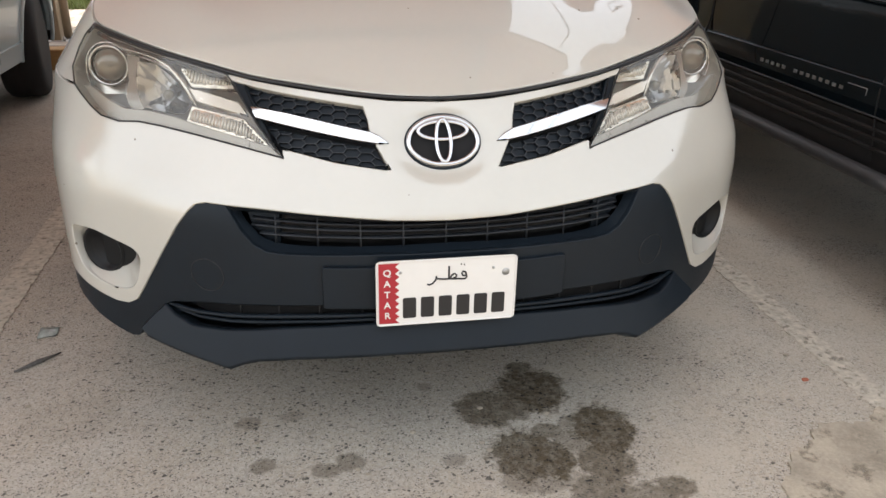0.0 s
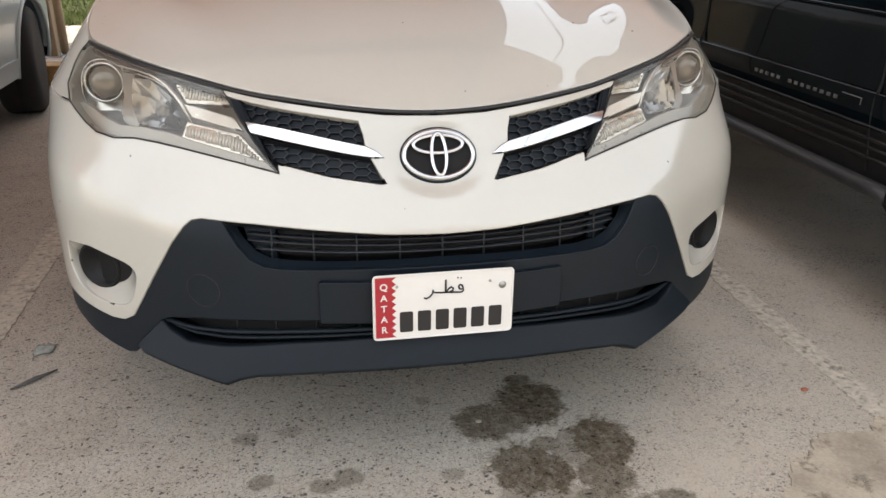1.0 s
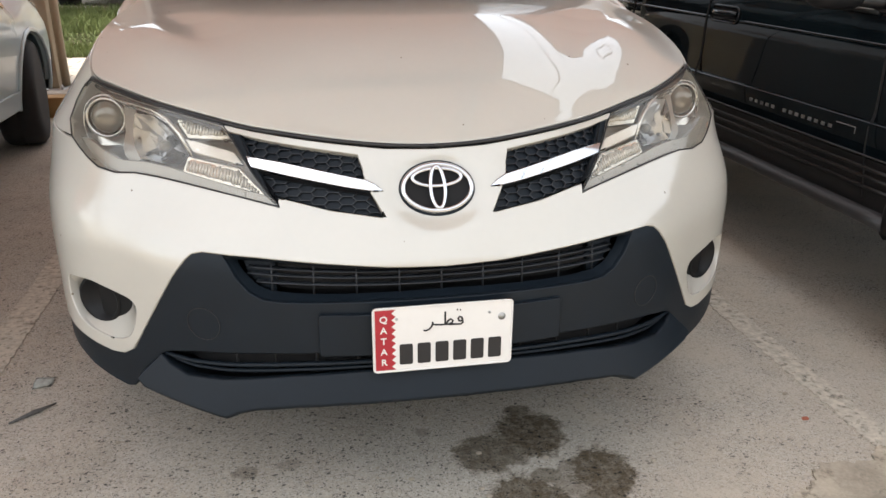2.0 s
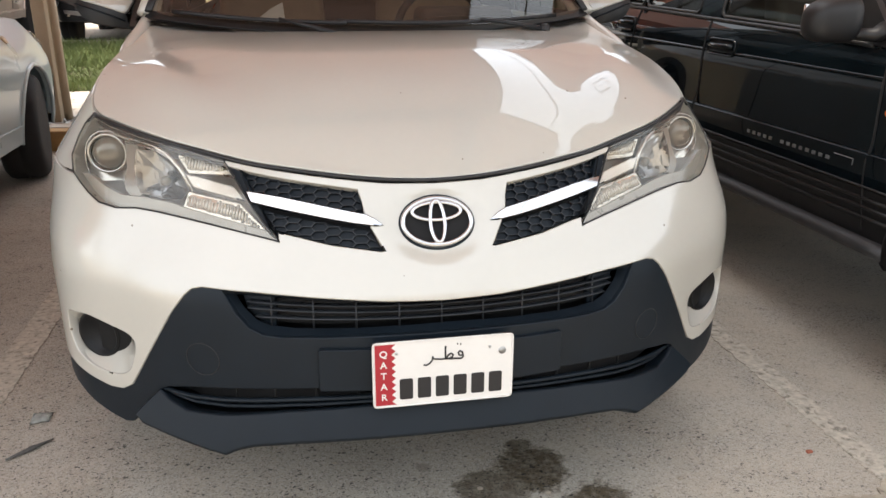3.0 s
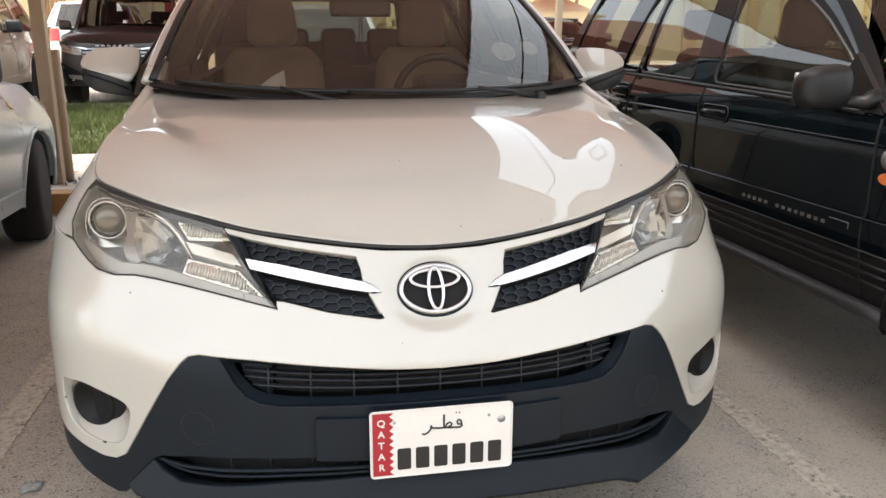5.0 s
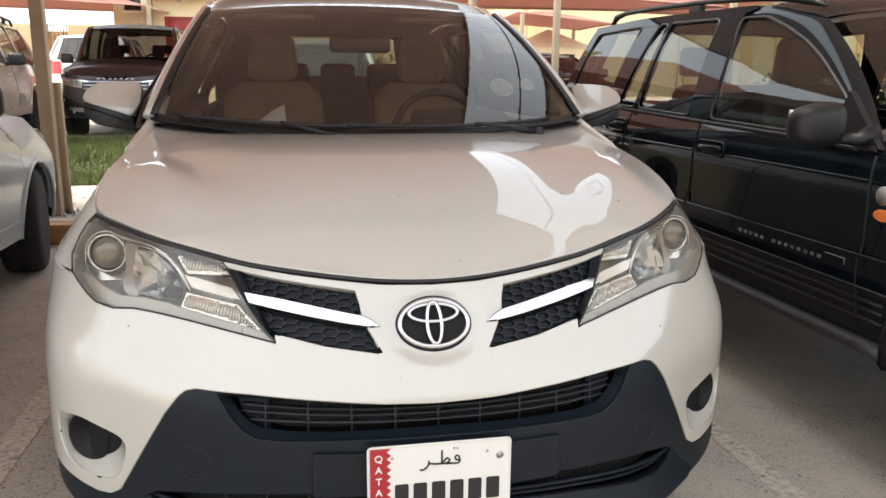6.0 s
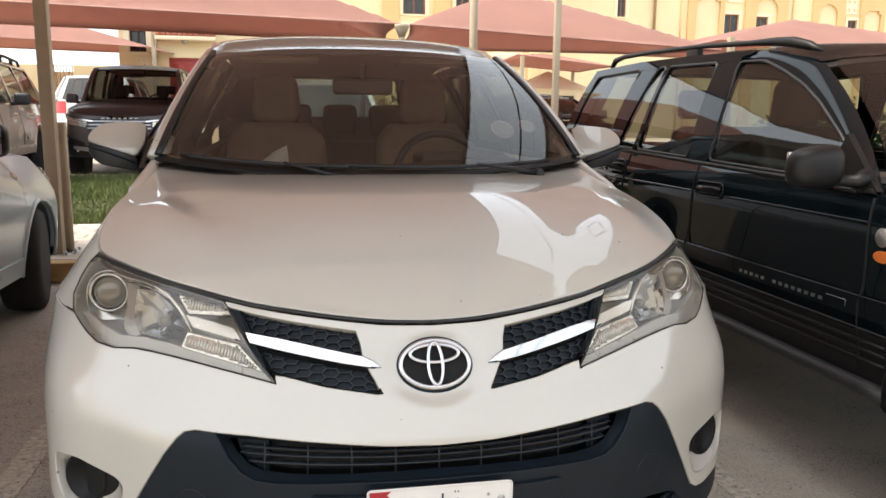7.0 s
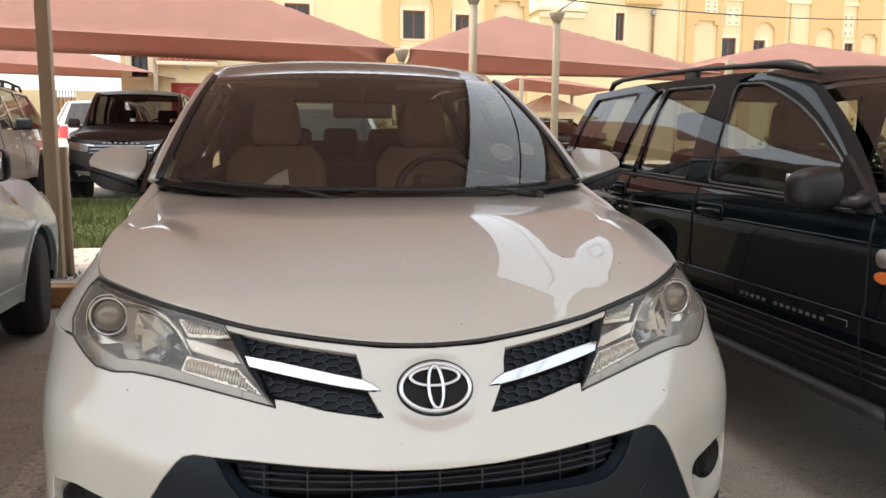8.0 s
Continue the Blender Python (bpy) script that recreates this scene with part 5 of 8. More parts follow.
    car.matrix_world = m
    return car

# ---- the white car in the middle ----
R_PLAN = make_plan([(0, -0.022), (0.14, -0.016), (0.27, 0.002), (0.40, 0.036), (0.52, 0.086), (0.64, 0.160), (0.75, 0.260), (0.845, 0.385), (0.911, 0.51), (0.950, 0.64), (0.968, 0.78), (0.972, 0.95), (0.962, 1.2), (0.95, 1.6), (0.945, 2.0), (0.945, 2.5), (0.945, 3.1), (0.942, 3.5), (0.925, 3.85), (0.885, 4.17), (0.80, 4.40), (0.62, 4.52), (0.30, 4.565), (0, 4.57)])
R_PZ = spline([0.10, 0.28, 0.45, 0.60, 0.65, 0.68, 0.70, 0.72, 0.745, 0.765, 0.82, 0.90, 0.96, 1.05], [0.05, 0.012, 0.0, 0.0, 0.005, 0.018, 0.029, 0.042, 0.058, 0.071, 0.105, 0.160, 0.198, 0.25])
R_WS = spline([0, 0.35, 0.55, 0.75, 0.95, 1.15, 1.6], [1.0, 1.0, 0.95, 0.64, 0.28, 0.22, 0.24])


CORNER_LOW = spline([0.55, 0.65, 0.75, 0.85, 0.95, 1.05, 1.15, 1.25, 1.40, 1.60, 2.0, 2.6], [0, 0, -0.005, -0.0215, -0.0300, -0.0150, 0.0005, 0.0112, 0.0190, 0.0240, 0.020, 0])
CORNER_HIGH = spline([0.55, 0.65, 0.75, 0.85, 0.95, 1.05, 1.15, 1.25, 1.40, 1.60, 2.0, 2.6], [0, 0, 0, -0.001, 0.002, 0.0095, 0.0135, 0.0155, 0.0165, 0.0170, 0.015, 0])


def r_push(s, z):
    side = min(1.0, max(0.0, (s - 0.65) / 0.3))
    side = side * side * (3 - 2 * side)
    dish = 0.014 * math.exp(-((s / 0.116) ** 2 + ((z - 0.787) / 0.066) ** 2) ** 3)  # shallow hollow round the emblem
    k = min(1.0, max(0.0, (z - 0.69) / 0.17))
    k = k * k * (3 - 2 * k)
    full = CORNER_LOW(s) * (1 - k) + CORNER_HIGH(s) * k if 0.55 < s < 2.6 else 0.0  # the corner bulges below the lamp, the flank draws in
    return dish + full + R_PZ(z) * (R_WS(s) if s < 1.6 else 0.24) + 0.55 * side * max(0.0, z - 0.86)


R_SURF = make_body(R_PLAN, r_push)


def both(half):
    """A full outline from its right half, which runs from the centre line round to the centre line."""
    mirrored = [(-a, b) for a, b in half[::-1] if a > 1e-6]
    return half + mirrored


def shift(outline, ds=0.0, dz=0.0):
    return [(a + ds, b + dz) for a, b in outline]


def inset(outline, d):
    """The outline drawn in by d (a plain polygon)."""
    n, out = len(outline), []
    area = sum(outline[i][0] * outline[(i + 1) % n][1] - outline[(i + 1) % n][0] * outline[i][1] for i in range(n))
    sg = 1 if area > 0 else -1
    for i in range(n):
        p, a, b = Vector(outline[i]), Vector(outline[i - 1]), Vector(outline[(i + 1) % n])
        n1, n2 = (p - a).normalized(), (b - p).normalized()
        nn = Vector((-n1.y - n2.y, n1.x + n2.x))
        if nn.length < 1e-6:
            nn = Vector((-n1.y, n1.x))
        nn.normalize()
        out.append(tuple(p + nn * d * sg))
    return out


def resample(outline, n, start=None):
    """n points evenly along a closed outline, from its point nearest to start."""
    p = np.array(outline + [outline[0]], float)
    L = np.r_[0, np.cumsum(np.hypot(*np.diff(p, axis=0).T))]
    ts = np.linspace(0, L[-1], n * 8 + 1)[:-1]
    q = np.c_[np.interp(ts, L, p[:, 0]), np.interp(ts, L, p[:, 1])]
    k = int(np.argmin(np.hypot(*(q - np.array(start)).T))) if start else 0
    q = np.roll(q, -k, axis=0)
    return [tuple(v) for v in q[::8]]


def by_angle(outline, n, c):
    """n points of an outline, met by rays from c at even angles."""
    out, m = [], len(outline)
    for k in range(n):
        d = Vector((math.cos(2 * math.pi * k / n), math.sin(2 * math.pi * k / n)))
        best = None
        for i in range(m):
            p, q = Vector(outline[i - 1]) - Vector(c), Vector(outline[i]) - Vector(c)
            e = q - p
            det = d.x * -e.y + e.x * d.y
            if abs(det) > 1e-12:
                t, u = (p.x * -e.y + e.x * p.y) / det, (d.x * p.y - d.y * p.x) / det
                if t > 0 and -1e-6 <= u <= 1 + 1e-6 and (best is None or t > best):
                    best = t
        out.append(tuple(Vector(c) + d * (best or 0)))
    return out


def loft_ring(name, outer, inner, surf, off0, off1, material, parent, n=48, out=(0, -1, 0), star=None):
    """A sloping wall between two outlines at two depths of a surface."""
    if star:
        a, b = by_angle(outer, n, star), by_angle(inner, n, star)
    else:
        a = [p for p in outer]
        b = [min(resample(inner, 200), key=lambda q: math.hypot(q[0] - p[0], q[1] - p[1])) for p in a]
        n = len(a)
    bm = bmesh.new()
    rows = []
    for k in range(4):
        t = k / 3
        rows.append([bm.verts.new(Vector(surf(p[0] * (1 - t) + q[0] * t, p[1] * (1 - t) + q[1] * t)) + normal_of(surf, p[0] * (1 - t) + q[0] * t, p[1] * (1 - t) + q[1] * t, out) * (off0 + (off1 - off0) * t)) for p, q in zip(a, b)])
    for r, s in zip(rows, rows[1:]):
        for i in range(n):
            bm.faces.new((r[i], r[(i + 1) % n], s[(i + 1) % n], s[i]))
    bmesh.ops.recalc_face_normals(bm, faces=bm.faces[:])
    return part(name, bm, material, parent)


def inside(p, poly):
    c, n = False, len(poly)
    for i in range(n):
        a, b = poly[i], poly[i - 1]
        if (a[1] > p[1]) != (b[1] > p[1]) and p[0] < (b[0] - a[0]) * (p[1] - a[1]) / (b[1] - a[1]) + a[0]:
            c = not c
    return c


def honeycomb(name, region, surf, off, depth, material, parent, w=0.041, h=0.0155, wall=0.07, out=(0, -1, 0)):
    """A mesh of flat hexagonal cells with raised walls, filling a region."""
    bm = bmesh.new()
    grown, edge_pts = inset(region, -h * 0.35), resample(region, 260)

    def fit(a, b):
        return (a, b) if inside((a, b), region) else min(edge_pts, key=lambda q: math.hypot(q[0] - a, q[1] - b))
    lo = [min(p[i] for p in region) for i in (0, 1)]
    hi = [max(p[i] for p in region) for i in (0, 1)]
    hexa = [(-0.5, 0), (-0.28, 0.5), (0.28, 0.5), (0.5, 0), (0.28, -0.5), (-0.28, -0.5)]
    j, y = 0, lo[1] - h
    while y < hi[1] + h:
        x = lo[0] - w + (0.78 * w / 1.0 if j % 2 else 0)
        while x < hi[0] + w:
            if inside((x, y), grown):
                rings = []
                for k, o in ((1.0, off), (1 - wall, off), (1 - wall * 1.35, off - depth)):
                    rings.append([bm.verts.new(Vector(surf(*fit(x + a * w * k, y + b * h * k))) + normal_of(surf, x, y, out) * o) for a, b in hexa])
                for r, s in zip(rings, rings[1:]):
                    for i in range(6):
                        bm.faces.new((r[i], r[(i + 1) % 6], s[(i + 1) % 6], s[i]))
            x += 1.56 * w
        y += h * 0.5
        j += 1
    bmesh.ops.recalc_face_normals(bm, faces=bm.faces[:])
    return part(name, bm, material, parent, smooth=False)


def bar_on(surf, pts, r, off, out=(0, -1, 0), n=8, flat=1.0, bm=None):
    return tube_bm([Vector(surf(a, b)) + normal_of(surf, a, b, out) * off for a, b in pts], r, n, flat=flat, bm=bm)


HOOD_S = [0, 0.1, 0.2, 0.28, 0.37, 0.455, 0.538, 0.62, 0.705, 0.80, 0.93, 1.03, 1.2, 1.5, 1.65, 1.8, 1.95]
HOOD_Z = [0.879, 0.882, 0.889, 0.896, 0.904, 0.911, 0.922, 0.936, 0.951, 0.965, 0.979, 0.990, 1.030, 1.087, 1.115, 1.150, 1.170]
hood_edge = spline(HOOD_S, HOOD_Z)
LAMP = [(0.963, 0.862), (1.02, 0.891), (1.045, 0.93), (1.045, 0.958), (1.02, 0.977), (0.925, 0.967), (0.80, 0.954), (0.703, 0.940), (0.62, 0.926), (0.538, 0.912), (0.522, 0.900), (0.472, 0.858), (0.43, 0.821), (0.388, 0.786), (0.357, 0.762),
        (0.446, 0.776), (0.52, 0.786), (0.60, 0.796), (0.675, 0.804), (0.738, 0.808), (0.792, 0.804), (0.845, 0.811), (0.885, 0.827), (0.925, 0.846)]
GRILLE_UP = [(0.487, 0.893), (0.447, 0.850), (0.361, 0.840), (0.291, 0.830), (0.20, 0.815), (0.165, 0.809), (0.171, 0.838), (0.182, 0.864), (0.223, 0.869), (0.28, 0.875), (0.369, 0.884), (0.449, 0.893)]
GRILLE_LOW = [(0.424, 0.830), (0.383, 0.822), (0.30, 0.811), (0.22, 0.799), (0.152, 0.790), (0.136, 0.766), (0.122, 0.746), (0.131, 0.744), (0.168, 0.749), (0.243, 0.758), (0.322, 0.773), (0.377, 0.784)]
GRILLE_FRAME = [(0.519, 0.898), (0.470, 0.855), (0.428, 0.818), (0.386, 0.783), (0.368, 0.772), (0.388, 0.788), (0.424, 0.832), (0.447, 0.855), (0.487, 0.895)]
CHROME = [(0.452, 0.851), (0.361, 0.842), (0.291, 0.832), (0.20, 0.817), (0.165, 0.811), (0.145, 0.803), (0.127, 0.791), (0.150, 0.793), (0.198, 0.799), (0.290, 0.813), (0.359, 0.823), (0.435, 0.834)]
WHITE_LOW = [(0.985, 0.412), (0.92, 0.400), (0.86, 0.388), (0.81, 0.380), (0.775, 0.383), (0.745, 0.400), (0.718, 0.438), (0.662, 0.520), (0.600, 0.610), (0.566, 0.652), (0.550, 0.666), (0.525, 0.672), (0.474, 0.671), (0.40, 0.670), (0.34, 0.667), (0.223, 0.660), (0.12, 0.653), (0, 0.650)]
FOG_POCKET = [(0.940, 0.548), (0.850, 0.557), (0.730, 0.533), (0.710, 0.515), (0.718, 0.480), (0.738, 0.437), (0.765, 0.418), (0.805, 0.412), (0.865, 0.420), (0.915, 0.440), (0.945, 0.485)]
FOG = [(0.903, 0.540), (0.940, 0.517), (0.955, 0.488), (0.945, 0.462), (0.915, 0.447), (0.875, 0.442), (0.828, 0.447), (0.788, 0.465), (0.765, 0.489), (0.764, 0.509), (0.788, 0.526), (0.832, 0.538), (0.871, 0.543)]
INTAKE = [(0, 0.573), (0.166, 0.572), (0.273, 0.570), (0.345, 0.569), (0.390, 0.573), (0.420, 0.588), (0.446, 0.617), (0.466, 0.650), (0.480, 0.668)]
INTAKE_IN = [(0, 0.583), (0.228, 0.579), (0.326, 0.579), (0.385, 0.584), (0.413, 0.596), (0.438, 0.622), (0.458, 0.661)]
LOW_OPEN = [(0, 0.458), (0.273, 0.455), (0.418, 0.447), (0.556, 0.434), (0.635, 0.420), (0.661, 0.408), (0.632, 0.390), (0.58, 0.376), (0.493, 0.378), (0.438, 0.384), (0.334, 0.396), (0.171, 0.406), (0, 0.408)]
Y1, Y2, R_ARCH, R_WHEEL = 0.96, 3.62, 0.405, 0.355
s_of = lambda y: s_at_y(R_PLAN, y)


def arch_pts(yc, a0=188, a1=-8, n=15, grow=0.0, low=0.30):
    return [(s_of(yc + (R_ARCH + grow) * math.cos(radians(a))), max(low, R_WHEEL + (R_ARCH + grow) * math.sin(radians(a)))) for a in np.linspace(a0, a1, n)]


car = empty("white_car", "pearl white compact off-road car with dark grey lower bumper", "car")
FRONT = (0, -1, 0)

# bumper skin: nose panel, slim strip over the grille, cheeks with a pocket for the fog lamp
seam = [(0.963, 0.858), (1.08, 0.858), (1.20, 0.858)]
arch_z = lambda z: s_of(Y1 - math.sqrt(max(0, R_ARCH ** 2 - (z - R_WHEEL) ** 2)))
cheek = [(arch_z(z), z) for z in (0.755, 0.72, 0.66, 0.58, 0.48, 0.42)]
nose = [(0, 0.866), (0.12, 0.869), (0.2, 0.876), (0.28, 0.883), (0.37, 0.891), (0.455, 0.899), (0.536, 0.909), (0.526, 0.902), (0.449, 0.891), (0.369, 0.882), (0.28, 0.873), (0.223, 0.867), (0.180, 0.862), (0.169, 0.838), (0.163, 0.812), (0.150, 0.790), (0.134, 0.766), (0.119, 0.743)]
under = [(0.131, 0.741), (0.168, 0.746), (0.243, 0.755), (0.322, 0.770), (0.361, 0.776), (0.357, 0.759), (0.446, 0.773), (0.52, 0.783), (0.60, 0.793), (0.675, 0.801), (0.738, 0.805), (0.792, 0.801), (0.847, 0.808), (0.887, 0.824), (0.927, 0.843)]
half = nose + under + seam + [(s_of(0.80), 0.80)] + cheek + WHITE_LOW
pk = rounded(FOG_POCKET, 0.02, 3)
key = max(range(len(half)), key=lambda i: -math.hypot(half[i][0] - 0.81, half[i][1] - 0.380))


def with_hole(outline, at, hole):
    """Joins a hole to an outline by a hair-fine cut."""
    k = min(range(len(hole)), key=lambda i: math.hypot(hole[i][0] - outline[at][0], hole[i][1] - outline[at][1]))
    ring = hole[k:] + hole[:k]
    area = lambda o: sum(o[i][0] * o[(i + 1) % len(o)][1] - o[(i + 1) % len(o)][0] * o[i][1] for i in range(len(o)))
    if area(ring) * area(outline) > 0:
        ring = [ring[0]] + ring[:0:-1]
    e = 2e-5
    return outline[:at + 1] + ring + [(ring[0][0] + e, ring[0][1])] + [(outline[at][0] + e, outline[at][1])] + outline[at + 1:]


full = both(half)
full = with_hole(full, key, pk)
mk = max(range(len(full)), key=lambda i: -math.hypot(full[i][0] + 0.81, full[i][1] - 0.380))
full = with_hole(full, mk, flip(pk))
panel("front_bumper", full, R_SURF, M_PEARLBUMPER, car, FRONT, (0.018, 0.013), 0.02, 0.004, "pearl white painted bumper skin", bevel=0.003)
for sg in (-1, 1):
    M = (lambda o: o) if sg > 0 else flip
    loft_ring("fog_pocket", M(pk), M(rounded(FOG, 0.02, 3)), R_SURF, 0.003, -0.034, M_PEARL, car, 72, FRONT, (sg * 0.85, 0.495))
    fg = panel("fog_lamp_cover", M(rounded(FOG, 0.02, 3)), R_SURF, M_FOG, car, FRONT, 0.02, 0.02, -0.032, "black fog lamp blanking cover")
    nn = (normal_of(R_SURF, sg * 0.855, 0.492, FRONT) + Vector((0, -0.35, 0))).normalized()
    c = Vector(R_SURF(sg * 0.855, 0.492)) + nn * -0.024
    bm = lathe_bm([(0.060, -0.010), (0.060, 0.0), (0.056, 0.004), (0.051, 0.002), (0.046, -0.006), (0.032, -0.013), (0.026, -0.012), (0.024, -0.016), (0.001, -0.017)], 36, "z")
    part("cover_dish", bm, M_FOG, fg, m=Matrix.Translation(c) @ (nn.to_track_quat("Z", "Y").to_matrix().to_4x4()))

# near-black sheet behind everything at the front; the cavity's shade is its colour
panel("bumper_cavity_shade", both([(0, 0.885), (0.37, 0.905), (0.538, 0.920), (0.80, 0.966), (1.03, 0.985), (1.05, 0.80), (1.05, 0.34), (0.80, 0.275), (0.4, 0.32), (0, 0.335)]), R_SURF, M_DARK, car, FRONT, (0.05, 0.03), 0.0, -0.125)
panel("bonnet_gap_seal", [(s, hood_edge(s) + 0.012) for s in np.linspace(-0, 1.03, 24)][::-1] + [(-s, hood_edge(s) + 0.012) for s in np.linspace(0.02, 1.03, 24)] + [(-s, hood_edge(s) - 0.020) for s in np.linspace(1.03, 0.02, 24)] + [(s, hood_edge(s) - 0.020) for s in np.linspace(0, 1.03, 24)], R_SURF, M_BLACK, car, FRONT, (0.03, 0.02), 0.0, -0.012)

for sg in (-1, 1):
    part("bonnet_seal", bar_on(R_SURF, [(sg * s, hood_edge(s) - 0.0045 - 0.002 * min(1, s)) for s in np.linspace(0, 1.02, 40)], 0.0042, 0.0015, n=8), M_BLACK, car)

# dark grey cladding
cl_half = [(a, b - 0.001) for a, b in INTAKE] + [(0.525, 0.668), (0.548, 0.662), (0.563, 0.649), (0.597, 0.607), (0.659, 0.517), (0.715, 0.435), (0.742, 0.396), (0.773, 0.379), (0.81, 0.376), (0.86, 0.384), (0.92, 0.396), (0.985, 0.408)] + [(arch_z(0.416), 0.416), (arch_z(0.36), 0.356), (1.0, 0.350), (0.935, 0.336), (0.89, 0.317), (0.83, 0.297), (0.79, 0.287), (0.77, 0.292), (0.735, 0.325), (0.69, 0.365)] + [p for p in LOW_OPEN[::-1] if p[0] > 0.66 or (p[1] > 0.415)]
clad = panel("bumper_cladding", both(cl_half), R_SURF, M_CLAD, car, FRONT, (0.03, 0.025), 0.03, 0.0, "dark grey grained plastic cladding", bevel=0.004)
for sg in (-1, 1):
    nn = normal_of(R_SURF, sg * 0.532, 0.505, FRONT)
    part("towing_cap", tube_bm([Vector(R_SURF(sg * 0.532 + a, b)) + nn * 0.0005 for a, b in ellipse(0, 0.505, 0.040, 0.038, 36)], 0.0012, 5, True), M_BLACK, car)
# recessed upper intake
up_out = resample(both(INTAKE + [(0.40, 0.668), (0.34, 0.665), (0.223, 0.658), (0.12, 0.651), (0, 0.648)]), 160)
up_in = both(INTAKE_IN + [(0.40, 0.662), (0.34, 0.659), (0.223, 0.652), (0.12, 0.646), (0, 0.644)])
loft_ring("intake_lip", up_out, up_in, R_SURF, -0.001, -0.035, M_CLAD, car, 120, FRONT)
# black back sheet: shade inside the intake put into its colour
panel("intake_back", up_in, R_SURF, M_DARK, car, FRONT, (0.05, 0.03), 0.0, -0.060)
top_in = lerp([0, 0.12, 0.223, 0.34, 0.45], [0.644, 0.646, 0.652, 0.659, 0.663])
bot_in = lerp([0, 0.228, 0.326, 0.385, 0.413, 0.438, 0.458], [0.583, 0.579, 0.579, 0.584, 0.596, 0.622, 0.661])
for z in (0.599, 0.616, 0.633):
    pts = [(s, z + 0.012 * (s / 0.4) ** 2 * (z - 0.58) / 0.06) for s in np.linspace(-0.45, 0.45, 51) if z + 0.01 > bot_in(abs(s)) + 0.004]
    part("intake_slat", bar_on(R_SURF, pts, 0.0095, -0.040, flat=0.22), M_MESH, car)
for k in range(-4, 5):
    s = k * 0.0945
    part("intake_upright", bar_on(R_SURF, [(s, bot_in(abs(s)) - 0.003), (s, top_in(abs(s)) + 0.003)], 0.0022, -0.034, n=6), M_MESH, car)
for sg in (-1, 1):
    panel("intake_blank", [(sg * 0.372, 0.578), (sg * 0.404, 0.587), (sg * 0.434, 0.616), (sg * 0.447, 0.662), (sg * 0.372, 0.660)], R_SURF, M_CLAD, car, FRONT, 0.03, 0.01, -0.046)
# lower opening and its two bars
# another black sheet, painting the shade deep in the lower opening
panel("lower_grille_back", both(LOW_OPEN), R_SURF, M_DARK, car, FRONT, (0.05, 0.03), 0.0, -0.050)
for t, off, br_ in ((0.74, -0.030, 0.0035), (0.40, -0.010, 0.0070), (0.10, -0.014, 0.0060)):
    lo_t = lerp([0, 0.273, 0.418, 0.556, 0.635, 0.66], [0.456, 0.453, 0.445, 0.432, 0.418, 0.408])
    lo_b = lerp([0, 0.171, 0.334, 0.438, 0.493, 0.58, 0.632, 0.66], [0.409, 0.407, 0.397, 0.386, 0.381, 0.380, 0.392, 0.407])
    part("lower_grille_bar", bar_on(R_SURF, [(s, lo_b(abs(s)) + (lo_t(abs(s)) - lo_b(abs(s))) * t) for s in np.linspace(-0.652, 0.652, 51)], br_, off, flat=0.7), M_CLAD, car)
for k in range(-5, 6):
    s = 0.095 * k
    part("lower_grille_upright", bar_on(R_SURF, [(s, lo_b(abs(s))), (s, lo_t(abs(s)))], 0.003, -0.030, n=6), M_BLACK, car)
# lower lip, which stands forward
R_LIP = make_body(R_PLAN, lambda s, z: r_push(s, z) - 0.55 * max(0.0, 0.41 - z))
lip_half = [(0, 0.4055), (0.171, 0.4035), (0.334, 0.3935), (0.438, 0.3815), (0.493, 0.3755), (0.58, 0.3735), (0.632, 0.388), (0.66, 0.402), (0.69, 0.368), (0.708, 0.345), (0.690, 0.337), (0.58, 0.323), (0.476, 0.3085), (0.448, 0.3215), (0.412, 0.3315), (0.329, 0.341), (0.232, 0.347), (0.111, 0.351), (0, 0.352)]
panel("bumper_lip", both(lip_half), R_LIP, M_CLAD, car, (0, -1, 0.4), (0.03, 0.02), 0.045, 0.0, "dark grey plastic lower lip", bevel=0.008)
part("lip_underside", grid_bm(lambda u, v: tuple(Vector(R_LIP(-0.70 + 1.4 * u, 0.345)) + Vector((0, 0.05 + 0.30 * v, 0.012 + 0.01 * v))), 30, 2, thick=0.008), M_BLACK, car)

# upper grilles
panel("grille_housing", both([(0, 0.76), (0.117, 0.738), (0.168, 0.742), (0.243, 0.751), (0.322, 0.766), (0.365, 0.770), (0.43, 0.818), (0.474, 0.855), (0.53, 0.905), (0.449, 0.900), (0.28, 0.882), (0, 0.865)]), R_SURF, M_CLAD, car, FRONT, (0.04, 0.03), 0.0, -0.019)
for sg in (-1, 1):
    M = (lambda o: o) if sg > 0 else flip
    honeycomb("grille_mesh", M(inset(GRILLE_UP, 0.003)), R_SURF, -0.010, 0.014, M_MESH, car)
    honeycomb("grille_mesh", M(inset(GRILLE_LOW, 0.003)), R_SURF, -0.010, 0.014, M_MESH, car)
    loft_ring("grille_rim", M(GRILLE_UP), M(inset(GRILLE_UP, 0.004)), R_SURF, 0.002, -0.028, M_BLACK, car, 60, FRONT)
    loft_ring("grille_rim", M(GRILLE_LOW), M(inset(GRILLE_LOW, 0.004)), R_SURF, 0.002, -0.028, M_BLACK, car, 60, FRONT)
    panel("grille_frame", M(GRILLE_FRAME), R_SURF, M_CLAD, car, FRONT, 0.02, 0.03, -0.004, "dark grey plastic grille frame")
    panel("chrome_bar", M(CHROME), R_SURF, M_CHROME, car, FRONT, (0.02, 0.008), 0.024, 0.010, "bright chrome grille bar", bevel=0.003)

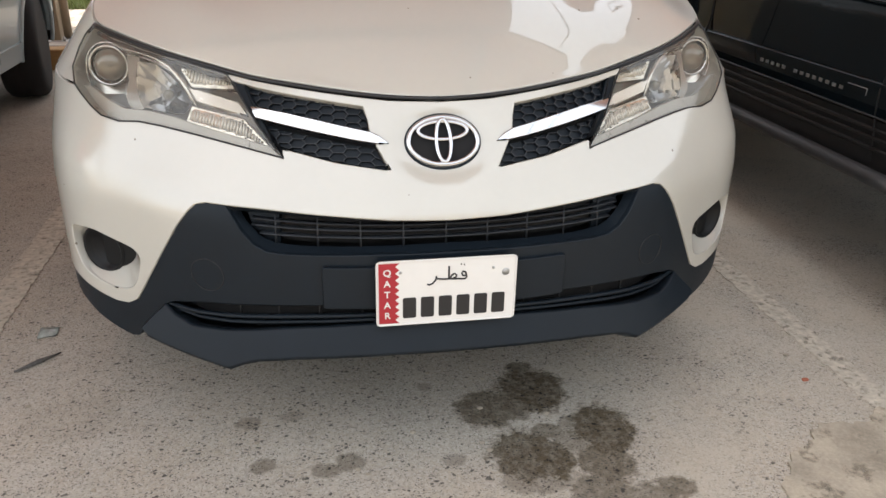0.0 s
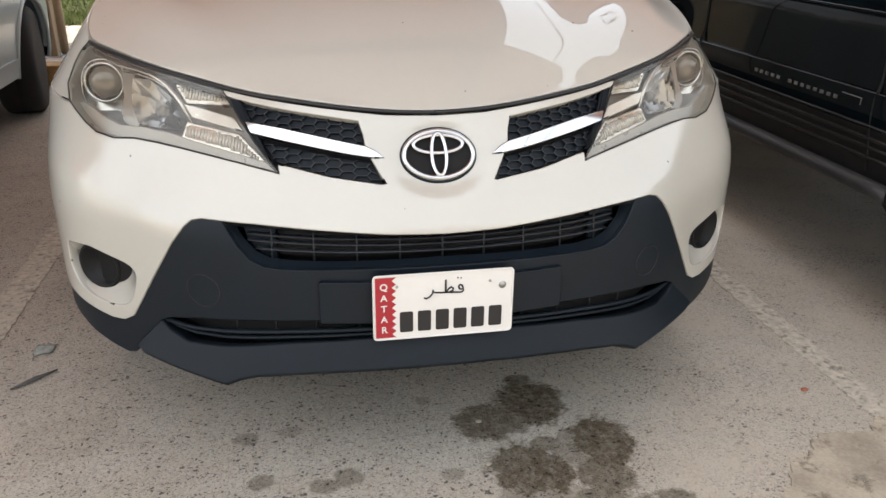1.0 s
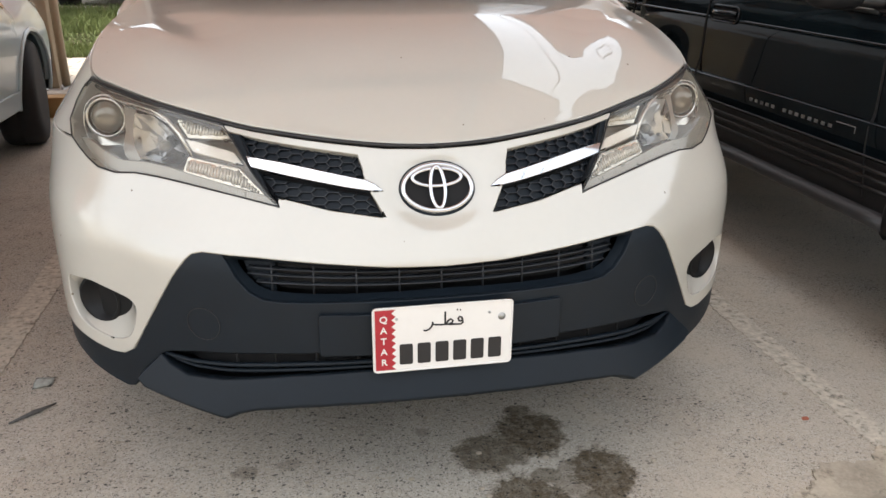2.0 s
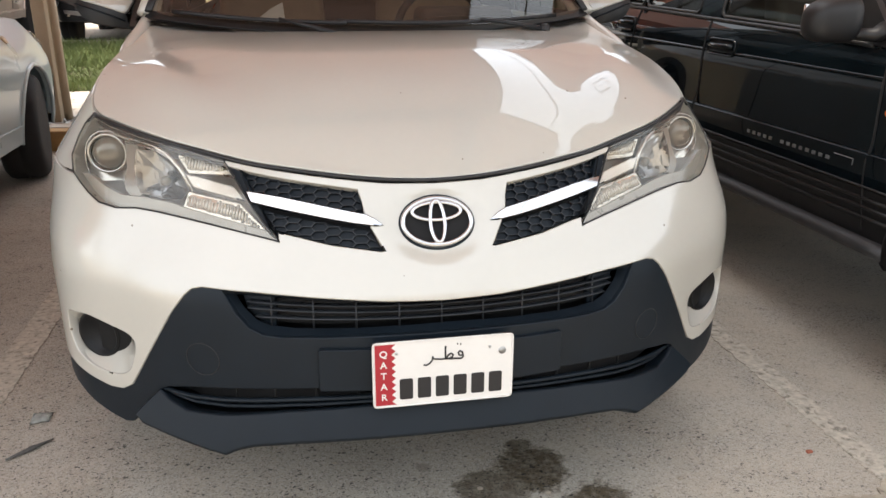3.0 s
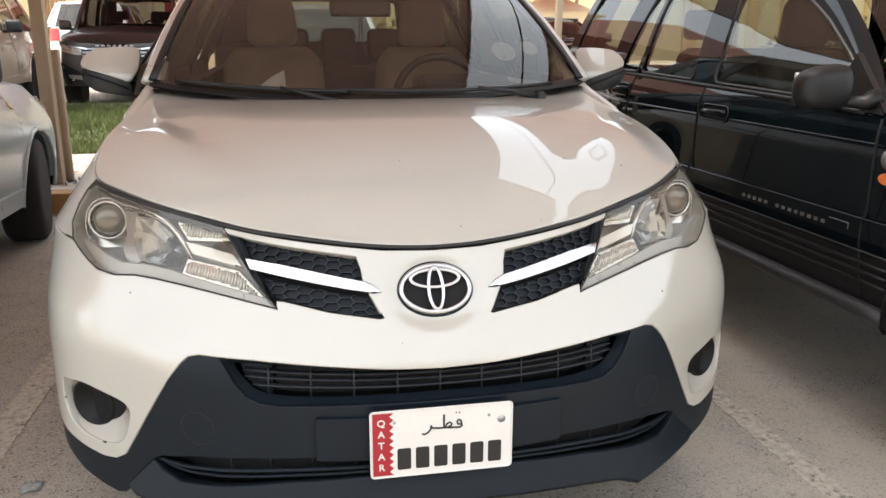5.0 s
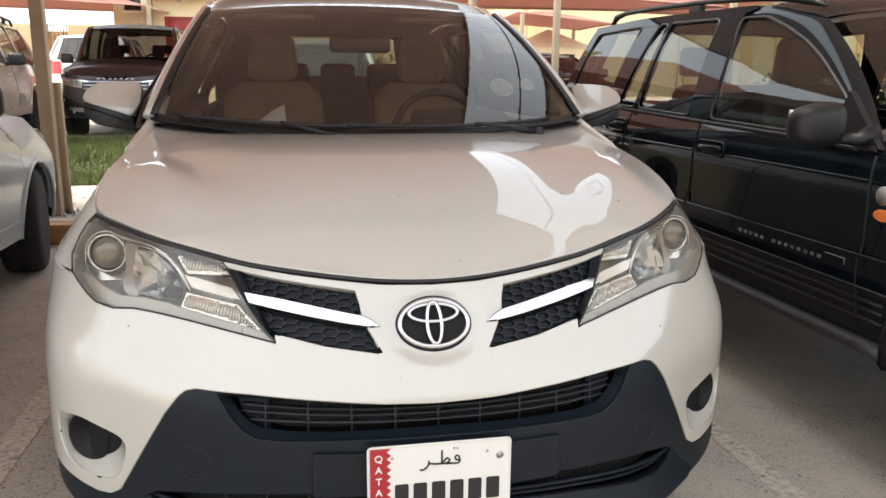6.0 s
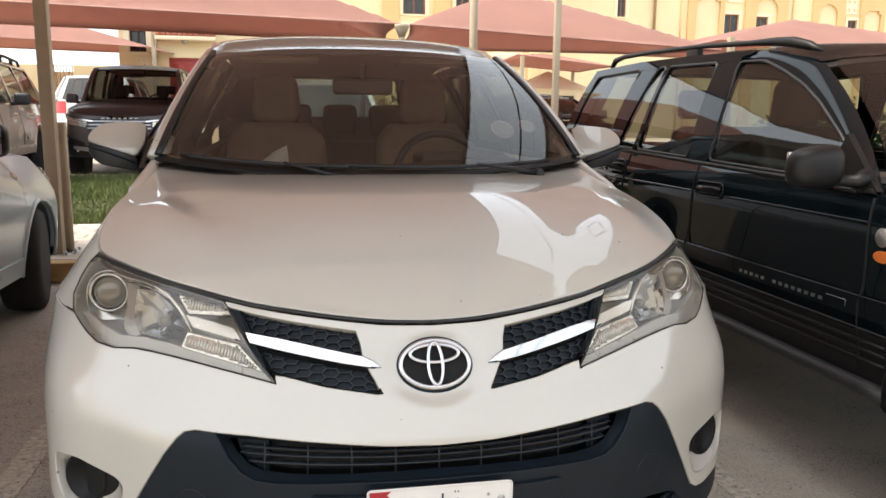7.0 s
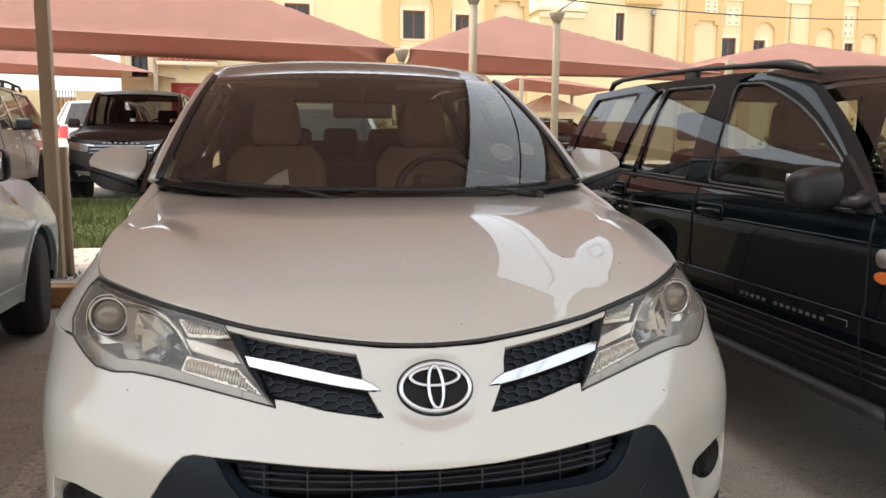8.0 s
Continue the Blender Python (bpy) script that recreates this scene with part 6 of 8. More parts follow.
# emblem: plain oval rings
emb = new("emblem")
emb.parent = car
emb["label"] = "oval chrome emblem on black"
ez = 0.791
panel("emblem_disc", ellipse(0, ez, 0.079, 0.046, 40), R_SURF, M_DARK, emb, FRONT, 0.02, 0.006, 0.005)


def oval(name, cx, cz, rx, rz, r, off):
    part(name, tube_bm([Vector(R_SURF(a, b)) + normal_of(R_SURF, a, b, FRONT) * off for a, b in ellipse(cx, cz, rx, rz, 56)], r, 10, True), M_CHROME, emb)


oval("emblem_ring", 0, ez, 0.0800, 0.0450, 0.0056, 0.010)
oval("emblem_oval", 0, ez + 0.0185, 0.0570, 0.0170, 0.0047, 0.012)
oval("emblem_oval", 0, ez - 0.001, 0.0165, 0.0400, 0.0047, 0.014)
part("emblem_surround", tube_bm([Vector(R_SURF(a, b)) + normal_of(R_SURF, a, b, FRONT) * 0.004 for a, b in ellipse(0, ez, 0.0865, 0.0515, 56)], 0.0030, 8, True), M_CLAD, emb)


# head lamps
def head_lamp(sg):
    M = (lambda o: o) if sg > 0 else flip
    hl = new("headlamp")
    hl.parent = car
    hl["label"] = "hazed clear headlamp with projector and chrome reflector"
    lens = panel("lamp_lens", M(LAMP), R_SURF, M_LENS, hl, FRONT, 0.02, 0.006, 0.004, "slightly yellowed clear lens", bevel=0.003)
    lens.visible_shadow = False
    panel("lamp_bowl", M(inset(LAMP, 0.010)), R_SURF, M_LAMPGREY, hl, FRONT, 0.03, 0.0, -0.105)
    loft_ring("lamp_wall", M(inset(LAMP, 0.002)), M(inset(LAMP, 0.011)), R_SURF, -0.002, -0.104, M_LAMPGREY, hl, 48, FRONT)
    rimo = [Vector(R_SURF(a, b)) + normal_of(R_SURF, a, b, FRONT) * 0.003 for a, b in M(LAMP)]
    part("lamp_gasket", tube_bm(rimo, 0.0020, 6, True), M_BLACK, hl)

    def at(s, z, off):
        return Vector(R_SURF(sg * s, z)) + normal_of(R_SURF, sg * s, z, FRONT) * off
    face = Matrix.Rotation(radians(sg * 9), 4, "Z") @ Matrix.Rotation(radians(-4), 4, "X")
    # projector in its drop-shaped bezel
    c = Vector((sg * 0.727, 0.424, 0.898))
    pm = Matrix.Translation(c) @ face
    part("projector_ring", lathe_bm([(0.038, 0.014), (0.040, -0.008), (0.043, -0.014), (0.047, -0.012), (0.049, 0.0), (0.050, 0.014)], 44, "y"), M_CHROME, hl, m=pm)
    part("projector_lens", lathe_bm([(0.040, 0.004), (0.037, -0.008), (0.029, -0.017), (0.016, -0.022), (0.001, -0.024)], 40, "y"), M_LENSDARK, hl, m=pm)
    drop = rounded([(0.030, 0.046), (0.050, 0.022), (0.055, -0.020), (0.046, -0.056), (0.022, -0.083), (-0.012, -0.101), (-0.034, -0.103), (-0.047, -0.082), (-0.052, -0.025), (-0.050, 0.026), (-0.028, 0.050), (0.006, 0.053)], 0.03, 4)
    edge_ = by_angle(drop, 40, (0, 0))
    bm = bmesh.new()
    rings = []
    for t in np.linspace(0, 1, 7):
        ring = []
        for k, q in enumerate(edge_):
            a = 2 * math.pi * k / 40
            u, w = 0.047 * math.cos(a) * (1 - t) + q[0] * t, 0.047 * math.sin(a) * (1 - t) + q[1] * t
            ring.append(bm.verts.new(c + face.to_3x3() @ Vector((sg * u, 0.012 - 0.018 * t ** 2.2, w))))
        rings.append(ring)
    for r0, r1 in zip(rings, rings[1:]):
        for k in range(40):
            bm.faces.new((r0[k], r0[(k + 1) % 40], r1[(k + 1) % 40], r1[k]))
    rim_path = [v.co.copy() for v in rings[-1]]
    bmesh.ops.recalc_face_normals(bm, faces=bm.faces[:])
    part("projector_bezel", bm, M_SILVERTRIM, hl)
    part("bezel_rim", tube_bm(rim_path, 0.0021, 6, True), M_CHROME, hl)
    # high beam reflector: a faceted hollow under the brow
    bowl = [(0.838, 0.935), (0.806, 0.892), (0.765, 0.842), (0.700, 0.836), (0.640, 0.838), (0.628, 0.856), (0.660, 0.884), (0.708, 0.910), (0.770, 0.934)]
    c2, jit = (0.735, 0.884), random.Random(5)
    edge_ = by_angle(bowl, 26, c2)
    bm = bmesh.new()
    rings = []
    for t in (1.0, 0.86, 0.68, 0.48, 0.28, 0.12):
        rings.append([bm.verts.new(at(c2[0] + (q[0] - c2[0]) * t, c2[1] + (q[1] - c2[1]) * t, -0.034 - 0.066 * (1 - t ** 2) + jit.uniform(-1, 1) * 0.0016 * (t < 1))) for q in edge_])
    for r0, r1 in zip(rings, rings[1:]):
        for k in range(26):
            bm.faces.new((r0[k], r0[(k + 1) % 26], r1[(k + 1) % 26], r1[k]))
    bm.faces.new(rings[-1])
    bmesh.ops.recalc_face_normals(bm, faces=bm.faces[:])
    part("reflector_bowl", bm, M_CHROME, hl, smooth=False)
    m2 = Matrix.Translation(at(c2[0], c2[1], -0.078)) @ face
    part("bulb_shield", lathe_bm([(0.001, -0.020), (0.010, -0.019), (0.013, -0.012), (0.012, 0.03)], 20, "y"), M_LENSDARK, hl, m=m2)
    # divider, brow, lower bezel, light strip, ribbed units
    panel("lamp_divider", M([(0.895, 0.950), (0.868, 0.952), (0.838, 0.940), (0.806, 0.892), (0.765, 0.838), (0.790, 0.830), (0.816, 0.846), (0.842, 0.900)]), R_SURF, M_BEZEL, hl, FRONT, 0.02, 0.03, -0.040)
    brow = [(1.0, 0.958), (0.94, 0.960), (0.872, 0.952), (0.81, 0.949), (0.757, 0.941), (0.706, 0.924), (0.664, 0.899), (0.622, 0.863)]
    part("lamp_brow", tube_bm([at(a, b, -0.020) for a, b in brow], [0.003, 0.005, 0.006, 0.0065, 0.0065, 0.0065, 0.006, 0.004], 10, flat=0.8), M_SILVERTRIM, hl)
    part("brow_edge", tube_bm([at(a - 0.012, b - 0.010, -0.018) for a, b in brow[2:]], 0.0018, 6), M_CHROME, hl)
    panel("lower_bezel", M([(0.955, 0.867), (0.925, 0.851), (0.885, 0.832), (0.845, 0.815), (0.792, 0.808), (0.738, 0.812), (0.675, 0.808), (0.60, 0.800), (0.52, 0.790), (0.446, 0.780), (0.37, 0.767), (0.40, 0.784), (0.50, 0.800), (0.60, 0.815), (0.66, 0.826), (0.73, 0.832), (0.80, 0.831), (0.86, 0.846), (0.92, 0.868)]), R_SURF, M_BEZEL, hl, FRONT, 0.02, 0.012, -0.014)
    panel("light_strip", M([(0.636, 0.884), (0.50, 0.863), (0.470, 0.842), (0.607, 0.862)]), R_SURF, M_WHITESTRIP, hl, FRONT, 0.02, 0.012, -0.012, "pale daylight strip")
    for nm, ol in (("side_light", [(0.681, 0.924), (0.659, 0.931), (0.553, 0.913), (0.526, 0.893), (0.639, 0.891)]), ("indicator", [(0.627, 0.853), (0.484, 0.837), (0.44, 0.809), (0.395, 0.780), (0.50, 0.803), (0.632, 0.822)])):
        un = panel(nm, M(ol), R_SURF, M_RIBBED, hl, FRONT, 0.02, 0.016, -0.028)
        lo_s, hi_s = min(a for a, b in ol), max(a for a, b in ol)
        s = lo_s + 0.006
        while s < hi_s - 0.004:
            zs = [z for z in np.linspace(0.775, 0.935, 120) if inside((s, z), ol)]
            if len(zs) > 4:
                z0, z1 = zs[0] + 0.002 + jit.uniform(0, 0.004), zs[-1] - 0.002 - jit.uniform(0, 0.006)
                if z1 > z0 + 0.003:
                    part("rib", tube_bm([at(s, z0, -0.027), at(s, z1, -0.027)], 0.0030 + jit.uniform(0, 0.0008), 6), M_CLEARRIB, un)
            s += 0.0085
    panel("amber_bulb", M(rounded([(0.622, 0.849), (0.545, 0.841), (0.535, 0.816), (0.625, 0.825)], 0.008)), R_SURF, M_AMBERDIM, hl, FRONT, 0.02, 0.004, -0.0272, "faint amber indicator bulb cap")
    return hl


M_LAMPGREY = mat("lamp_inner_silver", (0.36, 0.35, 0.325), 0.3, 0.45, 0.15, 25, bump=0.002, bump_scale=45)
M_BEZEL = mat("lamp_bezel_grey", (0.36, 0.355, 0.335), 0.30, 0.4, 0.08, 25)
M_WHITESTRIP = mat("pale_light_guide", (0.78, 0.78, 0.77), 0.25, 0.2, 0.05, 30, coat=0.5)
M_RIBBED = mat("ribbed_reflector", (0.60, 0.58, 0.53), 0.16, 0.85, 0.3, 60)
M_CLEARRIB = mat("moulded_clear_ribs", (0.62, 0.60, 0.55), 0.12, 0.5, 0.25, 80, coat=0.5)
M_AMBERDIM = mat("faint_amber", (0.50, 0.33, 0.24), 0.25, 0.2, 0.25, 60, coat=0.5)
for sg in (-1, 1):
    head_lamp(sg)

# bonnet
es = np.linspace(0.0, 1.93, 500)
edge = np.array([R_SURF(s, hood_edge(s)) for s in es])
HX = lambda y: float(np.interp(y, edge[:, 1], edge[:, 0]))
HZ = lambda y: float(np.interp(y, edge[:, 1], edge[:, 2]))
Y0 = float(edge[0, 1])
ridge = spline([Y0, 0.165, 0.20, 0.26, 0.34, 0.44, 0.56, 0.70, 0.85, 1.00, 1.15], [0.879, 0.9222, 0.9515, 0.9935, 1.0367, 1.0737, 1.1007, 1.1193, 1.1305, 1.1356, 1.138])
brink = spline([0.12, 0.20, 0.32, 0.50, 0.70, 0.95, 1.06, 1.16], [0.879, 0.9085, 0.953, 0.9985, 1.048, 1.101, 1.126, 1.148])
spread = spline([0.12, 0.16, 0.20, 0.28, 0.36, 0.46, 0.60, 0.80, 1.00, 1.16], [0.09, 0.2376, 0.354, 0.530, 0.655, 0.748, 0.793, 0.7912, 0.765, 0.738])
# a soft swage runs back along each shoulder of the bonnet
finger = spline([0.10, 0.276, 0.317, 0.418, 0.606, 0.806, 1.16], [0.33, 0.415, 0.445, 0.490, 0.566, 0.646, 0.76])
swell = lerp([0.0, 0.28, 0.40, 0.55, 0.70, 0.80, 0.92], [0.0, 0.0, 1.7, 2.6, 2.2, 0.9, 0.0])


def bonnet_surf(x, y):
    w = min(1.0, abs(x) / max(0.02, HX(y)))
    ws = min(1.0, abs(x) / max(0.03, spread(y)))
    fair = ridge(y) - (ridge(y) - brink(y)) * ws ** 2.6
    edge_fit = ridge(y) + (HZ(y) - ridge(y)) * w ** 2.6
    k = min(1.0, max(0.0, (w - 0.72) / 0.28))
    k = k * k * (3 - 2 * k)
    d = abs(x) - finger(y) - 0.012
    r = 0.105 if d < 0 else 0.17
    d /= r
    swage = 0.124 * r * swell(y) * d * math.exp(-d * d) * (1 - k)
    return (x, y, fair * (1 - k) + edge_fit * k + swage)


rear_edge = [(0.735, 1.150), (0.69, 1.085), (0.60, 1.025), (0.45, 0.975), (0.25, 0.945), (0, 0.935)]
side_pts = [(p[0] - 0.004, p[1]) for p in edge[::7] if p[0] > 0.004 and p[1] < 1.15]
bn = both([(0, Y0 + 0.001)] + side_pts + rear_edge)
panel("bonnet", bn, bonnet_surf, M_PEARL, car, (0, -0.3, 1), 0.03, 0.016, 0.004, "pearl white bonnet with clear sky and canopy mirrored in it", bevel=0.004)
part("engine_cover", box_bm(-0.70, 0.70, 0.42, 1.0, 0.55, 0.92, 0.04), M_DARK, car)

# wings, doors, tail: one skin from the lamp to the tail lamp on each side, with wheel openings
belt_z = lerp([1.0, 1.7, 2.0, 3.4, 4.6, 5.6], [1.0, 1.125, 1.135, 1.16, 1.20, 1.20])
S_END = R_PLAN[2]
for sg in (-1, 1):
    M = (lambda o: o) if sg > 0 else flip
    top = [(s, hood_edge(s) - 0.004) for s in (1.055, 1.12, 1.2, 1.35, 1.5, 1.65, 1.8)] + [(1.92, 1.160), (2.05, 1.158), (2.3, 1.155), (2.6, 1.155), (3.4, 1.165), (4.2, 1.185), (s_of(4.2), 1.19), (S_END - 0.9, 1.19), (S_END, 1.19)]
    low = [(0.967, 0.864), (1.08, 0.864), (1.20, 0.864), (s_of(0.80), 0.80)] + [p for p in arch_pts(Y1, 100, -8, 12)] + arch_pts(Y2, 188, -8, 17) + [(S_END - 0.7, 0.36), (S_END, 0.36)]
    skin = low + top[::-1] + [(1.024, 0.981), (1.049, 0.962), (1.049, 0.932), (1.023, 0.893)]
    panel("body_side", M(skin), R_SURF, M_PEARL, car, (sg, 0, 0), (0.05, 0.05), 0.03, 0.004, bevel=0.003)
    for yc in (Y1, Y2):
        ol = arch_pts(yc, 186, -6, 19) + arch_pts(yc, -6, 186, 19, 0.055)
        panel("wheel_arch_trim", M(ol), R_SURF, M_CLAD, car, (sg, 0, 0), 0.06, 0.03, 0.008 if yc > 2 else 0.005) if yc > 2 else None
        wheel(car, sg * 0.80, yc, R_WHEEL, 0.225, sg, rim=M_ALLOY, spokes=5)
    panel("sill_cladding", M([(s_of(Y1 + R_ARCH), 0.28), (s_of(Y2 - R_ARCH), 0.28), (s_of(Y2 - R_ARCH), 0.42), (s_of(Y1 + R_ARCH), 0.42)]), R_SURF, M_CLAD, car, (sg, 0, 0), (0.2, 0.05), 0.04, 0.010)
    for yd in (1.45, 2.50):
        part("door_gap", tube_bm([Vector(R_SURF(sg * s_of(yd), 0.43 + 0.70 * k / 8)) + Vector((sg * 0.004, 0, 0)) for k in range(9)], 0.004, 5), M_DARK, car)
        part("door_handle", tube_bm([Vector(R_SURF(sg * s_of(yd + 0.78 + 0.06 * k), 1.02)) + Vector((sg * (0.04 if 0 < k < 3 else 0.006), 0, 0)) for k in range(4)], 0.014, 8), M_PEARL, car)
    panel("tail_lamp", M(rounded([(S_END - 0.80, 0.90), (S_END - 0.42, 0.94), (S_END - 0.42, 1.10), (S_END - 1.02, 1.14)], 0.03)), R_SURF, M_RED, car, (0, 1, 0), 0.05, 0.02, 0.016)
panel("rear_bumper", [(-S_END + 0.0, 0.30), (-S_END + 0.95, 0.30), (-S_END + 0.95, 0.62), (-S_END, 0.62)], R_SURF, M_CLAD, car, (0, 1, 0), 0.06, 0.02, 0.012)
panel("rear_bumper", [(S_END - 0.0, 0.30), (S_END - 0.95, 0.30), (S_END - 0.95, 0.62), (S_END, 0.62)], R_SURF, M_CLAD, car, (0, 1, 0), 0.06, 0.02, 0.012)
part("underbody", box_bm(-0.62, 0.62, 0.22, 4.35, 0.22, 0.55, 0.05), M_DARK, car)
part("floor_pan", box_bm(-0.88, 0.88, Y1 + R_ARCH + 0.02, Y2 - R_ARCH - 0.02, 0.29, 0.42, 0.02), M_DARK, car)
part("wheel_housing", box_bm(-0.66, 0.66, 0.45, 1.35, 0.5, 0.90, 0.05), M_DARK, car)
part("tailgate", box_bm(-0.80, 0.80, 4.30, 4.44, 0.80, 1.31, 0.03, 3), M_PEARL, car)
part("tailgate_trim", box_bm(-0.79, 0.79, 4.27, 4.296, 0.82, 1.32, 0.01, 2), M_CABIN, car)
for sg in (-1, 1):
    part("door_trim", grid_bm(lambda u, v: (sg * (0.850 - 0.020 * (1 - v) + 0.012 * math.sin(math.pi * v) - 0.04 * max(0, u - 0.7)), 1.58 + 2.70 * u, 0.90 + (0.268 + 0.045 * u) * v), 18, 6, thick=0.02), M_CABIN, car)
part("load_floor", box_bm(-0.75, 0.75, 3.15, 4.40, 0.55, 0.82, 0.04), M_CABIN, car)

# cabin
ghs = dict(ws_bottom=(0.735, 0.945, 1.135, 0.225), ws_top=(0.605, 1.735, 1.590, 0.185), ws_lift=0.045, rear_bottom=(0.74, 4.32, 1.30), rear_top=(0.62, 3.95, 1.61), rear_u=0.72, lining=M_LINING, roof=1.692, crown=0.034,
           belt=[(1.0, 1.145), (2.0, 1.150), (3.0, 1.165), (4.5, 1.20)], cant=[(1.85, 1.545), (2.3, 1.60), (3.2, 1.61), (4.0, 1.575)], belt_x=0.865, cant_x=0.625, a_r=0.019,
           panes=[(1.50, 2.42, 2.45, 2.0), (2.52, 3.30, 3.22, 2.54), (3.42, 4.05, 3.82, 3.36)], pillars=[(2.42, 2.52, 2.54, 2.45), (3.30, 3.42, 3.36, 3.22), (4.05, 4.38, 3.98, 3.82)], rear_glass=M_REARGLASS)
wind = greenhouse(car, ghs, M_PEARL, glass_side=M_TINTPALE, glass_front=M_GLASS, pillar=M_BLACK)
for sg in (-1, 1):
    path = [Vector(wind(sg * 0.985, v)) + Vector((0, -0.004, 0.004)) for v in np.linspace(0.02, 0.99, 10)]
    part("pillar_seal", tube_bm(path, 0.013, 8, flat=0.5), M_BLACK, car)
    shoulder = [(0.762, 0.84, 1.052), (0.757, 0.96, 1.090), (0.749, 1.05, 1.113), (0.739, 1.12, 1.133), (0.732, 1.20, 1.157), (0.725, 1.28, 1.183), (0.704, 1.37, 1.240)]
    part("wing_shoulder", tube_bm([(sg * a, b, c) for a, b, c in shoulder], [0.010, 0.021, 0.023, 0.023, 0.023, 0.021, 0.010], 14), M_PEARL, car)
part("cowl_panel", grid_bm(lambda u, v: ((2 * u - 1) * 0.74, 0.925 + 0.225 * (2 * u - 1) ** 2 + 0.11 * v, 1.118 + 0.045 * (2 * u - 1) ** 2 + 0.004 * v), 24, 4, thick=0.02), M_BLACK, car)
part("dashboard", grid_bm(lambda u, v: ((2 * u - 1) * 0.76, 1.02 + 0.20 * (2 * u - 1) ** 2 + 0.62 * v, 1.11 + 0.035 * math.sin(math.pi * v) - (0.35 * max(0, v - 0.8) / 0.2) + 0.03 * math.exp(-((2 * u - 1 - 0.45) / 0.25) ** 2) * v), 24, 12, thick=0.03), M_CABIN, car)
part("instrument_hood", box_bm(0.19, 0.55, 1.45, 1.66, 1.10, 1.19, 0.04, 4), M_CABIN, car)


def wiper(p0, u0, u1, v0, v1):
    w = new("wiper")
    w.parent = car
    pts = [Vector(wind(u0 + (u1 - u0) * t, v0 + (v1 - v0) * t)) + Vector((0, -0.012, 0.008)) for t in np.linspace(0, 1, 14)]
    part("wiper_blade", tube_bm(pts, 0.006, 6, flat=1.2), M_BLACK, w)
    mid = pts[5] + Vector((0, -0.008, 0.006))
    part("wiper_arm", tube_bm([Vector(p0), (Vector(p0) + mid) / 2 + Vector((0, -0.006, 0.004)), mid], [0.011, 0.007, 0.005], 8), M_BLACK, w)
    part("wiper_pivot", lathe_bm([(0.018, -0.02), (0.018, 0.012), (0.01, 0.018)], 16, "z", None, p0), M_BLACK, w)


wiper((0.53, 1.02, 1.135), 0.80, -0.20, 0.012, 0.045)
wiper((-0.12, 0.945, 1.120), -0.16, -0.88, 0.035, 0.030)
for x in (-0.36, 0.36):
    st = seat(car, x, 2.27, 0.695, 0.52)
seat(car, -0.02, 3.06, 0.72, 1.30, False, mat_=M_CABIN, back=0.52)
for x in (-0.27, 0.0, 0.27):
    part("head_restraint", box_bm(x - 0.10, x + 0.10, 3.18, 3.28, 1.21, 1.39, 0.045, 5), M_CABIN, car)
sw = new("steering_wheel")
sw.parent = car
sw.matrix_local = Matrix.Translation((0.31, 1.62, 1.085)) @ Matrix.Rotation(radians(-24), 4, "X")
part("wheel_rim", tube_bm([(0.185 * math.cos(a), 0, 0.185 * math.sin(a)) for a in np.linspace(0, 2 * math.pi, 37)[:-1]], 0.016, 10, True), M_BLACK, sw)
part("wheel_hub", box_bm(-0.08, 0.08, -0.03, 0.03, -0.07, 0.06, 0.025, 3), M_BLACK, sw)
for a in (0, 180, 270):
    part("wheel_spoke", tube_bm([(0, 0, -0.01), (0.18 * math.cos(radians(a)), 0, 0.18 * math.sin(radians(a)))], 0.018, 8, flat=0.6), M_BLACK, sw)
rm = new("rear_view_mirror")
rm.parent = car
rm.matrix_local = Matrix.Translation((0.005, 1.80, 1.442))
part("mirror_shell", box_bm(-0.125, 0.125, -0.02, 0.02, -0.032, 0.034, 0.018, 3), M_BLACK, rm)
part("mirror_stem", tube_bm([(0, 0, 0.03), (0, -0.03, 0.09)], 0.012, 8), M_BLACK, rm)
beads = new("hanging_beads")
beads.parent = rm
bm = bmesh.new()
for k in range(14):
    for x in (-0.004 - 0.004 * math.sin(k * 0.2), 0.006):
        bmesh.ops.create_icosphere(bm, subdivisions=1, radius=0.004, matrix=Matrix.Translation((x, 0.0, -0.035 - 0.0085 * k)))
part("bead_string", bm, M_BLACK, beads)
for x, w in ((-0.33, 0.16), (0.33, 0.16)):
    part("sun_visor", box_bm(x - w, x + w, 1.86, 2.02, 1.545, 1.565, 0.01, 2), M_SEAT, car)
part("tissue", poly_bm([(-0.47, 1.09), (-0.30, 1.09), (-0.31, 1.20), (-0.36, 1.175)], 1.80, 1.803, "xz"), M_PLATE, car)
# stickers inside the glass
M_STICKRIM = mat("faded_sticker_rim", (0.30, 0.20, 0.19), 0.7)
for u, v, a, b in ((0.645, 0.26, 0.062, 0.060), (0.80, 0.27, 0.045, 0.046)):
    stk = panel("windscreen_sticker", ellipse(u, v, a, b, 28), wind, M_STICKER, car, (0, -1, 0.6), 0.05, 0.0, -0.002)
    stk.visible_shadow = False
    part("sticker_rim", tube_bm([Vector(wind(u + a * math.cos(q), v + b * math.sin(q))) + Vector((0, 0.004, 0)) for q in np.linspace(0, 2 * math.pi, 29)[:-1]], 0.0016, 5, True), M_STICKRIM, stk)


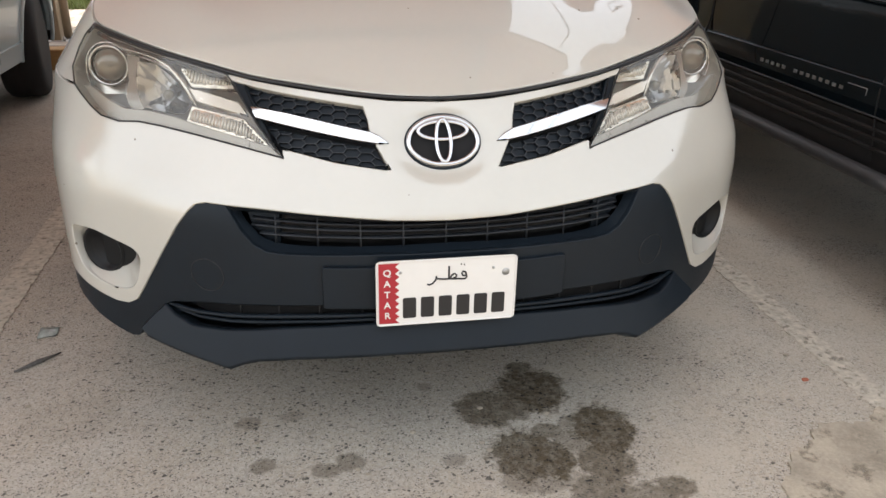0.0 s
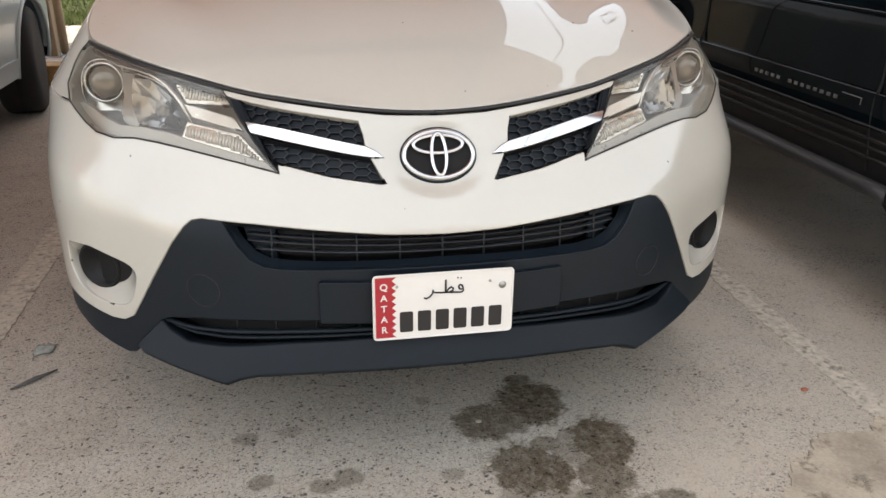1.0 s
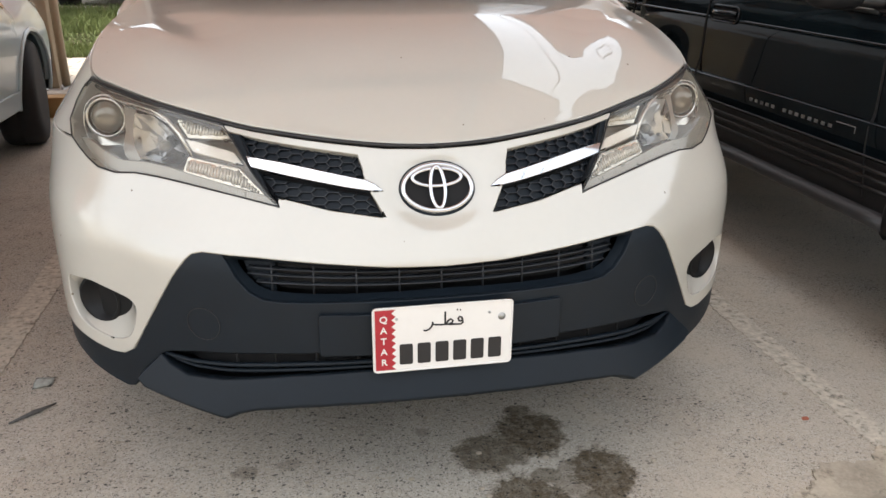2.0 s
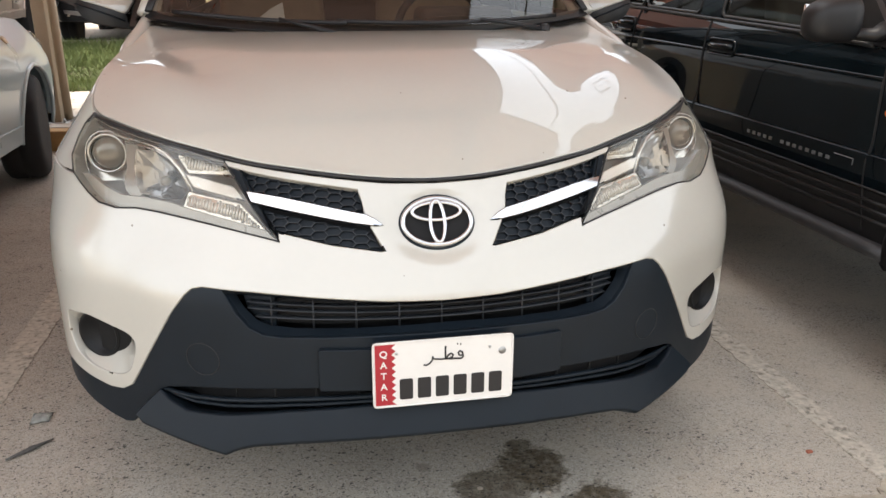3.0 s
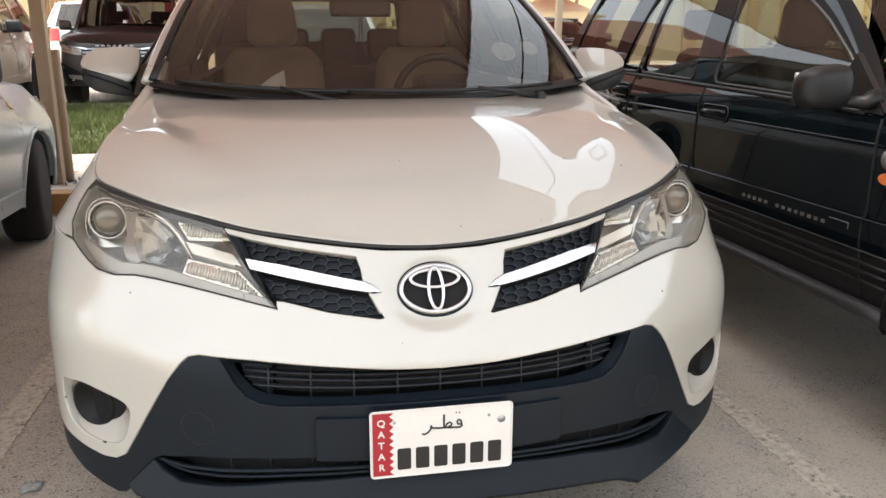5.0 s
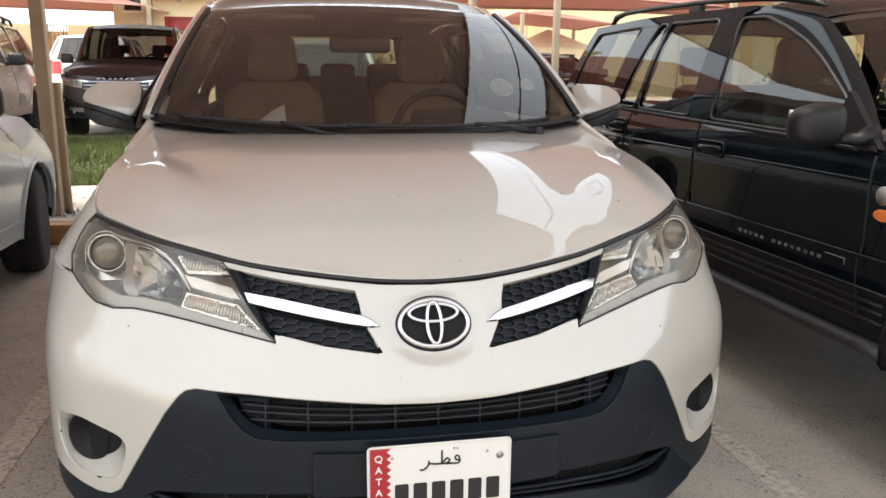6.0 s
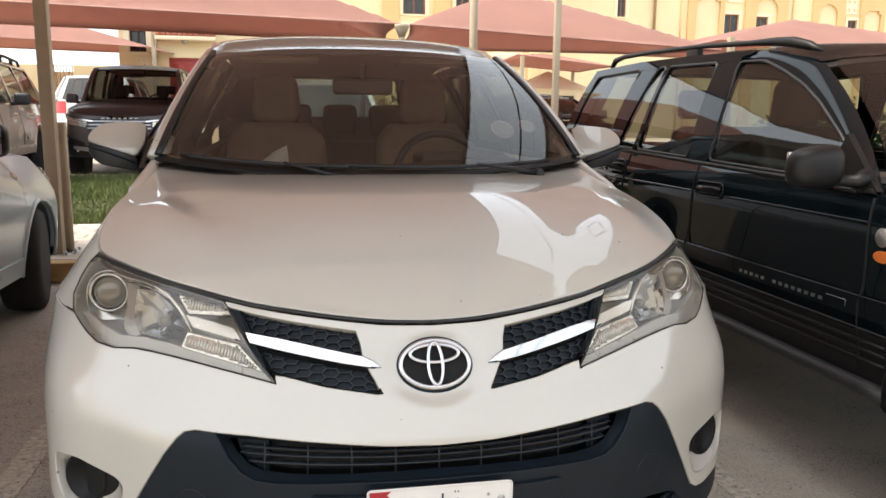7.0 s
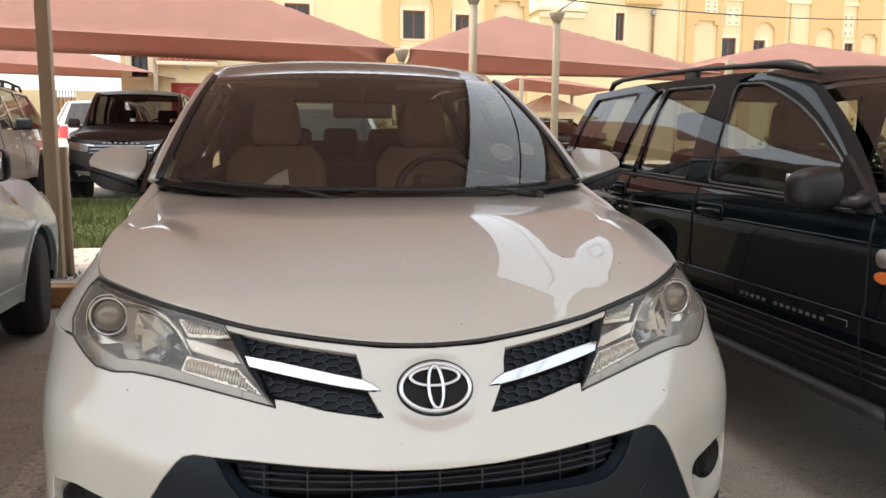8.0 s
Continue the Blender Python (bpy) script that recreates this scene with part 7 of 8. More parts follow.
def door_mirror(sg):
    mr = new("door_mirror")
    mr.parent = car
    M = (lambda o: o) if sg > 0 else flip
    bulge = lambda x, z: (x, 1.452 - 0.055 * (1 - ((abs(x) - 0.89) / 0.13) ** 2) - 0.036 * (1 - ((z - 1.215) / 0.09) ** 2) + 0.42 * (z - 1.215), z)
    cap = rounded([(0.990, 1.236), (0.976, 1.263), (0.94, 1.286), (0.87, 1.293), (0.812, 1.292), (0.798, 1.275), (0.801, 1.225), (0.826, 1.181), (0.86, 1.195), (0.91, 1.211), (0.965, 1.225)], 0.012, 3)
    base = rounded([(0.986, 1.224), (0.91, 1.204), (0.86, 1.187), (0.824, 1.172), (0.822, 1.127), (0.88, 1.138), (0.94, 1.149), (0.968, 1.168), (0.986, 1.194)], 0.010, 3)
    panel("mirror_cap", M(cap), bulge, M_PEARL, mr, FRONT, 0.02, 0.10, 0.0, "pearl white mirror cap", bevel=0.010)
    panel("mirror_base", M(base), bulge, M_BLACK, mr, FRONT, 0.02, 0.09, -0.004, "black mirror underside", bevel=0.006)
    part("mirror_rib", tube_bm([Vector(bulge(sg * a, b)) + Vector((0, -0.002, 0)) for a, b in ((0.986, 1.208), (0.91, 1.186), (0.86, 1.166), (0.83, 1.152))], 0.003, 6), M_CLAD, mr)
    part("mirror_glass", poly_bm(M([(0.975, 1.232), (0.94, 1.272), (0.82, 1.28), (0.835, 1.15), (0.962, 1.18)]), 1.505, 1.512, "xz"), M_CHROME, mr, smooth=False)
    part("mirror_stalk", tube_bm([(sg * 0.80, 1.50, 1.125), (sg * 0.84, 1.48, 1.140), (sg * 0.88, 1.465, 1.160)], [0.035, 0.03, 0.025], 10, flat=0.7), M_BLACK, mr)
    part("mirror_sail", poly_bm([(1.26, 1.14), (1.52, 1.15), (1.52, 1.19), (1.47, 1.235)], sg * 0.775, sg * 0.80, "yz"), M_BLACK, mr, smooth=False)


for sg in (-1, 1):
    door_mirror(sg)

# number plate on its bracket
panel("plate_bracket", rounded([(-0.268, 0.452), (0.268, 0.452), (0.268, 0.546), (-0.268, 0.546)], 0.006), R_SURF, M_CLAD, car, FRONT, 0.04, 0.012, 0.010, "dark plastic number plate bracket")
plate = new("number_plate")
plate.parent = car
plate["label"] = "white and maroon number plate with dark characters"
PX0, PX1, PZ0, PZ1, PY = -0.160, 0.147, 0.418, 0.573, -0.045
part("plate_base", poly_bm(rounded([(PX0, PZ0), (PX1, PZ0), (PX1, PZ1), (PX0, PZ1)], 0.010), PY, PY + 0.004, "xz"), M_INK, plate, smooth=False)
part("plate_face", poly_bm(rounded([(PX0 + 0.003, PZ0 + 0.003), (PX1 - 0.003, PZ0 + 0.003), (PX1 - 0.003, PZ1 - 0.003), (PX0 + 0.003, PZ1 - 0.003)], 0.008), PY - 0.0008, PY, "xz"), M_PLATE, plate, smooth=False)
loop = rounded([(PX0 + 0.002, PZ0 + 0.002), (PX1 - 0.002, PZ0 + 0.002), (PX1 - 0.002, PZ1 - 0.002), (PX0 + 0.002, PZ1 - 0.002)], 0.009, 5)
part("plate_edge", tube_bm([(a, PY - 0.001, b) for a, b in loop], 0.0022, 6, True), M_PLATE, plate)
xr = PX0 + 0.050
zig = [(PX0 + 0.006, PZ0 + 0.006), (xr, PZ0 + 0.006)]
for k in range(9):
    z = PZ0 + 0.006 + (PZ1 - PZ0 - 0.012) * (k + 0.5) / 9
    zig += [(xr - 0.009, z), (xr, z + (PZ1 - PZ0 - 0.012) / 18)]
zig += [(PX0 + 0.006, PZ1 - 0.006)]
part("plate_band", poly_bm(zig, PY - 0.0014, PY - 0.0008, "xz"), M_PLATERED, plate, smooth=False)


def lettering(text, x, z, size, material, parent, name="lettering", y=PY - 0.0020, bold=0.0):
    cu = bpy.data.curves.new(name, "FONT")
    cu.body, cu.size, cu.align_x, cu.align_y, cu.offset, cu.extrude = text, size, "CENTER", "CENTER", bold, 0.0004
    tmp = bpy.data.objects.new(name, cu)
    me = bpy.data.meshes.new_from_object(tmp)
    bpy.data.objects.remove(tmp)
    me.materials.clear()
    me.materials.append(material)
    o = new(name, me)
    o.matrix_world = Matrix.Translation((x, y, z)) @ Matrix.Rotation(radians(90), 4, "X")
    o.parent = parent
    return o


for k, ch in enumerate("QATAR"):
    lettering(ch, PX0 + 0.024, PZ1 - 0.028 - 0.0255 * k, 0.021, M_PLATE, plate, bold=0.0004)


def stroke(pts, r, y=PY - 0.0012):
    return tube_bm([(a, y, b) for a, b in pts], r, 6, flat=1.0)


# the country's name in joined script: three letters and their dots
ink = [[(0.035, 0.532), (0.033, 0.538), (0.028, 0.540), (0.025, 0.536), (0.027, 0.530), (0.032, 0.529), (0.035, 0.531), (0.036, 0.526), (0.032, 0.522), (0.025, 0.522), (0.017, 0.523)],
       [(0.017, 0.523), (0.007, 0.523), (-0.001, 0.524), (0.003, 0.532), (0.009, 0.536), (0.014, 0.532), (0.012, 0.527), (0.005, 0.524), (-0.002, 0.524)], [(-0.003, 0.524), (-0.003, 0.554)],
       [(-0.002, 0.524), (-0.014, 0.524), (-0.023, 0.525), (-0.029, 0.526), (-0.031, 0.532)], [(-0.030, 0.530), (-0.032, 0.522), (-0.038, 0.515), (-0.045, 0.512), (-0.050, 0.514)], [(0.022, 0.557), (0.024, 0.557)], [(0.029, 0.556), (0.031, 0.556)]]
for q in ink:
    part("script_stroke", stroke(q, 0.0021), M_INK, plate)
# the registration stands as plain bars
for k in range(6):
    x = -0.088 + 0.0392 * k
    part("character_bar", poly_bm(rounded([(x - 0.0145, PZ0 + 0.017), (x + 0.0145, PZ0 + 0.017), (x + 0.0145, PZ0 + 0.066), (x - 0.0145, PZ0 + 0.066)], 0.004, 2), PY - 0.0018, PY - 0.0008, "xz"), M_INK, plate, smooth=False)
part("plate_seal", lathe_bm([(0.0085, PY - 0.0012), (0.0085, PY - 0.0006)], 24, "y", None, (0.122, 0, 0.533)), M_STEEL, plate)
for x in (-0.108, 0.094):
    part("plate_screw", lathe_bm([(0.003, PY - 0.003), (0.003, PY)], 10, "y", None, (x, 0, 0.545)), M_STEEL, plate)

# ---- the black neighbour ----
def black_neighbour():
    car = empty("off_road_car", "glossy black off-road car with roof rails and grey sill bar", "car")
    L, hw = 4.61, 0.92
    plan = make_plan([(0, 0), (0.42, 0.02), (0.70, 0.09), (0.84, 0.22), (0.90, 0.45), (0.918, 0.85), (0.92, 1.4), (0.92, 2.0), (0.92, 2.6), (0.92, 3.2), (0.915, 3.7), (0.90, 4.1), (0.86, 4.4), (0.70, 4.56), (0.35, 4.60), (0, L)])
    S = plan[2]
    pz = spline([0.25, 0.40, 0.56, 0.66, 0.80, 0.95, 1.05, 1.16], [0.060, 0.030, 0.010, 0.0, 0.006, 0.010, 0.022, 0.058])
    surf = make_body(plan, lambda s, z: pz(z) + (0.16 * max(0.0, z - 0.85) if s < 1.2 else 0.0) * max(0.0, 1 - s / 1.2))
    so = lambda y: s_at_y(plan, y)
    y1, y2, rw, ra, low = 0.79, 3.54, 0.37, 0.41, 0.40
    arch = lambda yc: [(so(yc + ra * math.cos(a)), max(low, rw + ra * math.sin(a))) for a in np.linspace(math.pi * 1.05, -0.05 * math.pi, 17)]
    top = [(0, 0.93), (0.55, 0.95), (so(0.3), 0.985), (so(0.9), 1.04), (so(1.40), 1.085), (so(1.8), 1.105), (so(2.6), 1.125), (so(3.5), 1.15), (so(4.3), 1.16), (S - 0.5, 1.16), (S, 1.16)]
    topz = lerp([t[0] for t in top], [t[1] for t in top])
    for sg in (-1, 1):
        M = (lambda o: o) if sg > 0 else flip
        out = (sg, 0, 0)
        o = [(0, low)] + arch(y1) + arch(y2) + [(S, low + 0.05)] + top[::-1]
        panel("body_side", M(o), surf, M_JEEP, car, out, (0.08, 0.035), 0.03, 0.0)
        # lower cladding with ribs, waist moulding and the grey sill bar
        a, b = so(y1 + ra - 0.02), so(y2 - ra + 0.02)
        panel("lower_cladding", M([(a + 0.04, 0.41), (b - 0.04, 0.41), (b, 0.62), (a, 0.62)]), surf, M_JEEPTRIM, car, out, (0.15, 0.05), 0.02, 0.012)
        for z in (0.525, 0.56, 0.59):
            part("cladding_rib", tube_bm([Vector(surf(sg * s, z)) + Vector((sg * 0.014, 0, 0)) for s in np.linspace(a + 0.03, b - 0.03, 14)], 0.007, 6), M_JEEPTRIM, car)
        panel("waist_moulding", M(rounded([(a, 0.628), (b, 0.628), (b, 0.725), (a, 0.735)], 0.008)), surf, M_JEEP, car, out, (0.15, 0.02), 0.02, 0.016, bevel=0.008)
        part("moulding_edge", tube_bm([Vector(surf(sg * s, 0.632)) + Vector((sg * 0.020, 0, 0)) for s in np.linspace(a, b, 14)], 0.003, 6), M_SILL, car, "thin grey moulding edge")
        for c0, c1 in ((so(0.28), so(y1 - ra)), (so(y2 + ra), so(4.3))):
            panel("corner_cladding", M([(c0, 0.42), (c1, 0.42), (c1, 0.70), (c0, 0.70)]), surf, M_JEEPTRIM, car, out, (0.1, 0.05), 0.02, 0.012)
        part("sill_bar", tube_bm([Vector(surf(sg * s, 0.428)) + Vector((sg * 0.012, 0, 0)) for s in np.linspace(a + 0.02, b - 0.02, 14)], 0.040, 10, flat=0.75), M_SILL, car, "dull grey sill bar")
        for yc in (y1, y2):
            part("wheel_arch_lip", tube_bm([Vector(surf(sg * q[0], q[1])) + Vector((sg * 0.010, 0, 0)) for q in arch(yc)], 0.028, 8), M_JEEPTRIM, car)
            wheel(car, sg * 0.785, yc, rw, 0.24, sg, spokes=5)
        for yd, lean in ((1.34, 0.03), (2.545, 0.0), (3.40, -0.10)):
            pts = [Vector(surf(sg * so(yd + lean * (k / 10 - 0.3)), 0.48 + (topz(so(yd)) - 0.49) * k / 10)) + Vector((sg * (0.014 if k < 5 else 0.001), 0, 0)) for k in range(11)]
            part("door_gap", tube_bm(pts, 0.0055, 5), M_DARK, car)
        for yh, zh in ((2.28, 1.005), (3.36, 1.055)):
            h = new("door_handle")
            h.parent = car
            # flat dark plate on the door: the cup's inner shade as colour
            panel("handle_cup_shade", M(rounded([(so(yh), zh - 0.030), (so(yh + 0.22), zh - 0.030), (so(yh + 0.22), zh + 0.030), (so(yh), zh + 0.030)], 0.028)), surf, M_DARK, h, out, 0.06, 0.0, 0.002)
            part("handle_rim", tube_bm([Vector(surf(sg * so(yh + p[0]), zh + p[1])) + Vector((sg * 0.004, 0, 0)) for p in rounded([(-0.004, -0.033), (0.224, -0.033), (0.224, 0.033), (-0.004, 0.033)], 0.03)], 0.006, 6, True), M_JEEP, h)
            part("handle_bar", tube_bm([Vector(surf(sg * so(yh + 0.01 + 0.05 * k), zh + 0.006)) + Vector((sg * (0.004 + 0.026 * math.sin(math.pi * k / 4)), 0, 0)) for k in range(5)], 0.016, 8, flat=0.8), M_JEEP, h)
        # bright belt line
        part("belt_moulding", tube_bm([Vector(surf(sg * so(y), topz(so(y)) - 0.004)) + Vector((sg * 0.004, 0, 0)) for y in np.linspace(1.45, 4.3, 16)], 0.010, 6), M_JEEPTRIM, car)
        part("shoulder_crease", tube_bm([Vector(surf(sg * so(y), 0.985)) + Vector((-sg * 0.003, 0, 0)) for y in np.linspace(0.5, 4.3, 20)], 0.006, 6), M_JEEP, car)
        mk = panel("side_marker", M(ellipse(so(1.275), 0.882, 0.040, 0.018, 20)), surf, M_AMBER, car, out, 0.03, 0.008, 0.008, "amber side marker lamp")
        part("round_badge", lathe_bm([(0.032, 0), (0.032, 0.004), (0.026, 0.006)], 24, "x", None, Vector(surf(sg * so(1.29), 0.945)) + Vector((sg * 0.002 - (0.004 if sg > 0 else 0), 0, 0))), M_STEEL, car)
        # the model name stands as plain bars
        y = 1.545
        for k, wd in enumerate([0.036, 0.036, 0.036, 0.036, 0.036, 0, 0.036, 0.036, 0.036, 0.036, 0.036, 0.036, 0.036, 0.036]):
            if wd:
                yb = 2.045 - 0.0395 * k if sg < 0 else 1.53 + 0.0395 * k
                panel("name_bar", M([(so(yb - 0.010), 0.684), (so(yb + 0.010), 0.684), (so(yb + 0.010), 0.696), (so(yb - 0.010), 0.696)]), surf, M_LETTER, car, out, 0.05, 0.002, 0.0185, bevel=0.0005)
        part("name_underline", tube_bm([Vector(surf(sg * so(yy), zz)) + Vector((sg * 0.018, 0, 0)) for yy, zz in ((1.50, 0.712), (1.40, 0.712), (1.40, 0.690))], 0.0016, 5), M_LETTER, car)
        # roof rail
        rr = new("roof_rail")
        rr.parent = car
        path = [(sg * 0.69, 1.97, 1.605), (sg * 0.695, 2.05, 1.632), (sg * 0.70, 2.15, 1.654), (sg * 0.70, 2.27, 1.667), (sg * 0.705, 2.45, 1.676), (sg * 0.71, 2.9, 1.700), (sg * 0.705, 3.5, 1.715), (sg * 0.695, 3.90, 1.718), (sg * 0.685, 4.06, 1.705), (sg * 0.675, 4.14, 1.668)]
        part("rail_bar", tube_bm(path, [0.006, 0.022, 0.026, 0.022, 0.015, 0.014, 0.014, 0.016, 0.020, 0.014], 10, flat=0.9), M_JEEPTRIM, rr)
        part("rail_foot", box_bm(sg * 0.70 - 0.016, sg * 0.70 + 0.016, 2.93, 3.06, 1.635, 1.702, 0.012, 2), M_JEEPTRIM, rr)
        # door mirror on two arms
        mr = new("door_mirror")
        mr.parent = car
        sgn = lambda q, e: math.copysign(abs(q) ** e, q)

        def shell(u, v):
            a, b = 2 * math.pi * u, math.pi * (v - 0.5)
            x, y, z = sgn(math.cos(b), 0.6) * sgn(math.cos(a), 0.6), sgn(math.cos(b), 0.6) * sgn(math.sin(a), 0.8), sgn(math.sin(b), 0.7)
            return (x * 0.100, max(y, -1) * 0.065 if y < 0 else y * 0.048, z * (0.074 - 0.010 * sg * x) - 0.006 * x * sg)
        mm = Matrix.Translation((sg * 1.045, 1.485, 1.165))
        part("mirror_shell", grid_bm(shell, 32, 16), M_JEEPTRIM, mr, m=mm)
        part("mirror_glass", box_bm(-0.072, 0.072, 0.040, 0.052, -0.050, 0.050, 0.003, 1), M_CHROME, mr, m=mm)
        part("mirror_arm", tube_bm([(sg * 0.870, 1.43, 1.135), (sg * 0.91, 1.44, 1.118), (sg * 0.96, 1.47, 1.120), (sg * 1.01, 1.485, 1.135)], [0.046, 0.030, 0.024, 0.02], 12, flat=0.8), M_JEEPTRIM, mr)
        panel("mirror_base", M([(so(1.36), 1.08), (so(1.54), 1.09), (so(1.56), 1.10), (so(1.38), 1.095)]), surf, M_JEEPTRIM, mr, out, 0.05, 0.01, 0.01)
        part("mirror_sail", poly_bm([(1.36, 1.09), (1.60, 1.10), (1.60, 1.16), (1.53, 1.28)], sg * 0.865, sg * 0.89, "yz"), M_JEEPTRIM, mr, smooth=False)
    es = np.linspace(0, so(1.42), 60)
    eg = np.array([surf(s, topz(s)) for s in es])

    def hood(u, v):
        y = eg[0, 1] + (1.50 - eg[0, 1]) * v ** 1.4
        w = 2 * u - 1
        return (w * float(np.interp(y, eg[:, 1], eg[:, 0])), y, float(np.interp(y, eg[:, 1], eg[:, 2])) + 0.06 * min(1, v * 3) * (1 - abs(w) ** 4))
    part("bonnet", grid_bm(hood, 24, 16, thick=0.02), M_JEEP, car)
    g = dict(ws_bottom=(0.80, 1.27, 1.115, 0.18), ws_top=(0.70, 1.83, 1.60, 0.12), rear_bottom=(0.80, 4.52, 1.17), rear_top=(0.68, 4.20, 1.665), roof=1.69, crown=0.04,
             belt=[(1.3, 1.09), (1.8, 1.108), (2.6, 1.128), (3.5, 1.152), (4.5, 1.165)], cant=[(1.92, 1.570), (2.2, 1.625), (2.8, 1.650), (3.6, 1.660), (4.25, 1.645)], belt_x=0.875, cant_x=0.735, a_r=0.034,
             panes=[(1.42, 2.47, 2.46, 2.26), (2.67, 3.26, 3.15, 2.65), (3.30, 3.56, 3.27, 3.18), (3.72, 4.40, 4.16, 3.50)], bulge=0.022, rail_start=2.38, front_curve=[(2.10, 1.530), (1.95, 1.470), (1.80, 1.395), (1.62, 1.275)], door_line=[(1.40, 1.10), (1.62, 1.275), (1.80, 1.395), (1.95, 1.470), (2.10, 1.530), (2.26, 1.585), (2.40, 1.605)], pillars=[(2.47, 2.67, 2.65, 2.46), (3.26, 3.30, 3.18, 3.15), (3.56, 3.72, 3.50, 3.27), (4.40, 4.55, 4.25, 4.16)])
    greenhouse(car, g, M_JEEP, glass_side=M_JEEPGLASS, glass_front=M_GLASS, pillar=M_JEEP)
    part("underbody", box_bm(-0.64, 0.64, 0.25, 4.35, 0.30, 0.75, 0.05), M_DARK, car)
    part("floor_pan", box_bm(-0.85, 0.85, y1 + ra, y2 - ra, 0.40, 0.52, 0.02), M_DARK, car)
    part("engine_bay", box_bm(-0.64, 0.64, 0.3, 1.35, 0.5, 0.92, 0.05), M_DARK, car)
    part("load_floor", box_bm(-0.70, 0.70, 3.3, 4.4, 0.6, 0.9, 0.05), M_CABIN, car)
    part("dashboard", box_bm(-0.76, 0.76, 1.45, 1.95, 0.85, 1.12, 0.06, 3), M_CABIN, car)
    for x in (-0.38, 0.38):
        seat(car, x, 2.42, 0.70, mat_=M_CABIN)
    seat(car, 0, 3.28, 0.72, 1.3, False, mat_=M_CABIN)
    for x in (-0.4, 0.4):
        part("head_restraint", box_bm(x - 0.12, x + 0.12, 3.42, 3.52, 1.33, 1.50, 0.045, 3), M_CABIN, car)
    for sg in (-1, 1):
        M = (lambda o: o) if sg > 0 else flip
        o = rounded([(0.50, 0.72), (0.88, 0.74), (0.95, 0.86), (0.50, 0.88)], 0.03)
        panel("headlamp", M(o), surf, M_LENS, car, FRONT, 0.06, 0.02, 0.012)
        panel("lamp_bowl", M(o), surf, M_SILVERTRIM, car, FRONT, 0.06, 0.006, 0.005)
        panel("tail_lamp", M(rounded([(S - 0.92, 0.80), (S - 0.66, 0.80), (S - 0.66, 1.12), (S - 0.92, 1.12)], 0.03)), surf, M_RED, car, (0, 1, 0), 0.06, 0.02, 0.014)
    panel("grille", rounded([(-0.44, 0.70), (0.44, 0.70), (0.44, 0.88), (-0.44, 0.88)], 0.03), surf, M_BLACK, car, FRONT, 0.08, 0.01, 0.006)
    for k in range(7):
        x = -0.36 + 0.12 * k
        panel("grille_slot", rounded([(x - 0.03, 0.715), (x + 0.03, 0.715), (x + 0.03, 0.865), (x - 0.03, 0.865)], 0.02), surf, M_DARK, car, FRONT, 0.08, 0.004, 0.009)
    panel("lower_bumper", rounded([(-0.95, 0.35), (0.95, 0.35), (0.95, 0.64), (-0.95, 0.64)], 0.03), surf, M_JEEPTRIM, car, FRONT, 0.1, 0.02, 0.03)
    car.matrix_world = pose(2.52, -0.60, 0)


M_SILL = mat("dull_grey_sill", (0.040, 0.040, 0.042), 0.5, 0.2, 0.2, 12)
M_JEEPGLASS = glass("smoked_side_glass", (0.40, 0.43, 0.40), 0.01, ior=1.7)
black_neighbour()

# ---- other parked cars ----
def brown_front(car, surf, S, hw):
    """Letter bars on the bonnet's edge, bright lamp strips and a pale skid plate."""
    for k in range(7):
        x = -0.27 + 0.09 * k
        panel("letter_bar", [(x - 0.026, 1.040), (x + 0.026, 1.040), (x + 0.026, 1.060), (x - 0.026, 1.060)], surf, M_STEEL, car, (0, -1, 0), 0.08, 0.004, 0.012)
    for sg in (-1, 1):
        M = (lambda o: o) if sg > 0 else flip
        panel("lamp_strip", M([(0.42, 0.985), (0.86, 1.045), (0.90, 1.065), (0.42, 1.01)]), surf, M_SILVERTRIM, car, (0, -1, 0), 0.06, 0.01, 0.026)
        hl = new("headlamp")
        hl.parent = car
        panel("lamp_body", M(rounded([(0.60, 0.97), (0.98, 1.03), (1.10, 1.10), (1.02, 1.125), (0.74, 1.06)], 0.015)), surf, M_SILVERTRIM, hl, (0, -1, 0), 0.06, 0.006, 0.020, "clear swept-back headlamp")
        panel("lamp_brow", M([(0.74, 1.062), (1.02, 1.127), (1.03, 1.112), (0.74, 1.045)]), surf, M_JEEPTRIM, hl, (0, -1, 0), 0.06, 0.006, 0.030)
        panel("fog_lamp", M(ellipse(0.84, 0.70, 0.035, 0.035, 20)), surf, M_SILVERTRIM, car, (0, -1, 0), 0.03, 0.006, 0.046, "round clear fog lamp")
        panel("bumper_blade", M(rounded([(0.55, 0.66), (0.98, 0.80), (1.00, 0.74), (0.80, 0.60), (0.55, 0.58)], 0.02)), surf, M_JEEPTRIM, car, (0, -1, 0), 0.06, 0.02, 0.020)
        panel("skid_blade", M(rounded([(0.36, 0.50), (0.72, 0.55), (0.74, 0.60), (0.36, 0.57)], 0.02)), surf, M_ALLOY, car, (0, -1, 0), 0.06, 0.02, 0.034)
    part("aerial", tube_bm([(0.0, 2.9, 1.90), (0.0, 2.95, 2.12)], [0.012, 0.004], 6), M_BLACK, car)


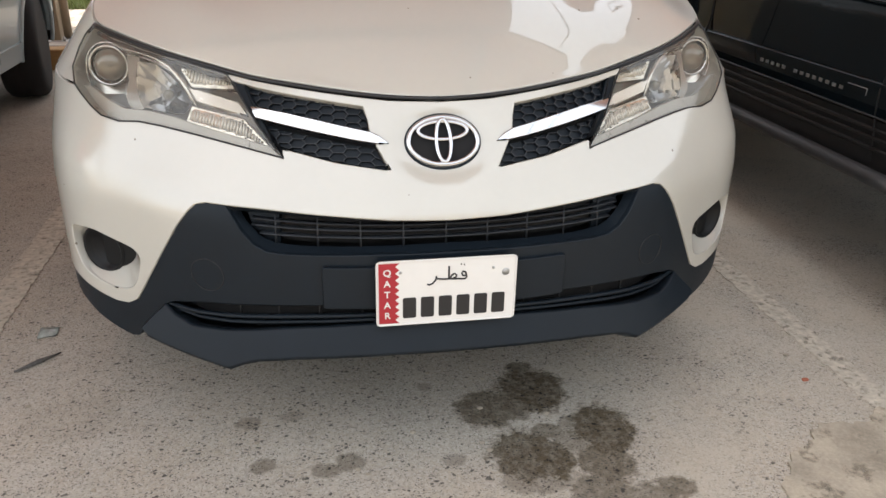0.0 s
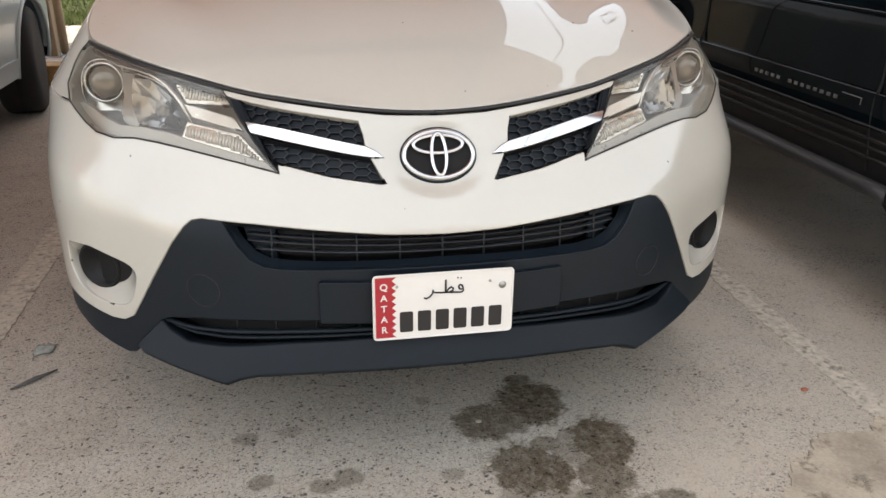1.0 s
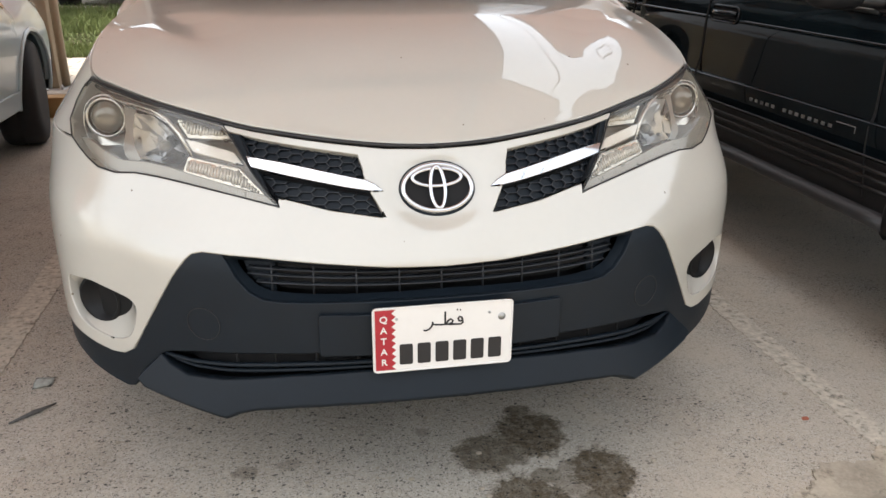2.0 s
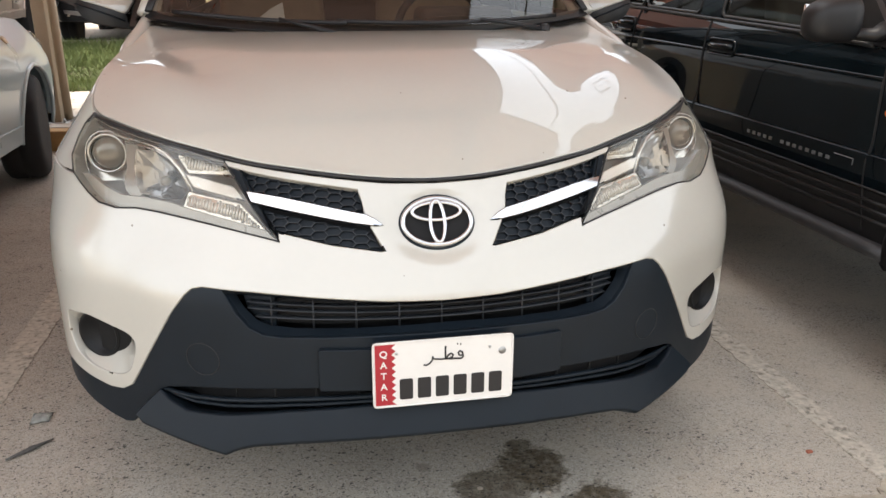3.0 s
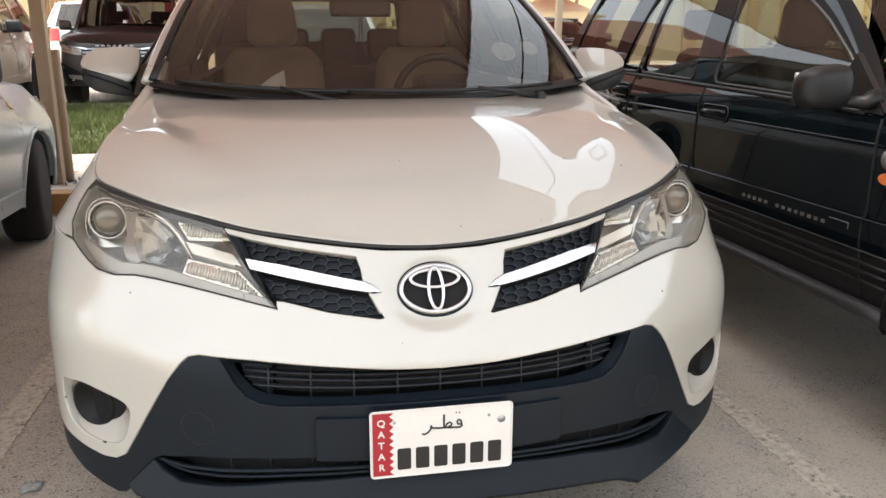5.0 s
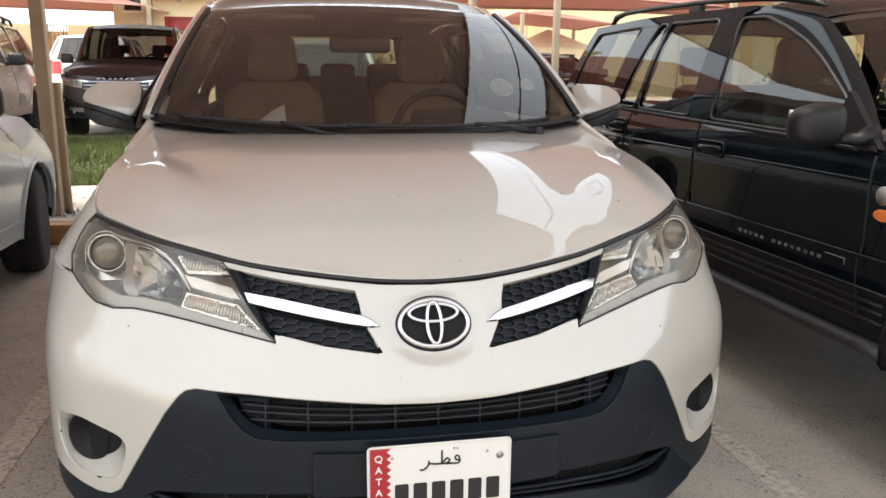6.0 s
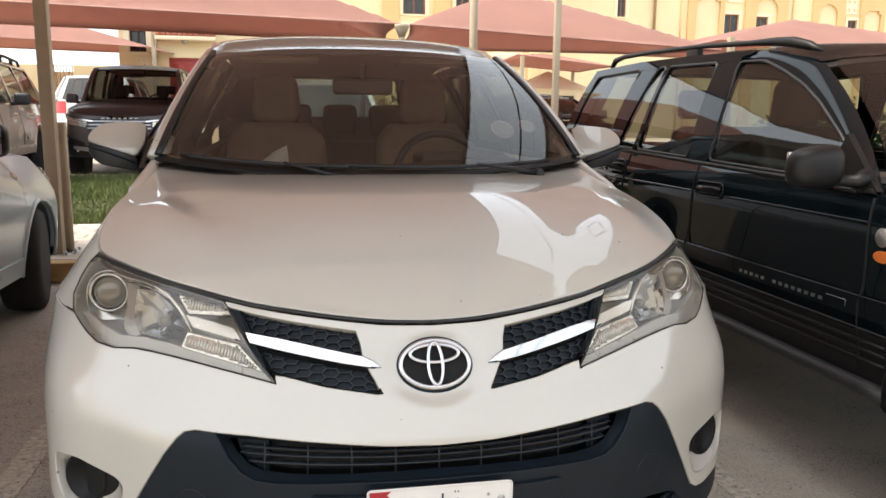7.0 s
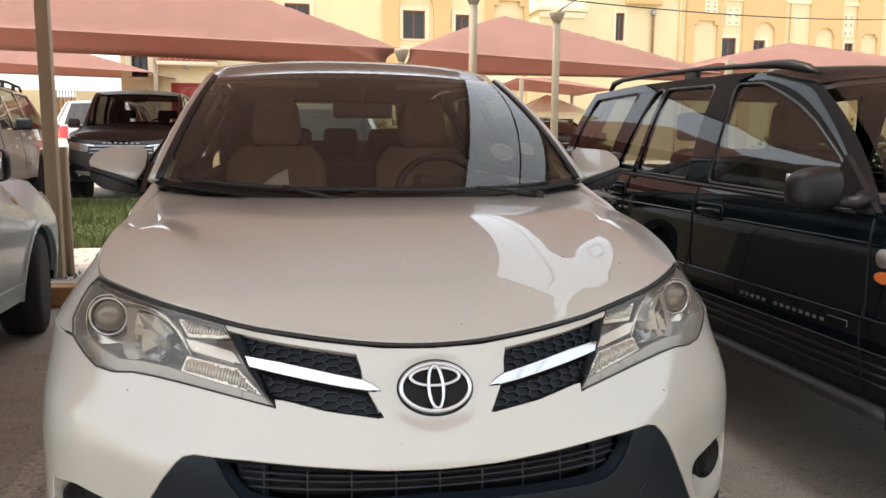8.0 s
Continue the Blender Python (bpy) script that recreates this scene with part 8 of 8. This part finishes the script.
def tan_rails(car, surf, S, hw):
    for sg in (-1, 1):
        rr = new("roof_rail")
        rr.parent = car
        part("rail_bar", tube_bm([(sg * 0.66, 2.2, 1.76), (sg * 0.67, 2.35, 1.815), (sg * 0.68, 3.1, 1.835), (sg * 0.67, 4.0, 1.81), (sg * 0.66, 4.15, 1.75)], 0.022, 8), M_BLACK, rr)
        for y in (2.8, 3.5):
            part("rail_foot", box_bm(sg * 0.675 - 0.02, sg * 0.675 + 0.02, y, y + 0.1, 1.74, 1.82, 0.01), M_BLACK, rr)


def silver_marker(car, surf, S, hw):
    for sg in (-1, 1):
        s = 1.78
        panel("side_marker", ellipse(sg * s, 0.92, 0.035, 0.022, 20), surf, M_PALEMARK, car, (sg, 0, 0), 0.03, 0.01, 0.008, "small pale side marker lamp")


M_DIMCHROME = mat("dull_chrome", (0.28, 0.28, 0.29), 0.3, 0.9, 0.1, 20)
M_PALEMARK = mat("pale_marker", (0.62, 0.50, 0.32), 0.25, 0, 0.1, 30, coat=0.5)
simple_car("off_road_car", "silver white off-road car with black door mirrors", M_SILVER, pose(-2.89, 5.02, 0, 0, 0, 180), 4.78, 1.88, 1.82, 1.05, 1.11, 0.345, cab=(1.55, 2.2), turn=10, mirror=2.15, mirror_mat=M_BLACK, extras=silver_marker, shoulder=0.8)
simple_car("off_road_car", "dark brown off-road car with chrome grille bars", M_BROWN, pose(-3.05, 12.2, 0.20, 0, 0, 1), 4.78, 1.90, 2.06, 1.27, 1.33, 0.38, cab=(1.25, 1.95), low=0.42, glass_w=(0.90, 0.77), glass_side=M_DARKTINT, rear_glass=M_CLEAR, extras=brown_front, bars=M_DIMCHROME, seat_mat=M_CABIN, nose=0.07, glass_front=M_GLASSDULL)
simple_car("off_road_car", "champagne off-road car with dark side glass", M_TAN, pose(-4.82, 8.3, 0.32, 0, 0, 6), 4.9, 1.90, 1.80, 1.12, 1.13, 0.38, cab=(1.25, 1.8), low=0.40, glass_side=M_MIRRORED, mirror=2.1, mirror_mat=M_BLACK, extras=tan_rails)
simple_car("off_road_car", "white off-road car seen from behind with red lamps", M_WHITE, pose(-5.0, 23.9, 0.3, 0, 0, 180), 4.9, 1.95, 2.02, 1.2, 1.34, 0.4, cab=(1.3, 1.9))
simple_car("saloon_car", "white car with a sky reflecting windscreen behind the grass", M_WHITE, pose(0.15, 8.0, 0.20), 4.6, 1.85, 1.66, 0.98, 1.05, 0.34, cab=(1.1, 1.9), glass_front=M_MIRRORED)
simple_car("saloon_car", "black saloon car parked under the far canopy", M_JEEP, pose(4.55, 11.3, 0.30), 4.6, 1.85, 1.52, 0.98, 1.05, 0.34, cab=(1.1, 1.9))
